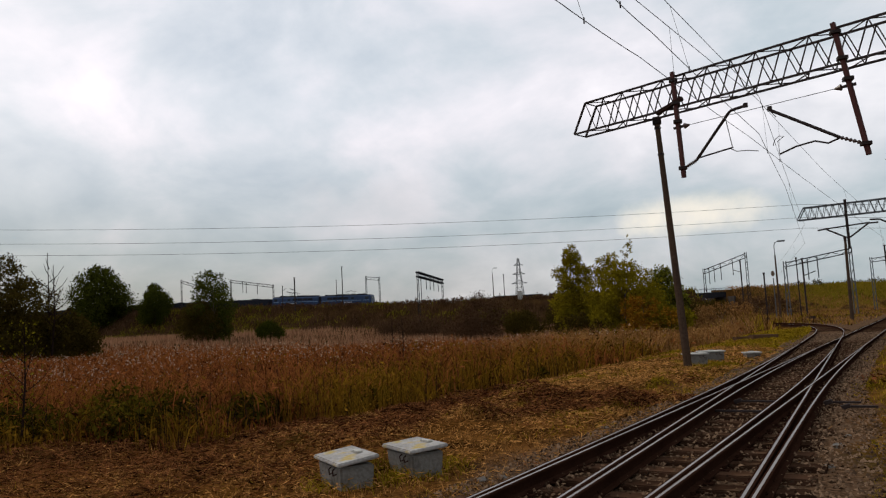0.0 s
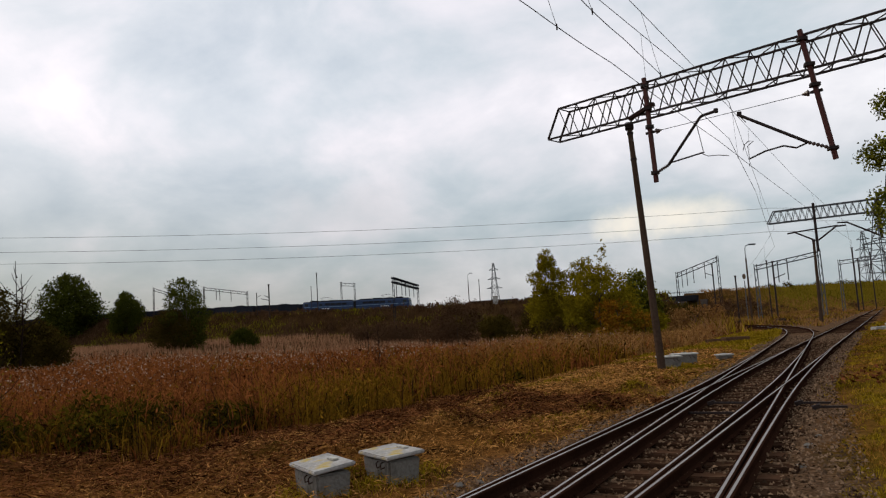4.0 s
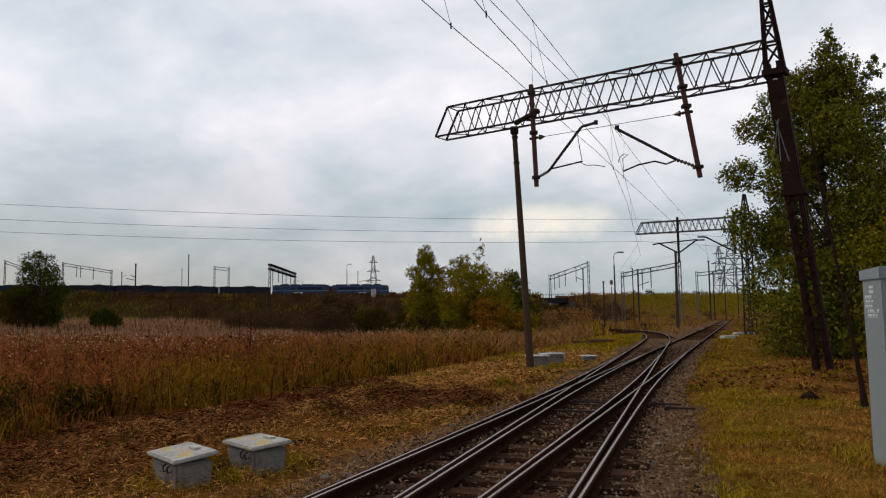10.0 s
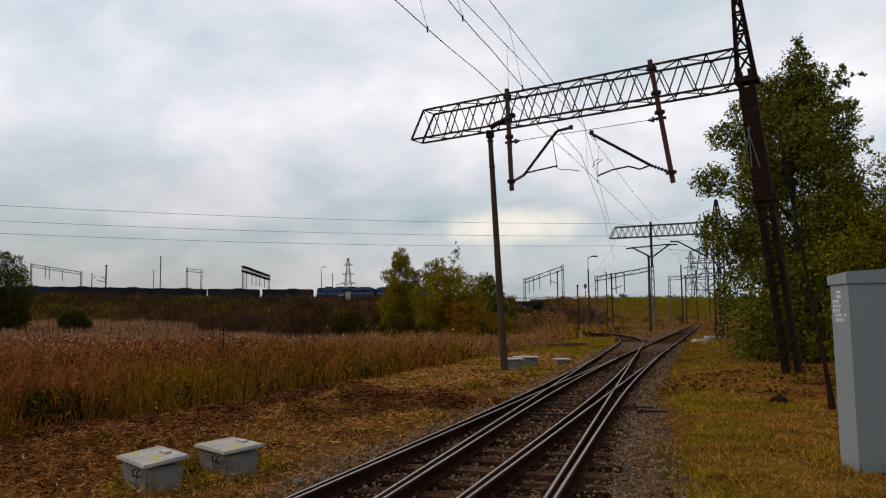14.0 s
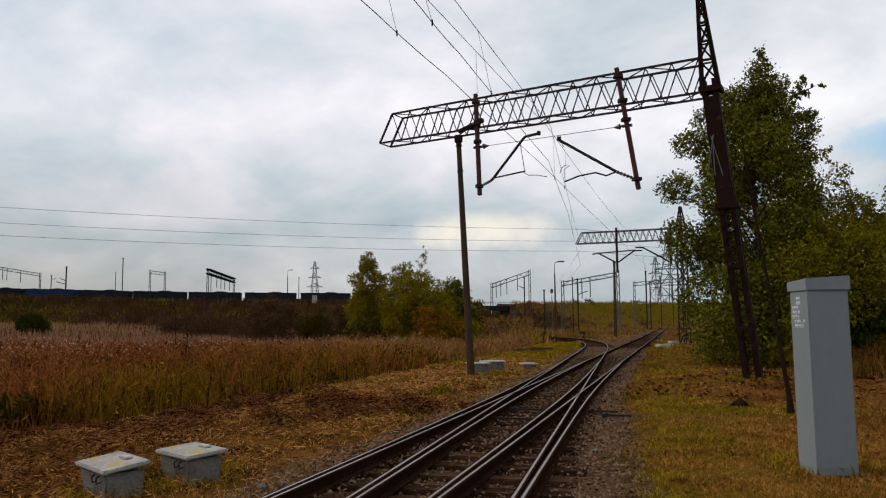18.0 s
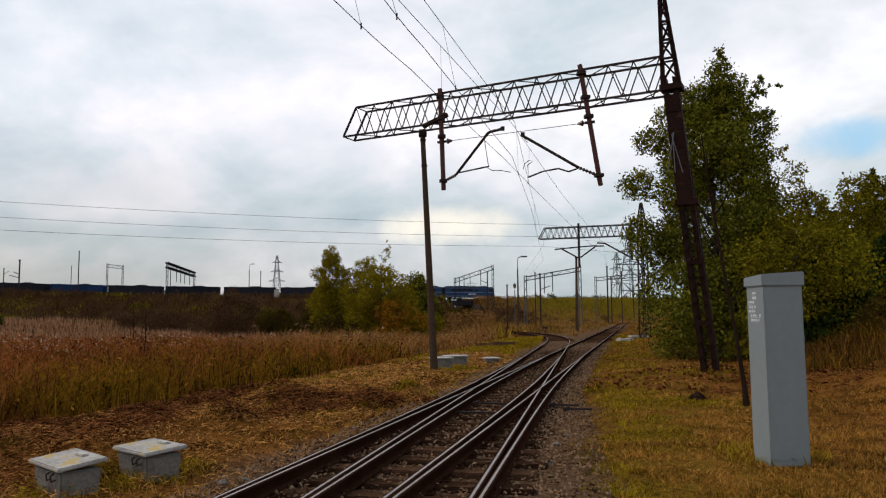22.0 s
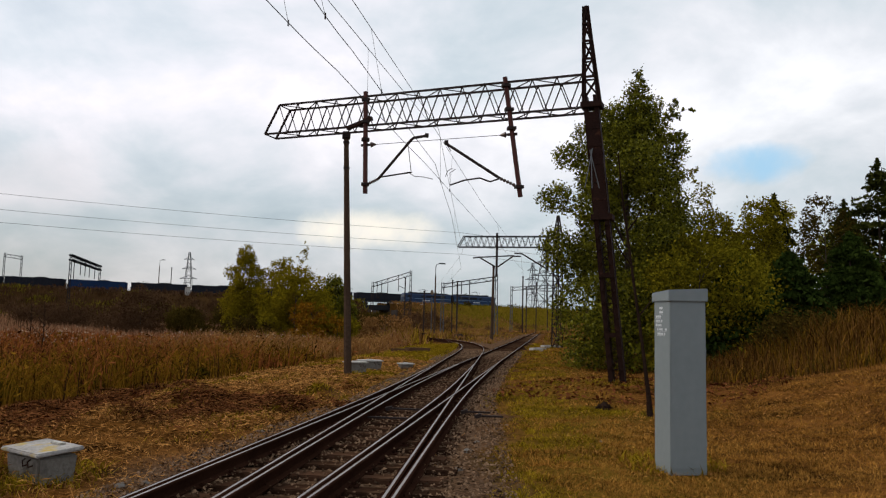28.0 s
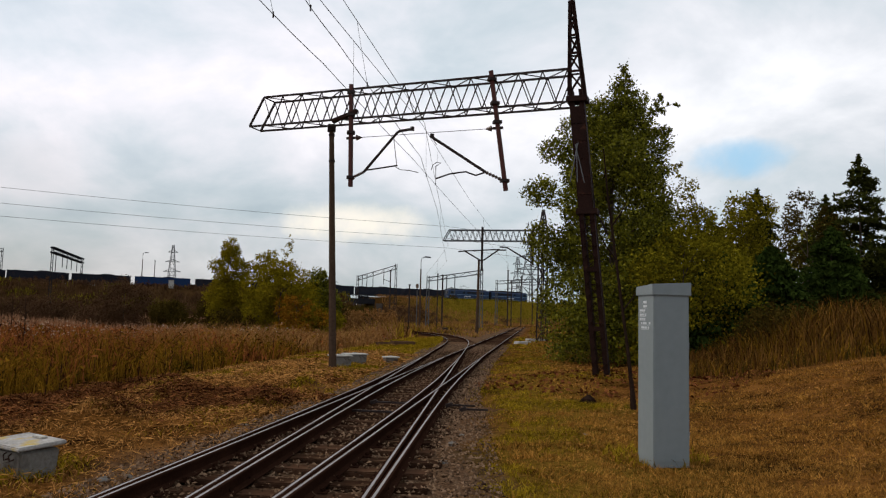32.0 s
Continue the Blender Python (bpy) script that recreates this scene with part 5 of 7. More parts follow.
# ---- plants ----
def leaf_quads(centres, size, rng, up=0.3, stretch=1.5):
    n = len(centres)
    nrm = rng.normal(size=(n, 3))
    nrm[:, 2] += up
    nrm /= np.linalg.norm(nrm, axis=1, keepdims=True)
    t = np.cross(nrm, rng.normal(size=(n, 3)))
    t /= np.linalg.norm(t, axis=1, keepdims=True)
    b = np.cross(nrm, t)
    s = (np.asarray(size) * rng.uniform(0.6, 1.35, n))[:, None]
    c = np.asarray(centres)
    v = np.stack([c - t * s * 0.5 * stretch, c + b * s * 0.42, c + t * s * 0.5 * stretch, c - b * s * 0.42], 1).reshape(-1, 3)
    return v, np.arange(n * 4).reshape(n, 4)


def blob_points(blobs, n, rng, shell=0.55):
    """Points in ellipsoids (x, y, z, rx, ry, rz), denser towards their skins, gathered in small clumps with gaps."""
    blobs = np.asarray(blobs, float)
    vol = (blobs[:, 3] * blobs[:, 4] * blobs[:, 5]) ** 0.7
    k = rng.choice(len(blobs), n // 9 + 1, p=vol / vol.sum())
    d = rng.normal(size=(len(k), 3))
    d /= np.linalg.norm(d, axis=1, keepdims=True)
    r = rng.uniform(shell, 1.08, len(k))[:, None]
    seeds = blobs[k, :3] + d * r * blobs[k, 3:]
    spread = 0.16 * blobs[k, 3:].mean(1)
    j = rng.integers(0, len(k), n)
    return seeds[j] + rng.normal(size=(n, 3)) * spread[j][:, None]


def plant(name, at, blobs, leaf, n, size, label, category, seed, trunk=0.12, high=None, limbs=True, stretch=1.5, up=0.3, lean=(0, 0), bark=None, group=""):
    rng = np.random.default_rng(seed)
    z0 = ground_at(*at)
    ob = thing(name, (*at, z0), label, category, group)
    blobs = np.asarray(blobs, float)
    top = high or float((blobs[:, 2] + 0.3 * blobs[:, 5]).max())
    bm = bmesh.new()
    nseg = 7
    path = [(lean[0] * (i / nseg) ** 1.3 + 0.25 * trunk * math.sin(2.1 * i + seed), lean[1] * (i / nseg) ** 1.3 + 0.25 * trunk * math.cos(1.7 * i), -0.15 + (top + 0.15) * i / nseg) for i in range(nseg + 1)]
    path[-1] = (path[-1][0], path[-1][1], top * 0.97)
    tube(bm, path, [trunk * (1 - 0.93 * i / nseg) * (1.25 if i == 0 else 1) for i in range(nseg + 1)], 8)
    part("trunk", bm, bark or M_BARK, ob)
    if limbs:
        pick = blobs[rng.permutation(len(blobs))[:14]]
        for cx, cy, cz, rx, ry, rz in pick:
            h = max(0.25, min(top * 0.92, cz - 0.55 * math.hypot(cx, cy) - 0.3))
            f = h / top * nseg
            i0 = min(int(f), nseg - 1)
            base = Vector(path[i0]).lerp(Vector(path[i0 + 1]), f - i0)
            bm = bmesh.new()
            tipv = Vector((cx, cy, cz + 0.3 * rz))
            midv = base.lerp(tipv, 0.5) + Vector((0, 0, 0.12 * (tipv - base).length))
            r0 = trunk * 0.42 * (1 - 0.6 * h / top) + 0.012
            tube(bm, (base, midv, tipv), (r0, r0 * 0.6, r0 * 0.2), 5)
            part("limb", bm, bark or M_BARK, ob)
    v, f = leaf_quads(blob_points(blobs, n, rng), size, rng, 1.3 if leaf is M_LEAFB else up, stretch)
    me = mesh_np("crown", v, f, leaf)
    cr_ = new("crown", me)
    hang(cr_, ob, WORLD[ob])
    return ob


def heap(rng, n, rad, z0, z1, shape, blob):
    """Blobs of a crown: shape gives the crown's half width at a share of its height."""
    out = []
    for i in range(n):
        u = (i + rng.uniform(0.2, 0.8)) / n
        r = rad * shape(u) * math.sqrt(rng.uniform(0.15, 1))
        a = i * 2.4 + rng.uniform(-0.5, 0.5)
        b = blob * rng.uniform(0.7, 1.25) * (0.55 + 0.6 * shape(u))
        out.append((r * math.cos(a), r * math.sin(a), z0 + (z1 - z0) * u, b, b, b * rng.uniform(0.75, 1.1)))
    return out


R_ = np.random.default_rng(5)
full = lambda u: math.sin(math.pi * min(1, 0.18 + 0.80 * u)) ** 0.7
egg = lambda u: max(0.08, math.sin(math.pi * (0.12 + 0.85 * u)) ** 0.8)
cone = lambda u: max(0.06, 1 - u)
column = lambda u: 0.9 if u < 0.7 else max(0.15, 0.9 - (u - 0.7) * 2.6)

# big poplar beside the mast, with two leading shoots
big = [(b_[0] - 0.25 if b_[0] > 0.8 else b_[0], *b_[1:]) for b_ in heap(R_, 40, 2.3, 1.6, 11.3, egg, 0.85)] + [(0.5, 0, 11.6, 0.6, 0.6, 0.9), (0.5, 0, 12.6, 0.3, 0.3, 0.7), (1.3, -0.2, 10.6, 0.6, 0.6, 0.6), (1.9, -0.4, 11.0, 0.5, 0.3, 0.16), (2.5, -0.6, 11.25, 0.3, 0.2, 0.10), (2.0, -0.3, 11.5, 0.2, 0.2, 0.35), (2.3, -0.2, 10.2, 0.4, 0.3, 0.2), (-3.0, 0.5, 7.2, 0.8, 0.8, 0.6), (-3.1, 0, 5.0, 0.7, 0.7, 0.9), (-2.4, 0, 3.9, 0.5, 0.5, 0.9), (2.0, 0, 8.4, 0.6, 0.8, 0.6), (2.0, 0, 6.2, 0.6, 0.9, 0.8), (-2.6, 0, 9.0, 0.7, 0.7, 0.5)]
big += [(-0.9, 0, 10.6, 0.8, 0.7, 0.7), (1.1, 0.1, 11.4, 0.6, 0.6, 0.6), (1.9, 0, 9.6, 0.8, 0.8, 0.7), (-1.8, 0, 10.0, 0.6, 0.6, 0.6)]
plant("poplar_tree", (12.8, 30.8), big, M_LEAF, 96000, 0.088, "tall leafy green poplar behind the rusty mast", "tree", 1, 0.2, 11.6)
# undergrowth shares the poplar's leaf colour, shade painted into its dark end
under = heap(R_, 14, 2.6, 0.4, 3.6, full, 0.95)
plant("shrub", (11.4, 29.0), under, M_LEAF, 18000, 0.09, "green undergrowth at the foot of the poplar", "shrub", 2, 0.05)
plant("shrub", (14.4, 27.5), heap(R_, 18, 2.6, 0.4, 4.6, full, 0.95), M_LEAFYG, 20000, 0.09, "dense green shrub beside the poplar", "shrub", 3, 0.06)
plant("shrub", (12.0, 24.2), heap(R_, 8, 1.0, 0.2, 2.0, full, 0.5), M_LEAFYG, 1800, 0.12, "thin yellow-green shrub near the mast", "shrub", 31, 0.03)
plant("birch_tree", (17.2, 31.6), heap(R_, 18, 1.6, 1.0, 6.2, egg, 0.75) + [(-0.4, 0, 7.0, 0.45, 0.45, 0.7), (-0.9, 0, 7.9, 0.25, 0.25, 0.45)], M_LEAFYG, 11000, 0.095, "thin yellow-green birch with bare upper twigs", "tree", 4, 0.06, 7.6)
plant("birch_tree", (20.6, 33.0), heap(R_, 16, 1.5, 1.2, 6.6, egg, 0.7), M_LEAFYG, 10000, 0.095, "slender yellowing birch among the spruces", "tree", 5, 0.06, 6.9)
plant("birch_tree", (25.7, 35.6), heap(R_, 16, 1.5, 1.5, 7.4, egg, 0.7), M_LEAFD, 7500, 0.09, "half-bare birch among the dark spruces", "tree", 6, 0.06, 7.6)


def spruce(at, high, rad, label, seed, n=17000, size=0.11, needles=None):
    """A cone of drooping boughs, each a spray of needles round its own axis."""
    rng = np.random.default_rng(seed)
    z0 = ground_at(*at)
    ob = thing("spruce_tree", (*at, z0), label, "tree", "spruces of the wood")
    bm = bmesh.new()
    tube(bm, ((0, 0, -0.15), (0.03, 0, high * 0.5), (0, 0.02, high * 0.93)), (0.11, 0.06, 0.008), 8)
    part("trunk", bm, M_BARK, ob)
    nb = 230
    u = np.sort(rng.uniform(0, 1, nb) ** 1.25)
    zb = high * (0.05 + 0.92 * u)
    rb = (rad * (1 - u) ** 0.62 + 0.08) * rng.uniform(0.55, 1.12, nb)
    ab = rng.uniform(0, 6.283, nb)
    k = rng.choice(nb, n, p=(rb + 0.12) / (rb + 0.12).sum())
    w = rng.uniform(0.05, 1.0, n) ** 0.75
    r = rb[k] * w
    side = rng.normal(0, 1, n) * (0.06 + 0.20 * rb[k] * (1 - 0.7 * w))
    pts = np.stack([r * np.cos(ab[k]) - side * np.sin(ab[k]), r * np.sin(ab[k]) + side * np.cos(ab[k]), zb[k] + 0.15 * rb[k] * w - 0.30 * r * w + rng.normal(0, 0.05, n)], 1)
    lead = np.stack([rng.normal(0, 0.035, 160), rng.normal(0, 0.035, 160), high * rng.uniform(0.88, 1.0, 160)], 1)
    v, f = leaf_quads(np.concatenate([pts, lead]), size, rng, 0.0, 2.2)
    hang(new("crown", mesh_np("crown", v, f, needles or M_NEEDLE)), ob, WORLD[ob])
    return ob


spruce((22.5, 35.1), 7.4, 2.3, "dark green spruce standing in a young wood", 11)
spruce((26.9, 33.2), 9.1, 3.0, "tall dark spruce at the edge of the wood", 12)
spruce((15.7, 27.0), 3.9, 2.0, "low bushy dark pine in front of the wood", 13, needles=M_PINE)
spruce((18.3, 27.6), 3.7, 2.2, "broad dark green pine in front of the wood", 14, needles=M_PINE)
spruce((21.6, 28.4), 4.6, 2.3, "broad green pine beside tall weeds", 20, needles=M_PINE)
spruce((29.2, 31.2), 10.2, 3.0, "very tall dark spruce at the edge of the wood", 15)
spruce((33.5, 37.0), 9.6, 3.0, "dark spruce deeper in the wood", 16)
spruce((30.5, 40.5), 8.4, 2.8, "dark spruce behind the birches", 17)
plant("shrub", (16.2, 24.0), heap(R_, 10, 1.5, 0.2, 1.1, full, 0.5), M_LEAFD, 4500, 0.08, "ragged dull brown shrub behind the cabinet", "shrub", 18, 0.04)
plant("shrub", (20.4, 25.2), heap(R_, 10, 1.8, 0.2, 1.1, full, 0.5), M_LEAFD, 4500, 0.08, "ragged brown shrub at the edge of the wood", "shrub", 19, 0.04)
for i, (x, y, h) in enumerate(((22, 44, 7), (27, 46, 7.5), (35, 45, 9), (18, 42, 6), (40, 40, 9), (38, 30, 9))):
    plant("young_tree", (x, y), heap(R_, 14, 2.6, 0.6, h - 1.0, full, 1.2), M_LEAFD if i % 2 else M_LEAF, 3600, 0.26, "dense young broadleaf tree in the wood", "tree", 40 + i, 0.1, h - 0.6, False, group="young wood")

# clump of autumn trees in the middle of the field's edge
plant("willow_tree", (-8.1, 77.6), heap(R_, 24, 1.75, 0.8, 9.6, column, 0.9), M_LEAFY, 19000, 0.14, "yellow-green upright willow at the field's edge", "tree", 21, 0.14, 8.6)
plant("ash_tree", (-4.4, 77.0), heap(R_, 20, 2.3, 1.0, 8.8, egg, 0.85) + [(1.9, 0, 9.0, 0.5, 0.5, 0.8), (2.2, 0, 10.0, 0.25, 0.25, 0.6)], M_LEAFY, 8500, 0.14, "half-bare yellowing tree with sparse leaves", "tree", 22, 0.13, 9.2)
plant("willow_tree", (-2.9, 74.2), heap(R_, 26, 3.2, 0.4, 7.4, full, 1.1), M_LEAFY, 20000, 0.14, "broad yellow-green bush tree at the field's edge", "tree", 23, 0.12)
plant("autumn_shrub", (-1.2, 70.5), heap(R_, 16, 2.1, 0.2, 4.2, egg, 0.7), M_LEAFO, 4200, 0.13, "orange-brown autumn shrub below the trees", "shrub", 24, 0.05)
plant("alder_tree", (0.9, 80.0), heap(R_, 18, 2.1, 0.6, 7.0, egg, 0.95), M_LEAF, 8500, 0.18, "dark green alder at the end of the clump", "tree", 25, 0.12)
plant("shrub", (-7.0, 72.0), heap(R_, 12, 2.4, 0.1, 2.6, full, 0.8), M_LEAFD, 2800, 0.2, "dull green shrub under the willow", "shrub", 26, 0.05)
plant("shrub", (1.2, 74.0), heap(R_, 12, 2.4, 0.1, 3.0, full, 0.8), M_LEAFY, 2800, 0.2, "yellow-green shrub under the alder", "shrub", 27, 0.05)
plant("shrub", (6.5, 82.0), heap(R_, 14, 3.8, 0.1, 2.4, full, 0.9), M_DRY, 6000, 0.14, "low tan dry brush beside the branch track", "shrub", 28, 0.05)
plant("shrub", (10.0, 150.0), heap(R_, 12, 3.0, 0.1, 3.4, full, 1.1), M_LEAFD, 5200, 0.18, "dull green bush in front of the bridge", "shrub", 29, 0.06)
plant("shrub", (21.0, 158.0), heap(R_, 14, 6.0, 0.1, 3.6, full, 1.4), M_LEAFB, 8000, 0.18, "brown brush beside the bridge", "shrub", 30, 0.06)

# trees and bushes on the left
LEFT = (((-56.6, 53.6), 10.0, 2.6, egg, M_LEAFD, "dark upright tree at the edge of the field", 24),
        ((-56.6, 57.0), 7.8, 3.0, full, M_LEAFD, "dark bushy tree at the edge of the field", 22),
        ((-55.0, 60.4), 4.8, 2.6, full, M_LEAFD, "dull green bush at the edge of the field", 20),
        ((-163.3, 193.2), 16.8, 7.0, full, M_LEAFT, "large round dark green tree on the embankment", 26),
        ((-140.0, 188.0), 10.6, 4.3, full, M_LEAFT, "small round green tree on the embankment's slope", 16),
        ((-64.9, 101.0), 10.4, 3.6, egg, M_LEAFT, "upright green tree before the embankment", 18),
        ((-66.3, 100.2), 5.6, 3.4, full, M_LEAFD, "dark bush under an upright tree", 14),
        ((-61.3, 112.0), 3.2, 1.8, full, M_LEAFT, "low dark green bush before the embankment", 10),
        ((-25.8, 112.2), 6.3, 3.7, full, M_LEAFB, "round brown leafless bush before the embankment", 16),
        ((-19.0, 108.4), 3.8, 2.6, full, M_LEAFD, "low dull bush before the embankment", 12),
        ((-34.0, 134.0), 2.8, 4.0, full, M_LEAFB, "dark brown thicket before the embankment", 14),
        ((-44.0, 140.0), 3.3, 4.8, full, M_LEAFB, "dark brown thicket before the embankment", 16),
        ((-51.0, 146.0), 3.4, 4.4, full, M_LEAFB, "dark brown thicket before the embankment", 14),
        ((-12.5, 112.0), 5.6, 3.4, full, M_LEAFD, "dull green thicket before the embankment", 14),
        ((-6.0, 118.0), 5.0, 4.0, full, M_LEAFD, "dull green thicket behind the willow", 14),
        ((3.0, 120.0), 4.2, 4.0, full, M_LEAFD, "dull brown thicket behind the alder", 14))
for i, (at, h, r, shp, leaf, label, nb) in enumerate(LEFT):
    plant("tree" if h > 8 else "bush", at, heap(R_, nb, r, 0.3, h * 1.1 - 0.8, shp, r * 0.42), leaf, 26000 if leaf is M_LEAFT and r > 4.2 else 14000, 0.16 if leaf is M_LEAFB else (0.05 * r + 0.05 if r > 4.2 and leaf is M_LEAFT else 0.022 * r + 0.10), label, "tree" if h > 8 else "bush", 60 + i, 0.08 + 0.008 * h, h - 0.5, h > 8)
# bare saplings in the reeds
SAP_A = (-11.4, 11.4, 2.3)
for i, (x, y, h) in enumerate((SAP_A, (-20.7, 55.7, 2.2), (-55.6, 58.4, 10.6), (-53.6, 57.0, 9.2), (-9.7, 28.0, 2.3), (-13.0, 36.0, 2.4))):
    sap = thing("bare_sapling", (x, y, ground_at(x, y)), "thin bare twiggy sapling among the reeds", "sapling", "saplings")
    bm = bmesh.new()
    tube(bm, ((0, 0, -0.1), (0.04 * h, 0, h * 0.5), (0.02 * h, 0.02, h)), (0.012 * h, 0.008 * h, 0.003 * h), 5)
    part("stem", bm, M_STEEL_BARK, sap)
    rr = random.Random(i)
    for k in range(11):
        u = 0.25 + 0.06 * k
        a = 2.4 * k
        l = h * 0.34 * (1.1 - u)
        bm = bmesh.new()
        p0 = Vector((0.04 * h * min(1, 2 * u), 0, h * u))
        tube(bm, (p0, p0 + Vector((math.cos(a) * l * 0.6, math.sin(a) * l * 0.6, l * 0.5)), p0 + Vector((math.cos(a) * l, math.sin(a) * l, l * 1.1))), (0.005 * h, 0.003 * h, 0.0015 * h), 4)
        part("twig", bm, M_STEEL_BARK, sap)


def blades(pos, high, wide, rng, lean=0.35, bend=0.5, low=0.65, top=1.2):
    """Narrow tapered blades, each of a quad folded over into a point."""
    n = len(pos)
    a = rng.uniform(0, 6.283, n)
    d = np.stack([np.cos(a), np.sin(a), np.zeros(n)], 1)
    w = np.stack([-np.sin(a + rng.uniform(-1, 1, n)), np.cos(a), np.zeros(n)], 1) * (np.asarray(wide) * rng.uniform(0.6, 1.3, n) / 2)[:, None]
    h = (np.asarray(high) * rng.uniform(low, top, n))[:, None]
    l = rng.uniform(0.1, lean, n)[:, None]
    mid = pos + d * h * l * 0.4 + np.array([0, 0, 1]) * h * 0.6
    tip = pos + d * h * l * (1 + bend) + np.array([0, 0, 1]) * h
    v = np.stack([pos - w, pos + w, mid + w * 0.8, mid - w * 0.8, tip + w * 0.15, tip - w * 0.15], 1).reshape(-1, 3)
    k = np.arange(n)[:, None] * 6
    f = np.concatenate([k + np.array([[0, 1, 2, 3]]), k + np.array([[3, 2, 4, 5]])], 0)
    return v, f, tip


def short_blades(pos, high, wide, rng, lean=1.4):
    """Short blades, each one leaning tapered quad."""
    n = len(pos)
    a = rng.uniform(0, 6.283, n)
    h = np.asarray(high) * rng.uniform(0.5, 1.3, n)
    l = h * rng.uniform(0.1, lean, n)
    b = a + 1.57 + rng.uniform(-0.6, 0.6, n)
    w = np.stack([np.cos(b), np.sin(b), np.zeros(n)], 1) * (np.asarray(wide) * rng.uniform(0.6, 1.3, n) / 2)[:, None]
    tip = pos + np.stack([np.cos(a) * l, np.sin(a) * l, h], 1)
    v = np.stack([pos - w, pos + w, tip + w * 0.25, tip - w * 0.25], 1).reshape(-1, 3)
    return v, np.arange(n * 4).reshape(n, 4)


def lay(x, y):
    return np.stack([x, y, ground_z(x, y) - 0.03], 1)


# edge of the reeds: a line from the left behind the cable boxes to the branch track
EDGE_X, EDGE_Y = (-40, -11.5, -8.0, -5.9, -4.7, -3.2, -0.8, 4.0, 7.3, 9.4), (10.0, 11.0, 12.2, 15.0, 18.5, 23.3, 31, 50, 66, 90)


def reed_side(x, y):
    """Metres past the reeds' edge (positive inside), along y on the left stretch and along x on the rest."""
    ex = np.interp(y, EDGE_Y[2:], EDGE_X[2:])
    ey = np.interp(x, EDGE_X, EDGE_Y)
    return np.minimum(np.where(y > 12.2, ex - x, 1e3), y - ey)


rng = np.random.default_rng(8)


def field(n, y0, y1, span_left, power):
    """Random places in the field, thinning out with distance."""
    y = y0 + (y1 - y0) * rng.uniform(0, 1, n) ** power
    x = np.interp(y, (9, 120), (9.0, 16.0)) - rng.uniform(0, 1, n) * (span_left + 1.15 * y)
    keep = reed_side(x, y) + rng.normal(0, 0.3, n) + 1.6 * (vnoise(x, y, 1.6, 40) - 0.5) > 0
    return x[keep], y[keep]


x, y = field(165000, 9.8, 75, 12, 1.7)
near_edge = reed_side(x, y)
clump = vnoise(x, y, 0.5, 1) * 0.6 + vnoise(x, y, 1.7, 2) * 0.4
ok = clump + rng.normal(0, 0.12, len(x)) > 0.33
x, y, near_edge, clump = x[ok], y[ok], near_edge[ok], clump[ok]
tall = 0.48 + 0.26 * smooth(0.0, 1.2, near_edge) + 0.90 * (clump - 0.45) + 0.45 * (vnoise(x, y, 4.0, 3) - 0.5)
tall = np.clip(tall, 0.18, 1.25)
patch = vnoise(x, y, 3.2, 4) * 0.6 + vnoise(x, y, 1.1, 5) * 0.4 + rng.normal(0, 0.10, len(x))
zone_v = near_edge + 6.0 * (vnoise(x, y, 5.0, 6) - 0.5) + rng.normal(0, 1.2, len(x))
green = (patch > np.interp(zone_v, (0, 4, 9, 14), (0.48, 0.55, 0.68, 0.97)))
tan_edge = (y + 8 * (vnoise(x, y, 6.0, 50) - 0.5) > 33) & (near_edge < 9 + 6 * (vnoise(x, y, 5.0, 51) - 0.5)) & (rng.uniform(0, 1, len(x)) < 0.85)
kind_r = np.where(tan_edge, 3, np.where(green, 0, np.where(zone_v < np.interp(x, (-32, -8), (58, 34)) + 18 * (vnoise(x, y, 9.0, 7) - 0.5), 1, 2)))
wid = 0.009 + 0.0008 * y
for k_, m_, nm, lb in ((0, M_REEDG, "green_reeds", "green and ochre reeds along the edge of the field"), (1, M_REED, "reeds", "russet dry reeds filling the middle of the field"), (2, M_REEDF, "pale_reeds", "pale pinkish reeds in the far field"), (3, M_DRY, "tan_reeds", "tan dry reeds along the branch track")):
    sel = kind_r == k_
    v, f, tip = blades(lay(x[sel], y[sel]), tall[sel] * (1.0, 1.0, 0.7, 1.15)[k_], wid[sel], rng, 0.85, 0.6, 0.35, 1.4)
    stuff(nm, mesh_np(nm, v, f, m_), lb, "reeds")
    q = rng.integers(0, len(tip), len(tip) // 2)
    loose = tip[q] - np.array([0, 0, 1]) * (rng.uniform(0.0, 0.55, len(q)) * tall[sel][q])[:, None] + rng.normal(0, 0.06, (len(q), 3))
    lv, lf = leaf_quads(loose, 0.030 + 0.0014 * loose[:, 1], rng, 0.2, 2.6)
    stuff("reed_leaves", mesh_np("reed_leaves", lv, lf, m_), "loose dry leaves among the reeds", "reeds")
    ed = near_edge[sel]
    share = (0.01, 0.34, 0.16, 0.05)[k_] * smooth(4, 14, ed) * smooth(0.45, 0.7, vnoise(x[sel], y[sel], 2.2, 8))
    tips = tip[rng.uniform(0, 1, len(tip)) < share]
    v, f = leaf_quads(tips, 0.022 + 0.0013 * tips[:, 1], rng, 0, 1.7)
    stuff("seed_heads", mesh_np("seed_heads", v, f, M_PLUME), "small pale seed heads on the reeds", "seed heads")
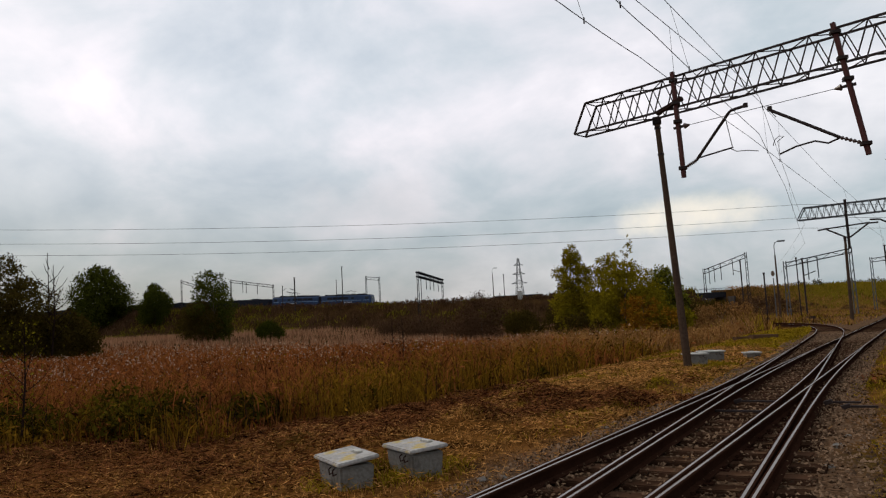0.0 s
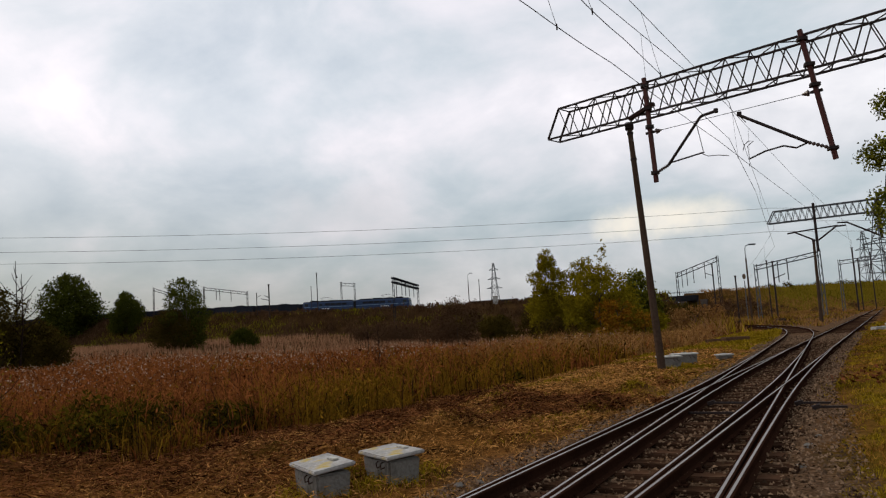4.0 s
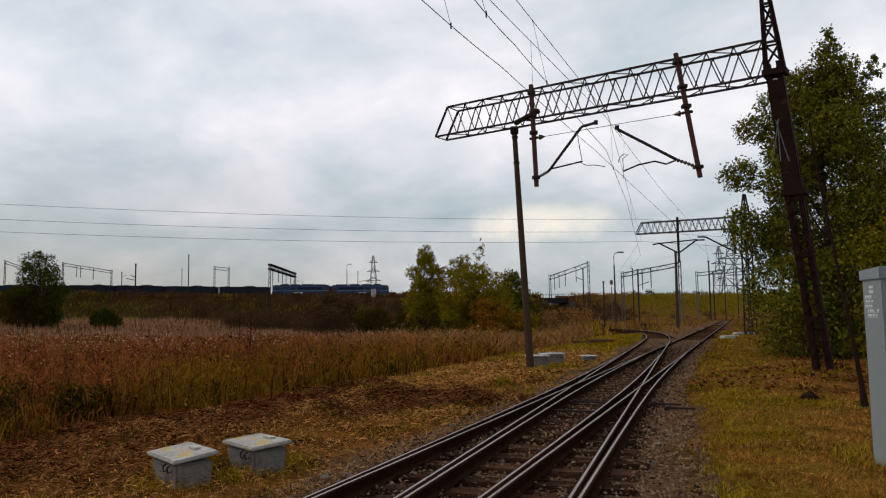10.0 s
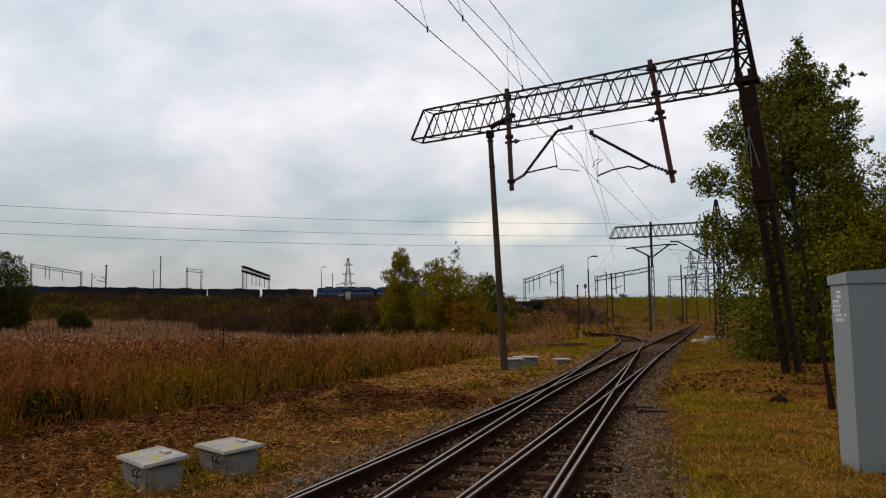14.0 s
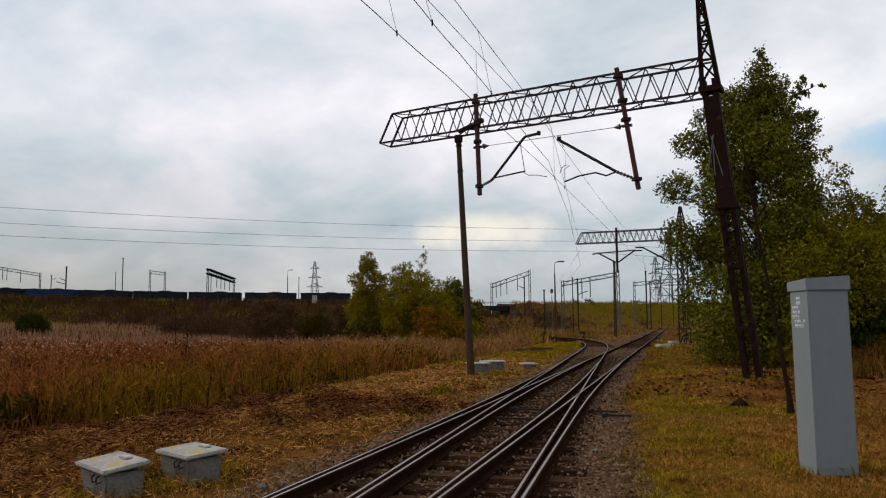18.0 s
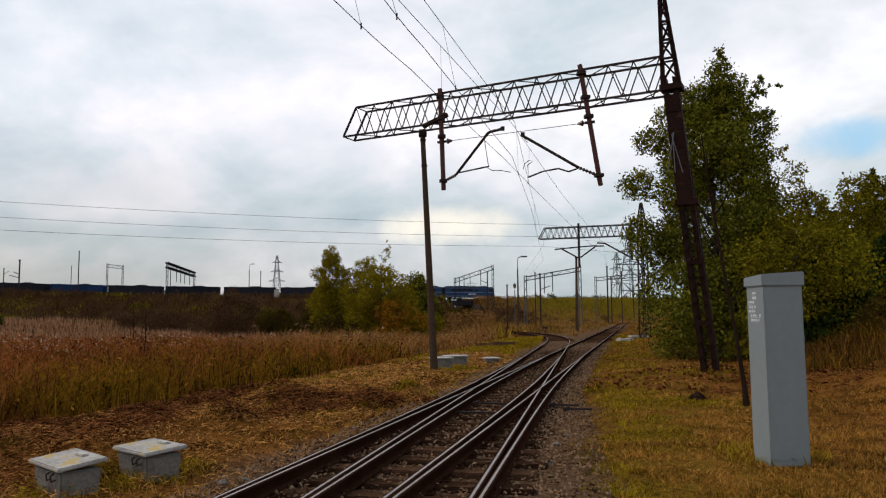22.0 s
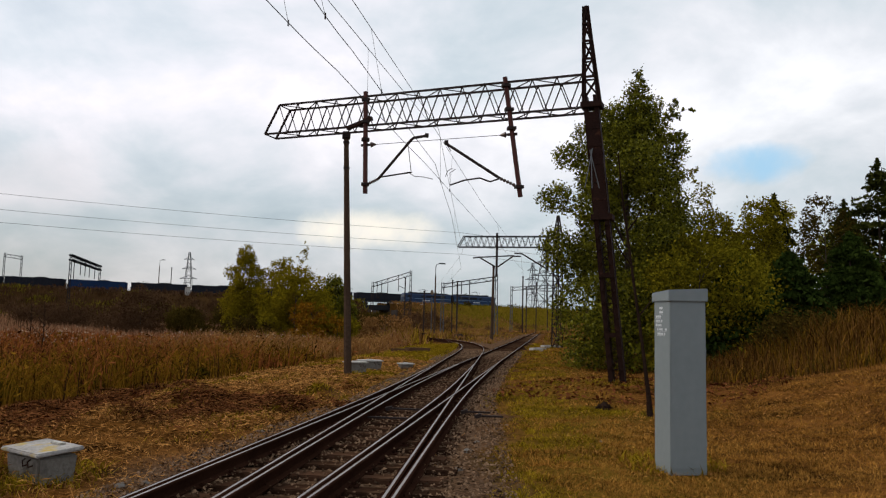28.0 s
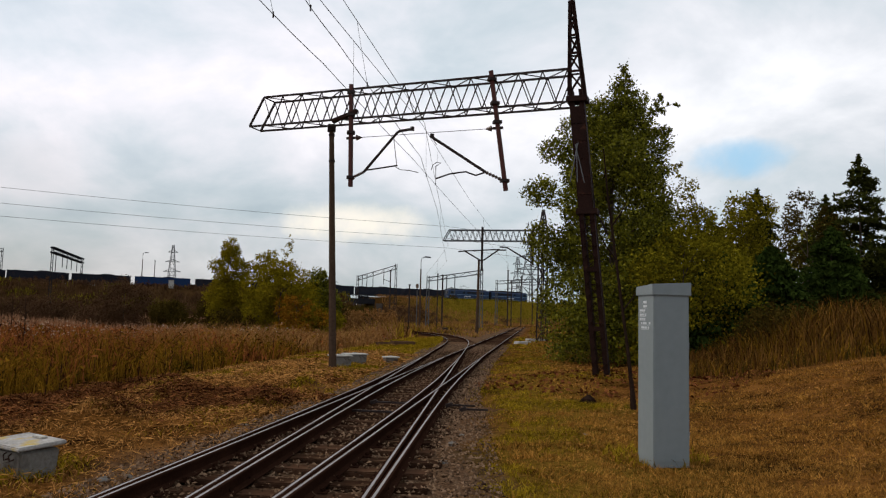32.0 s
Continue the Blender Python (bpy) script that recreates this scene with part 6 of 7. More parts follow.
# dark taller stalks standing out of the field
x, y = field(9000, 9.9, 60, 8, 1.5)
ok = vnoise(x, y, 1.3, 27) + rng.normal(0, 0.1, len(x)) > 0.5
x, y = x[ok], y[ok]
v, f, tip = blades(lay(x, y), 0.95, 0.007 + 0.0006 * y, rng, 0.2, 0.3, 0.6, 1.25)
stuff("dry_stalks", mesh_np("dry_stalks", v, f, M_STEEL_BARK), "dark dry stalks standing out of the reeds", "stalks")
x, y = field(42000, 60, 175, 40, 1.2)
d_, s_ = bank(x, y)
ok = d_ > 21
x, y = x[ok], y[ok]
v, f = short_blades(lay(x, y), 0.55 + 0.45 * vnoise(x, y, 4.0, 9), 0.06 + 0.0005 * y, rng, 0.4)
stuff("far_reeds", mesh_np("far_reeds", v, f, M_REEDF), "pale pinkish dry reeds in the far field", "reeds")

# dark green weedy clumps in the front of the reeds, and a few yellow leaves on the bare sapling
CLUMP_X, CLUMP_Y = -9.6, 12.9
k = 30
cx = -13.0 + 10.2 * rng.uniform(0, 1, k) ** 1.6
cy = np.interp(cx, EDGE_X, EDGE_Y) + np.where(cx > -8, 2.0, 0.2) + rng.uniform(0.1, 2.6, k)
cz = ground_z(cx, cy)
cr = rng.uniform(0.2, 0.5, k)
cx[:11], cy[:11], cr[:11] = CLUMP_X + rng.normal(0, 0.65, 11), CLUMP_Y + rng.normal(0, 0.5, 11), rng.uniform(0.4, 0.62, 11)
p = blob_points(np.stack([cx, cy, cz + cr * 0.6, cr * 1.3, cr * 1.1, cr * 0.85], 1), 20000, rng, 0.2)
v, f = leaf_quads(p, 0.055, rng, 0.2, 2.6)
stuff("green_weeds", mesh_np("green_weeds", v, f, M_WGREEN), "dark green weeds along the front of the reeds", "weeds")
p = np.array(SAP_A) * np.array([1, 1, 0]) + np.stack([rng.normal(0, 0.3, 260), rng.normal(0, 0.3, 260), rng.uniform(0.6, 2.2, 260)], 1)
v, f = leaf_quads(p, 0.035, rng, 0.3, 1.6)
stuff("sapling_leaves", mesh_np("sapling_leaves", v, f, M_LEAFYG), "few yellow leaves on a bare sapling", "leaves")

# mown straw between the reeds and the tracks, and on the right verge
def verge(n, y1, power=1.7):
    y = 1.5 + (y1 - 1.5) * rng.uniform(0, 1, n) ** power
    lo = np.where(y < 12.2, -14 - 0.6 * y, np.interp(y, EDGE_Y[2:], EDGE_X[2:]) - 0.6)
    hi = np.minimum(straight_mid(y), branch_mid(y)) - 1.25
    return lo + (hi - lo) * rng.uniform(0, 1, n), y


def thatch(x, y, long, wide, rng, lift=0.07):
    """Cut stalks lying criss-cross, each a strip pointed at both ends."""
    n = len(x)
    c = lay(x, y)
    c[:, 2] += 0.03 + lift * rng.uniform(0, 1, n) ** 1.5
    a = rng.uniform(0, 6.283, n)
    sl = rng.normal(0.05, 0.28, n)
    d = np.stack([np.cos(a) * np.cos(sl), np.sin(a) * np.cos(sl), np.sin(sl)], 1) * (np.asarray(long) * rng.uniform(0.5, 1.4, n) / 2)[:, None]
    w = np.stack([-np.sin(a), np.cos(a), rng.normal(0, 0.5, n)], 1) * (np.asarray(wide) * rng.uniform(0.6, 1.3, n) / 2)[:, None]
    m = c + np.array([0, 0, 1]) * (rng.uniform(-0.15, 0.3, n) * np.asarray(long) * 0.4)[:, None]
    v = np.stack([c - d, m + w, c + d, m - w], 1).reshape(-1, 3)
    return v, np.arange(n * 4).reshape(n, 4)


x, y = verge(170000, 62, 2.3)
ok = (reed_side(x, y) < 0.5) & (vnoise(x, y, 0.32, 10) + rng.normal(0, 0.15, len(x)) > 0.32 + 0.25 * smooth(-3.5, -6.0, x))
x, y = x[ok], y[ok]
gr = 0.55 * vnoise(x, y, 1.9, 11) + 0.35 * vnoise(x, y, 0.5, 12) + 0.30 * smooth(12, 24, y) + 0.22 * smooth(-4.5, -1.5, x - branch_mid(y)) * smooth(9, 14, y) + rng.normal(0, 0.07, len(x)) > 0.64
for sel, m_, nm, lb in ((~gr, M_STRAW, "mown_grass", "mown straw-coloured grass beside the tracks"), (gr, M_GRASS, "green_grass", "short green grass beside the tracks")):
    xs_, ys_ = x[sel], y[sel]
    v, f = short_blades(lay(xs_, ys_), 0.035 + 0.09 * vnoise(xs_, ys_, 0.45, 13) ** 2 + 0.0012 * ys_, 0.0035 + 0.0009 * ys_, rng, 1.8)
    stuff(nm, mesh_np(nm, v, f, m_), lb, "grass")
x, y = verge(155000, 34, 1.6)
ok = (reed_side(x, y) < 0.2) & (vnoise(x, y, 0.6, 14) * 0.7 + vnoise(x, y, 2.4, 15) * 0.5 + rng.normal(0, 0.1, len(x)) > 0.5 + 0.10 * smooth(-3.5, -6.0, x))
x, y = x[ok], y[ok]
v, f = thatch(x, y, 0.085 + 0.003 * y, 0.004 + 0.0007 * y, rng, 0.05 + 0.12 * vnoise(x, y, 1.1, 16))
stuff("cut_straw", mesh_np("cut_straw", v, f, M_STRAW), "loose tangled cut straw lying between reeds and track", "straw")
# hay grows denser to the left, its darkened colour standing for lens falloff
x, y = verge(175000, 21, 1.25)
ok = (reed_side(x, y) < 0.3) & (vnoise(x, y, 0.7, 41) * 0.45 + vnoise(x, y, 2.2, 42) * 0.6 + rng.normal(0, 0.06, len(x)) > 0.62 + 0.2 * smooth(14, 21, y) - 0.34 * smooth(-3.0, -6.0, x))
x, y = x[ok], y[ok]
v, f = thatch(x, y, 0.15 + 0.003 * y, 0.005 + 0.0008 * y, rng, 0.06 + 0.16 * vnoise(x, y, 0.8, 52))
stuff("hay", mesh_np("hay", v, f, M_HAY), "heaps of rotting hay, darkened for the dim left corner", "hay")
n = 215000
y = 1.0 + 68 * rng.uniform(0, 1, n // 11) ** 2.2
x0 = np.maximum(straight_mid(y), branch_mid(np.minimum(y, 60))) + np.interp(y, (8, 18, 28), (1.6, 1.2, 0.95)) + 0.6 * vnoise(y, y * 0, 1.3, 17)
x = x0 + rng.uniform(0, 1, n // 11) ** 1.2 * (6 + 0.9 * y)
x, y, x0 = (np.repeat(v_, 11) for v_ in (x, y, x0))
x, y = x + rng.normal(0, 1, len(x)) * (0.02 + 0.0015 * y), y + rng.normal(0, 1, len(x)) * (0.025 + 0.003 * y)
ok = vnoise(x, y, 0.28, 18) + rng.normal(0, 0.1, len(x)) > 0.2
x, y, x0 = x[ok], y[ok], x0[ok]
gr = 0.5 * vnoise(x, y, 1.6, 19) + 0.3 * vnoise(x, y, 0.45, 20) + 0.42 * (1 - smooth(0.3, 3.2, x - x0)) + rng.normal(0, 0.07, len(x)) > 0.71
for sel, m_, nm, lb in ((~gr, M_TURF, "verge_grass", "orange-brown short grass on the verge"), (gr, M_GRASS, "verge_green_grass", "short yellow-green grass along the track")):
    xs_, ys_ = x[sel], y[sel]
    v, f = short_blades(lay(xs_, ys_), 0.035 + 0.06 * vnoise(xs_, ys_, 0.3, 21) ** 2 + 0.0012 * ys_, 0.0045 + 0.0009 * ys_, rng, 1.6)
    stuff(nm, mesh_np(nm, v, f, m_), lb, "grass")
n = 60000
y = -2.0 + 32 * rng.uniform(0, 1, n) ** 1.6
x = np.maximum(straight_mid(y), branch_mid(np.minimum(y, 60))) + 2.6 + rng.uniform(0, 1, n) * (5 + 0.8 * y)
ok = vnoise(x, y, 0.5, 22) * 0.7 + vnoise(x, y, 1.8, 23) * 0.5 + rng.normal(0, 0.1, n) > 0.62
x, y = x[ok], y[ok]
v, f = thatch(x, y, 0.035 + 0.003 * y, 0.003 + 0.0006 * y, rng, 0.03)
stuff("cut_straw", mesh_np("cut_straw", v, f, M_STRAW), "loose cut straw lying on the verge", "straw")
n = 21000
y = 3.5 + 13 * rng.uniform(0, 1, n) ** 1.5
x0 = np.maximum(straight_mid(y), branch_mid(y)) + 1.7 + 0.6 * vnoise(y, y * 0, 1.3, 17)
x = x0 + rng.uniform(0, 1, n) * (2.5 + 0.75 * y)
ok = vnoise(x, y, 0.22, 53) * 0.6 + vnoise(x, y, 0.9, 54) * 0.4 + rng.normal(0, 0.08, n) > 0.40
gr = 0.5 * vnoise(x, y, 1.6, 19) + 0.3 * vnoise(x, y, 0.45, 20) + 0.42 * (1 - smooth(0.3, 3.2, x - x0)) + rng.normal(0, 0.05, n) > 0.69
for sel, m_, nm, lb in ((ok & ~gr, M_TURF, "turf", "tufted golden-brown turf round the cabinet"), (ok & gr, M_GRASS, "green_turf", "tufted yellow-green turf along the track")):
    xs_, ys_ = np.repeat(x[sel], 10), np.repeat(y[sel], 10)
    xs_, ys_ = xs_ + rng.normal(0, 0.028, len(xs_)), ys_ + rng.normal(0, 0.04, len(ys_))
    v, f = short_blades(lay(xs_, ys_), 0.05 + 0.03 * vnoise(xs_, ys_, 0.25, 55), 0.006 + 0.0006 * ys_, rng, 2.0)
    stuff(nm, mesh_np(nm, v, f, m_), lb, "grass")
# tall weeds before the wood
n = 50000
y = 7 + 38 * rng.uniform(0, 1, n) ** 1.2
edge = np.interp(y, (7, 12, 16.4, 17.7, 19, 24, 30, 45), (15.0, 14.6, 13.9, 12.2, 10.3, 12.0, 15.5, 22)) + 1.2 * (vnoise(y, y * 0, 2.0, 28) - 0.5)
x = edge + rng.uniform(0, 1, n) ** 1.4 * 16
ok = vnoise(x, y, 0.7, 29) * 0.6 + vnoise(x, y, 2.4, 30) * 0.4 + rng.normal(0, 0.1, n) > 0.36
x, y, edge = x[ok], y[ok], edge[ok]
high = 0.22 + 0.35 * vnoise(x, y, 1.5, 31) + 0.75 * smooth(1, 6, x - edge)
hue = vnoise(x, y, 2.0, 32) + rng.normal(0, 0.15, len(x))
for lo, hi, m_, lb in ((-9, 0.52, M_WEED, "tall orange-brown weeds before the wood"), (0.52, 0.68, M_REEDG, "tall ochre weeds before the wood"), (0.68, 9, M_LEAFD, "tall dull brown weeds before the wood")):
    sel = (hue >= lo) & (hue < hi)
    v, f, tip = blades(lay(x[sel], y[sel]), high[sel], 0.008 + 0.0009 * y[sel], rng, 0.6, 0.5, 0.4, 1.3)
    stuff("tall_weeds", mesh_np("tall_weeds", v, f, m_), lb, "weeds")
# fallen leaves round the mast
n = 1100
a, r = rng.uniform(0, 6.283, n), 3.2 * np.sqrt(rng.uniform(0, 1, n))
x, y = 8.0 + r * np.cos(a) * 1.2, 18.6 + r * np.sin(a)
p = lay(x, y)
p[:, 2] += 0.09
v, f = leaf_quads(p, 0.09, rng, 2.5, 1.3)
stuff("fallen_leaves", mesh_np("fallen_leaves", v, f, M_LITTER), "red-brown fallen leaves round the mast", "leaves")

# tufts round the cable boxes and the cabinet
tx, ty = [], []
for cx, cy, r in ((-3.37, 8.05, 0.45), (-2.88, 8.64, 0.45), (1.05, 25.5, 0.6), (4.3, 9.0, 0.45), (0.82, 23.9, 0.4), (7.8, 19.4, 0.6)):
    a_ = rng.uniform(0, 6.283, 420)
    r_ = r * rng.uniform(0.75, 1.5, 420)
    tx.append(cx + r_ * np.cos(a_)), ty.append(cy + r_ * np.sin(a_))
tx, ty = np.concatenate(tx), np.concatenate(ty)
v, f, tip = blades(lay(tx, ty), 0.13, 0.012, rng, 1.2, 0.8)
stuff("grass_tufts", mesh_np("grass_tufts", v, f, M_GRASS), "grass tufts round the feet of boxes and posts", "grass")
# weeds growing between the sleepers
n = 5200
y = 2 + 36 * rng.uniform(0, 1, n) ** 1.4
x = 0.5 * (straight_mid(y) + branch_mid(y)) + rng.normal(0, 1.0, n)
ok = np.sin(x * 3.1) * np.sin(y * 2.3) + rng.normal(0, 0.3, n) > 0.35
v, f, tip = blades(lay(x[ok], y[ok]), 0.05, 0.008 + 0.0008 * y[ok], rng, 2.0, 0.8)
stuff("track_weeds", mesh_np("track_weeds", v, f, M_STRAW), "thin dry weeds between the sleepers", "weeds")
# pale downy flower heads below the willow
n = 300
x, y = -4.4 + rng.normal(0, 1.3, n), 62.5 + rng.normal(0, 2.6, n)
p = lay(x, y)
p[:, 2] += rng.uniform(0.3, 1.45, n)
v, f = leaf_quads(p, 0.13, rng, 0.2, 1.2)
stuff("downy_weeds", mesh_np("downy_weeds", v, f, M_PLUME), "pale downy seed heads below the willow", "weeds")

# dead leaning trunk and a stump between the mast and the cabinet
dead = thing("dead_tree", (6.25, 13.9, ground_at(6.25, 13.9)), "thin dark dead trunk leaning beside the rusty mast", "dead tree")
bm = bmesh.new()
tube(bm, ((0, 0, -0.15), (-0.03, 0.02, 0.35), (-0.10, 0.1, 1.2), (-0.26, 0.2, 2.6), (-0.44, 0.3, 4.2), (-0.52, 0.35, 5.2)), (0.075, 0.05, 0.032, 0.027, 0.02, 0.01), 8)
part("trunk", bm, M_STEEL_BARK, dead)
for z0, dx, dz in ((1.9, 0.35, 0.5), (2.9, -0.4, 0.6), (3.6, 0.3, 0.5)):
    bm = bmesh.new()
    tube(bm, ((-0.10 * z0, 0.07 * z0, z0), (-0.10 * z0 + dx * 0.6, 0.07 * z0, z0 + dz * 0.5), (-0.10 * z0 + dx, 0.07 * z0, z0 + dz)), (0.02, 0.013, 0.006), 5)
    part("branch", bm, M_STEEL_BARK, dead)
stump = thing("tree_stump", (5.66, 14.8, ground_at(5.66, 14.8)), "small dark broken stump in the grass", "stump")
bm = bmesh.new()
tube(bm, ((0, 0, -0.06), (0, 0, 0.07), (0.03, 0.01, 0.15)), (0.13, 0.10, 0.05), 9)
part("stump_body", bm, M_STEEL_BARK, stump)
for dx, dy in ((0.14, 0.02), (-0.12, 0.05)):
    bm = bmesh.new()
    tube(bm, ((0, 0, 0.05), (dx * 0.7, dy, 0.07), (dx * 1.3, dy * 1.5, 0.01)), (0.06, 0.045, 0.02), 6)
    part("root", bm, M_STEEL_BARK, stump)

# point rods and their blocks at the crossing
for (x0, y0), (x1, y1) in (((1.25, 14.5), (2.05, 14.2)), ((2.62, 14.05), (3.1, 13.9)), ((0.62, 13.2), (1.5, 12.95)), ((2.75, 13.4), (3.2, 13.3))):
    rod("point_rod", (x0, y0, 0.07), (x1, y1, 0.07), 0.035, M_STEEL, slip, "bar", "dark steel point rod")
    rod("rod_clamp", (x0 - 0.05, y0, 0.05), (x0 + 0.07, y0 - 0.03, 0.09), 0.07, M_STEEL, slip)

# pale stones lying about
PALE = ((1.65, 9.08, 0.06), (1.99, 10.34, 0.08), (-2.0, 8.31, 0.07), (-1.8, 8.45, 0.05), (2.3, 11.2, 0.04), (3.2, 13.0, 0.04), (-0.9, 12.2, 0.04), (4.06, 10.74, 0.03))
rs2 = random.Random(11)
for sx_, sy_, r in PALE:
    st = thing("stone", (sx_, sy_, ground_at(sx_, sy_)), "pale rough stone lying beside the track", "stone", "pale stones")
    bm = bmesh.new()
    bmesh.ops.create_icosphere(bm, subdivisions=2, radius=r)
    for v_ in bm.verts:
        v_.co *= rs2.uniform(0.78, 1.12)
        v_.co.z = v_.co.z * 0.55 + r * 0.15
    part("stone_body", bm, M_BOXB, st)

# growth on the embankment
n = 40000
s = rng.uniform(-260, 58, n)
off = rng.uniform(-24, -3.4, n)
sp_ = np.array([[*train_spot(v_)[0], train_spot(v_)[1]] for v_ in np.arange(-262, 300, 2.0)])
def bank_xy(s, off):
    i = (s + 262) / 2
    i0 = i.astype(int)
    q = sp_[i0] + (sp_[i0 + 1] - sp_[i0]) * (i - i0)[:, None]
    return q[:, 0] - np.sin(q[:, 2]) * off, q[:, 1] + np.cos(q[:, 2]) * off
x, y = bank_xy(s, off)
olive = vnoise(x, y, 9.0, 24) * 0.6 + vnoise(x, y, 2.5, 25) * 0.4 + rng.normal(0, 0.06, n) > 0.52
# part of the olive growth takes a brighter colour, as if sunlit
lit = olive & (vnoise(x, y, 22.0, 33) + rng.normal(0, 0.1, n) > 0.36)
for sel, m_, lb in ((lit, M_BANKG, "yellow-green grass patch in a sunlit tone on the brown embankment"), (olive & ~lit, M_LEAFD, "rough dull olive growth on the embankment"), (~olive, M_LEAFB, "rough brown growth on the embankment")):
    v, f = short_blades(lay(x[sel], y[sel]), 0.38 + 0.75 * vnoise(x[sel], y[sel], 3.0, 26), 0.18, rng, 1.0)
    stuff("bank_grass", mesh_np("bank_grass", v, f, m_), lb, "grass")
k = 560
s, off = rng.uniform(-250, 52, k), np.where(rng.uniform(0, 1, k) < 0.35, rng.uniform(-22, -8, k), rng.uniform(-5.0, -3.3, k))
x, y = bank_xy(s, off)
z = ground_z(x, y)
size = rng.uniform(0.5, 1.5, k) * np.where(off > -8, 0.55, 1.2)
s2 = np.arange(-255, 54, 0.8)
x2, y2 = bank_xy(s2, rng.uniform(-4.1, -3.5, len(s2)))
sz2 = rng.uniform(0.9, 1.4, len(s2))
pts = blob_points(np.stack([x2, y2, ground_z(x2, y2) + sz2 * 0.55, sz2 * 1.2, sz2, sz2 * 0.75], 1), 44000, rng, 0.1)
v, f = leaf_quads(pts, 0.30, rng, 0.0)
stuff("bank_brush", mesh_np("bank_brush", v, f, M_LEAFB), "low brown brush along the crest of the embankment", "brush")
pts = blob_points(np.stack([x, y, z + size * 0.6, size * 1.5, size * 1.5, size * 0.8], 1), 36000, rng, 0.3)
v, f = leaf_quads(pts, 0.2, rng, 1.3)
stuff("bank_brush", mesh_np("bank_brush", v, f, M_LEAFB), "brown leafless brush on the embankment", "brush")
n = 46000
s, off = rng.uniform(64, 290, n), rng.uniform(-26, -3.2, n)
x, y = bank_xy(s, off)
dry = smooth(-11, -19, off) + 0.9 * (1 - smooth(66, 105, s)) + 0.6 * (vnoise(x, y, 8.0, 34) - 0.5) + rng.normal(0, 0.15, n) > 0.55
for sel, m_, lb in ((~dry, M_BANKG, "yellow-green grass on the embankment"), (dry, M_DRY, "brown dry growth along the embankment's foot")):
    v, f = short_blades(lay(x[sel], y[sel]), 0.28 + 0.45 * vnoise(x[sel], y[sel], 3.0, 35), 0.13, rng, 1.0)
    stuff("bank_grass", mesh_np("bank_grass", v, f, m_), lb, "grass")
n = 44000
y = 62 + 118 * rng.uniform(0, 1, n)
x = -6 + rng.uniform(0, 1, n) * (30 + 0.55 * y)
ok = (np.abs(x - straight_mid(y)) > 2.2) & (np.abs(x - np.interp(y, mids[:, 1], mids[:, 0])) > 2.4) & (bank(x, y)[0] > 22)
x, y = x[ok], y[ok]
wild = (x < np.interp(y, mids[:, 1], mids[:, 0]) - 3)
hue = vnoise(x, y, 5.0, 36) + rng.normal(0, 0.15, len(x))
high = 0.12 + 0.3 * vnoise(x, y, 3.0, 37) + 1.0 * wild * smooth(0.2, 0.8, vnoise(x, y, 4.0, 38)) + 0.3 * (np.abs(x - straight_mid(y)) > 9)
for lo, hi, m_, lb in ((-9, 0.42, M_WEED, "orange-brown dry grass between the far tracks"), (0.42, 0.6, M_GRASS, "short green grass between the far tracks"), (0.6, 9, M_DRY, "brown dry growth between the far tracks")):
    sel = (hue >= lo) & (hue < hi)
    v, f = short_blades(lay(x[sel], y[sel]), high[sel], 0.10, rng, 1.0)
    stuff("far_grass", mesh_np("far_grass", v, f, m_), lb, "grass")

k = 150
s = rng.uniform(70, 280, k)
off = np.where(rng.uniform(0, 1, k) < 0.35, rng.uniform(-6.0, -4.2, k), rng.uniform(-25, -17, k))
x, y = bank_xy(s, off)
size = rng.uniform(0.4, 1.1, k)
for sel, m_, lb in ((off > -8, M_LEAFD, "low dark scrub along the crest of the green embankment"), (off < -8, M_LEAFB, "brown scrub along the foot of the green embankment")):
    pts = blob_points(np.stack([x[sel], y[sel], ground_z(x[sel], y[sel]) + size[sel] * 0.4, size[sel] * 1.6, size[sel] * 1.6, size[sel] * 0.7], 1), 9000, rng, 0.2)
    v, f = leaf_quads(pts, 0.17, rng, 0.8)
    stuff("bank_scrub", mesh_np("bank_scrub", v, f, m_), lb, "scrub")

# ---- ballast stones ----
n = 52000
y = -2.0 + 50 * rng.uniform(0, 1, n) ** 1.4
a = np.minimum(straight_mid(y), branch_mid(y)) - 1.65
b = np.maximum(straight_mid(y), branch_mid(y)) + np.interp(y, (8, 18, 28), (2.0, 1.6, 1.35))
x = a + (b - a) * rng.uniform(0, 1, n)
sz = rng.uniform(0.008, 0.022, n) * (1 + 0.012 * y)
o = np.array([[1, 0, 0], [-1, 0, 0], [0, 1, 0], [0, -1, 0], [0, 0, 1]], float)
c = np.stack([x, y, np.where((rng.uniform(0, 1, n) < 0.25) | (np.abs(x - 0.5 * (a + b) - 0.15) > 0.5 * (b - a) - 1.0), 0.016, ground_z(x, y) + 0.02) + 0.1 * sz], 1)
v = c[:, None, :] + o[None] * sz[:, None, None] * rng.uniform(0.6, 1.4, (n, 5, 1)) + rng.normal(0, 0.25, (n, 5, 3)) * sz[:, None, None]
tri = np.array([[0, 2, 4], [2, 1, 4], [1, 3, 4], [3, 0, 4]])
f = (np.arange(n)[:, None, None] * 5 + tri[None]).reshape(-1, 3)
stuff("ballast", mesh_np("ballast", v.reshape(-1, 3), f, M_STONE), "grey-brown ballast stones between the sleepers", "ballast")

# ---- sleepers ----
bm = bmesh.new()
block(bm, (-0.5, -0.125, -0.16), (0.5, 0.125, 0.0), 0.012)
sleeper_me = bpy.data.meshes.new("sleeper")
bm.to_mesh(sleeper_me)
bm.free()
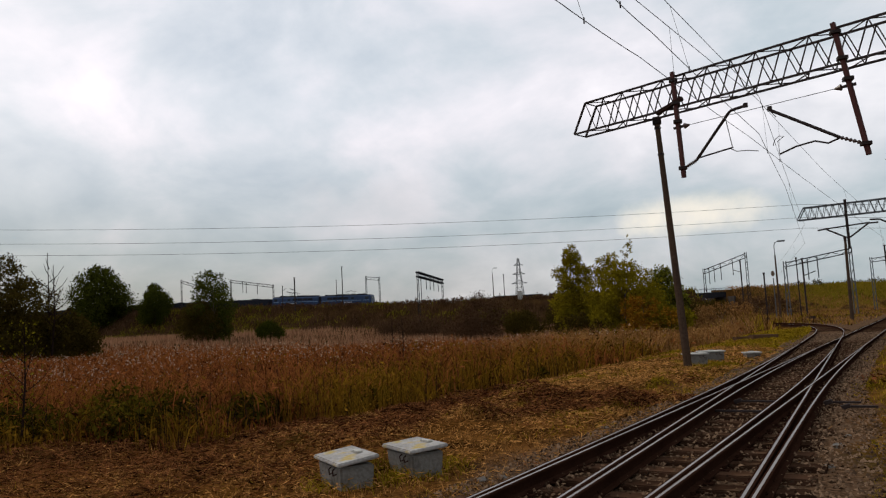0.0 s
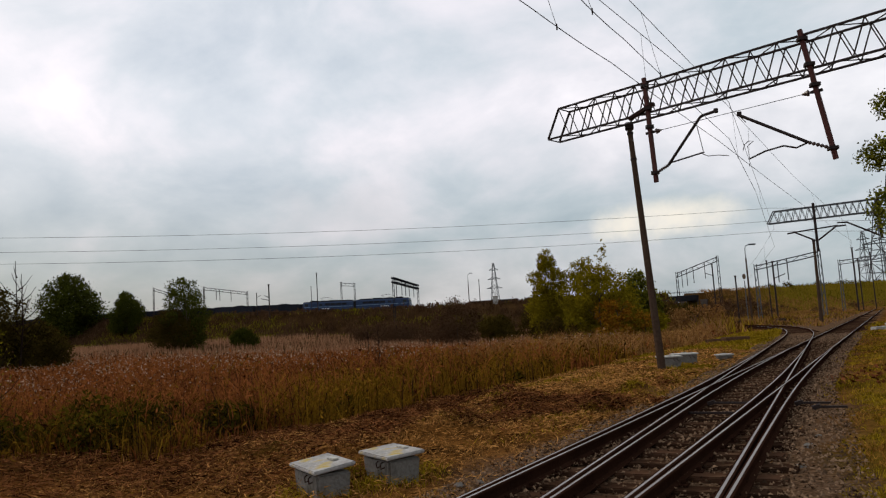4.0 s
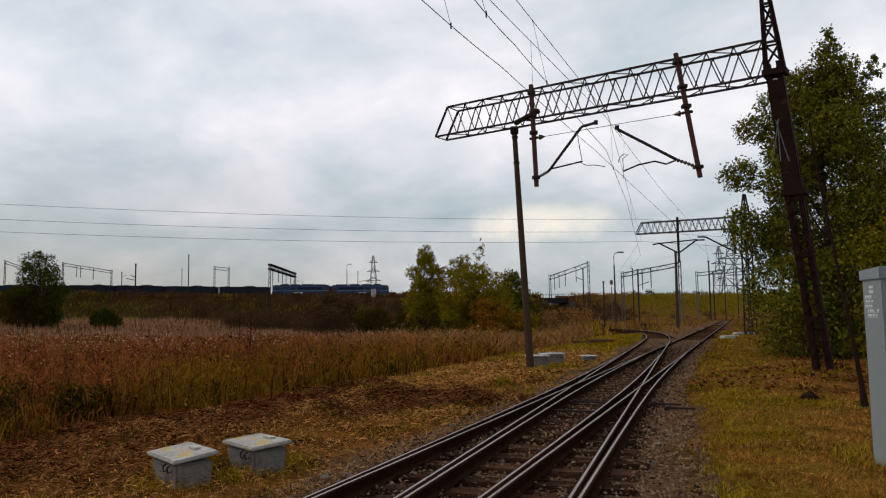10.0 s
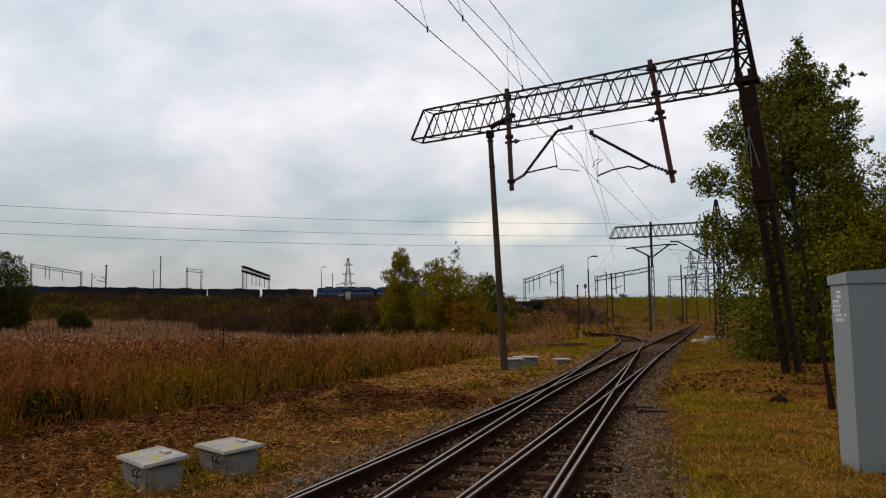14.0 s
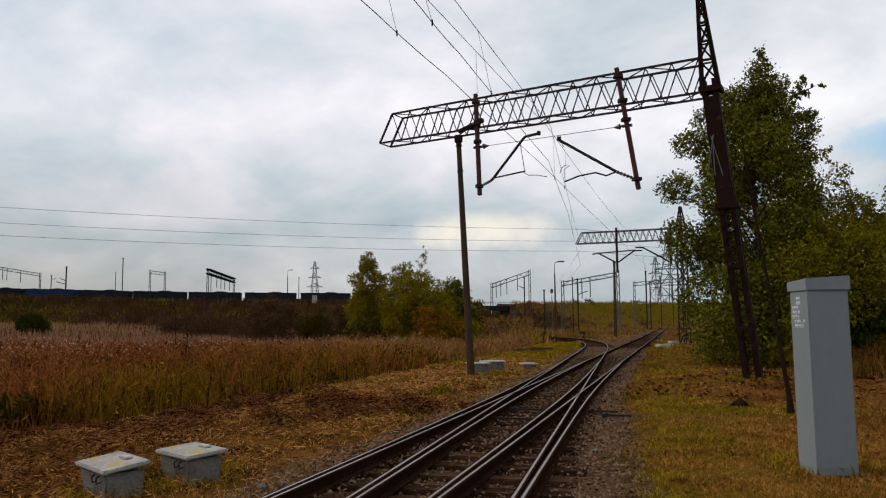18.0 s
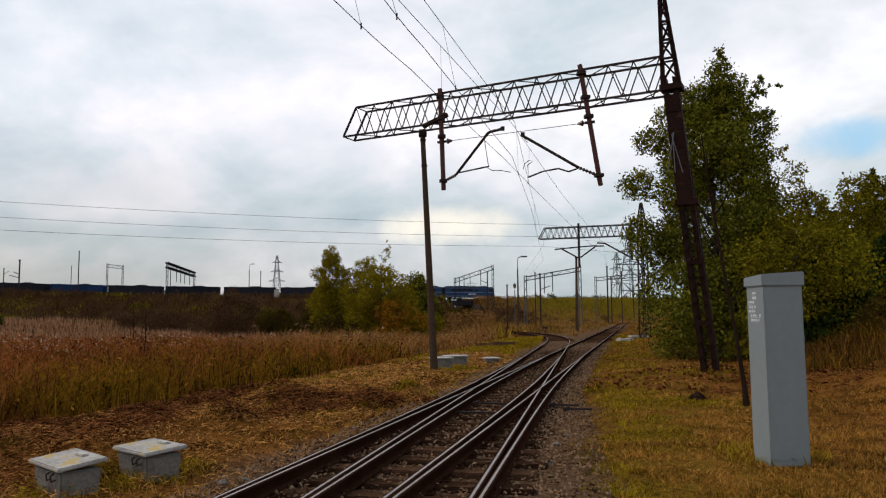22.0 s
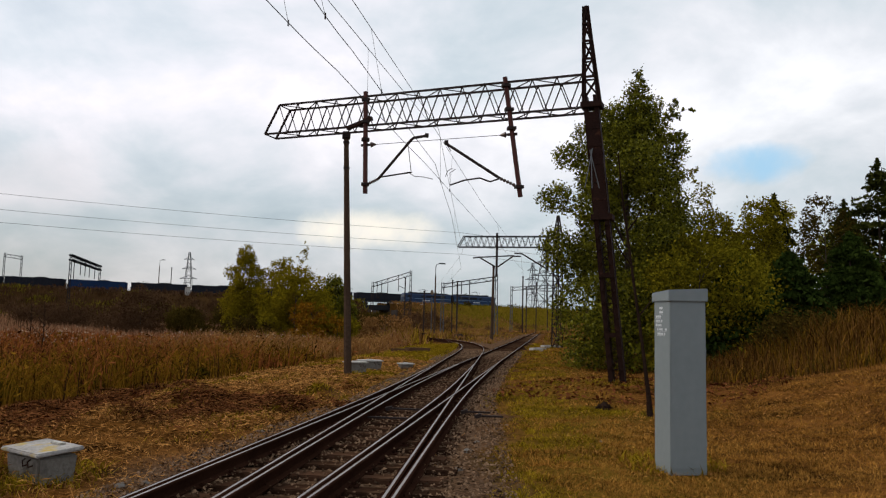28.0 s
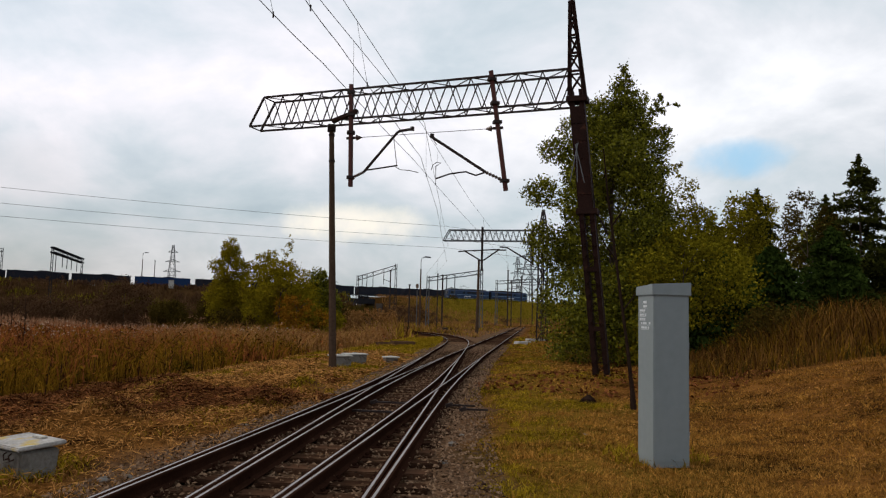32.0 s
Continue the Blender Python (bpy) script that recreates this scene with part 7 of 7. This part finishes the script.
sleeper_me.materials.append(M_SLEEPER)
rs = random.Random(3)


def sleeper(x, y, heading, length, parent):
    ob = new("sleeper", sleeper_me)
    m = pose(x + rs.uniform(-0.05, 0.05), y, 0.012 + rs.uniform(-0.006, 0.002), 0, 0, math.degrees(heading) - 90 + rs.uniform(-0.8, 0.8)) @ Matrix.Diagonal((length * rs.uniform(0.97, 1.03), rs.uniform(0.9, 1.08), 1, 1))
    hang(ob, parent, m)


h_mid = math.atan2(1, 0.2665)
# iron chairs that hold the rails on the sleepers
bm = bmesh.new()
block(bm, (-0.15, -0.07, 0.0), (0.15, 0.07, 0.016), 0.005)
for sx in (-0.095, 0.095):
    block(bm, (sx - 0.022, -0.028, 0.014), (sx + 0.022, 0.028, 0.052), 0.008)
chair_me = bpy.data.meshes.new("rail_chair")
bm.to_mesh(chair_me)
bm.free()
chair_me.materials.append(M_RAIL_SIDE)


def rail_chairs(y):
    for x in (straight_right(y), straight_right(y) - 1.5, float(branch_right(y)), float(branch_right(y)) - 1.473):
        hang(new("rail_chair", chair_me), slip, pose(x, y, 0.011, 0, 0, math.degrees(h_mid) - 90))


y = -7.0
while y < 38:
    lo, hi = min(straight_mid(y), branch_mid(y)), max(straight_mid(y), branch_mid(y))
    sleeper(float(lo + hi) / 2 + rs.uniform(-0.1, 0.1), y, h_mid, float(hi - lo) * 0.97 + 2.3 + rs.uniform(-0.15, 0.15), slip)
    if 3 < y < 33:
        rail_chairs(y)
    y += rs.uniform(0.55, 0.67)
y = 38.5
while y < 120:
    sleeper(float(straight_mid(y)), y, math.atan2(1, 0.303), 2.5, track_1)
    y += 0.62 if y < 80 else 1.24
for i in range(3, len(mids) - 1):
    for u in (0.0, 0.34, 0.67):
        q = mids[i] + (mids[i + 1] - mids[i]) * u
        if math.hypot(q[0] - straight_mid(q[1]), 0) > 2.7:
            sleeper(q[0], q[1], q[2], 2.5, track_2)


# ---- what moves: the train rolls to the right along the embankment ----
def motions():
    times = [0, 4, 8, 12, 16, 20, 24, 28, 32]

    def front(t):
        u = (t - 16) / 16
        return 46.4 + 74.0 * u + 1.5 * u * u - 0.6 * u ** 3

    def run(ob, back, flip=False):
        rows = []
        for t in times:
            s = front(t) - back
            (x, y), h = train_spot(s)
            z = float(rail_level(s))
            slope = math.degrees(math.atan((float(rail_level(s + 7)) - float(rail_level(s - 7))) / 14))
            m = pose(x, y, z, 0, 0, math.degrees(h)) @ pose(0, 0, 0, 0, -slope, 0)
            rows.append((t, m @ pose(0, 0, 0, 0, 0, 180) if flip else m))
        walk(ob, rows)

    run(loco_a, 7.9)
    run(loco_b, 23.6, True)
    for i, w in enumerate(WAGONS):
        run(w, 31.4 + 7.1 + 14.1 * i)


motions()
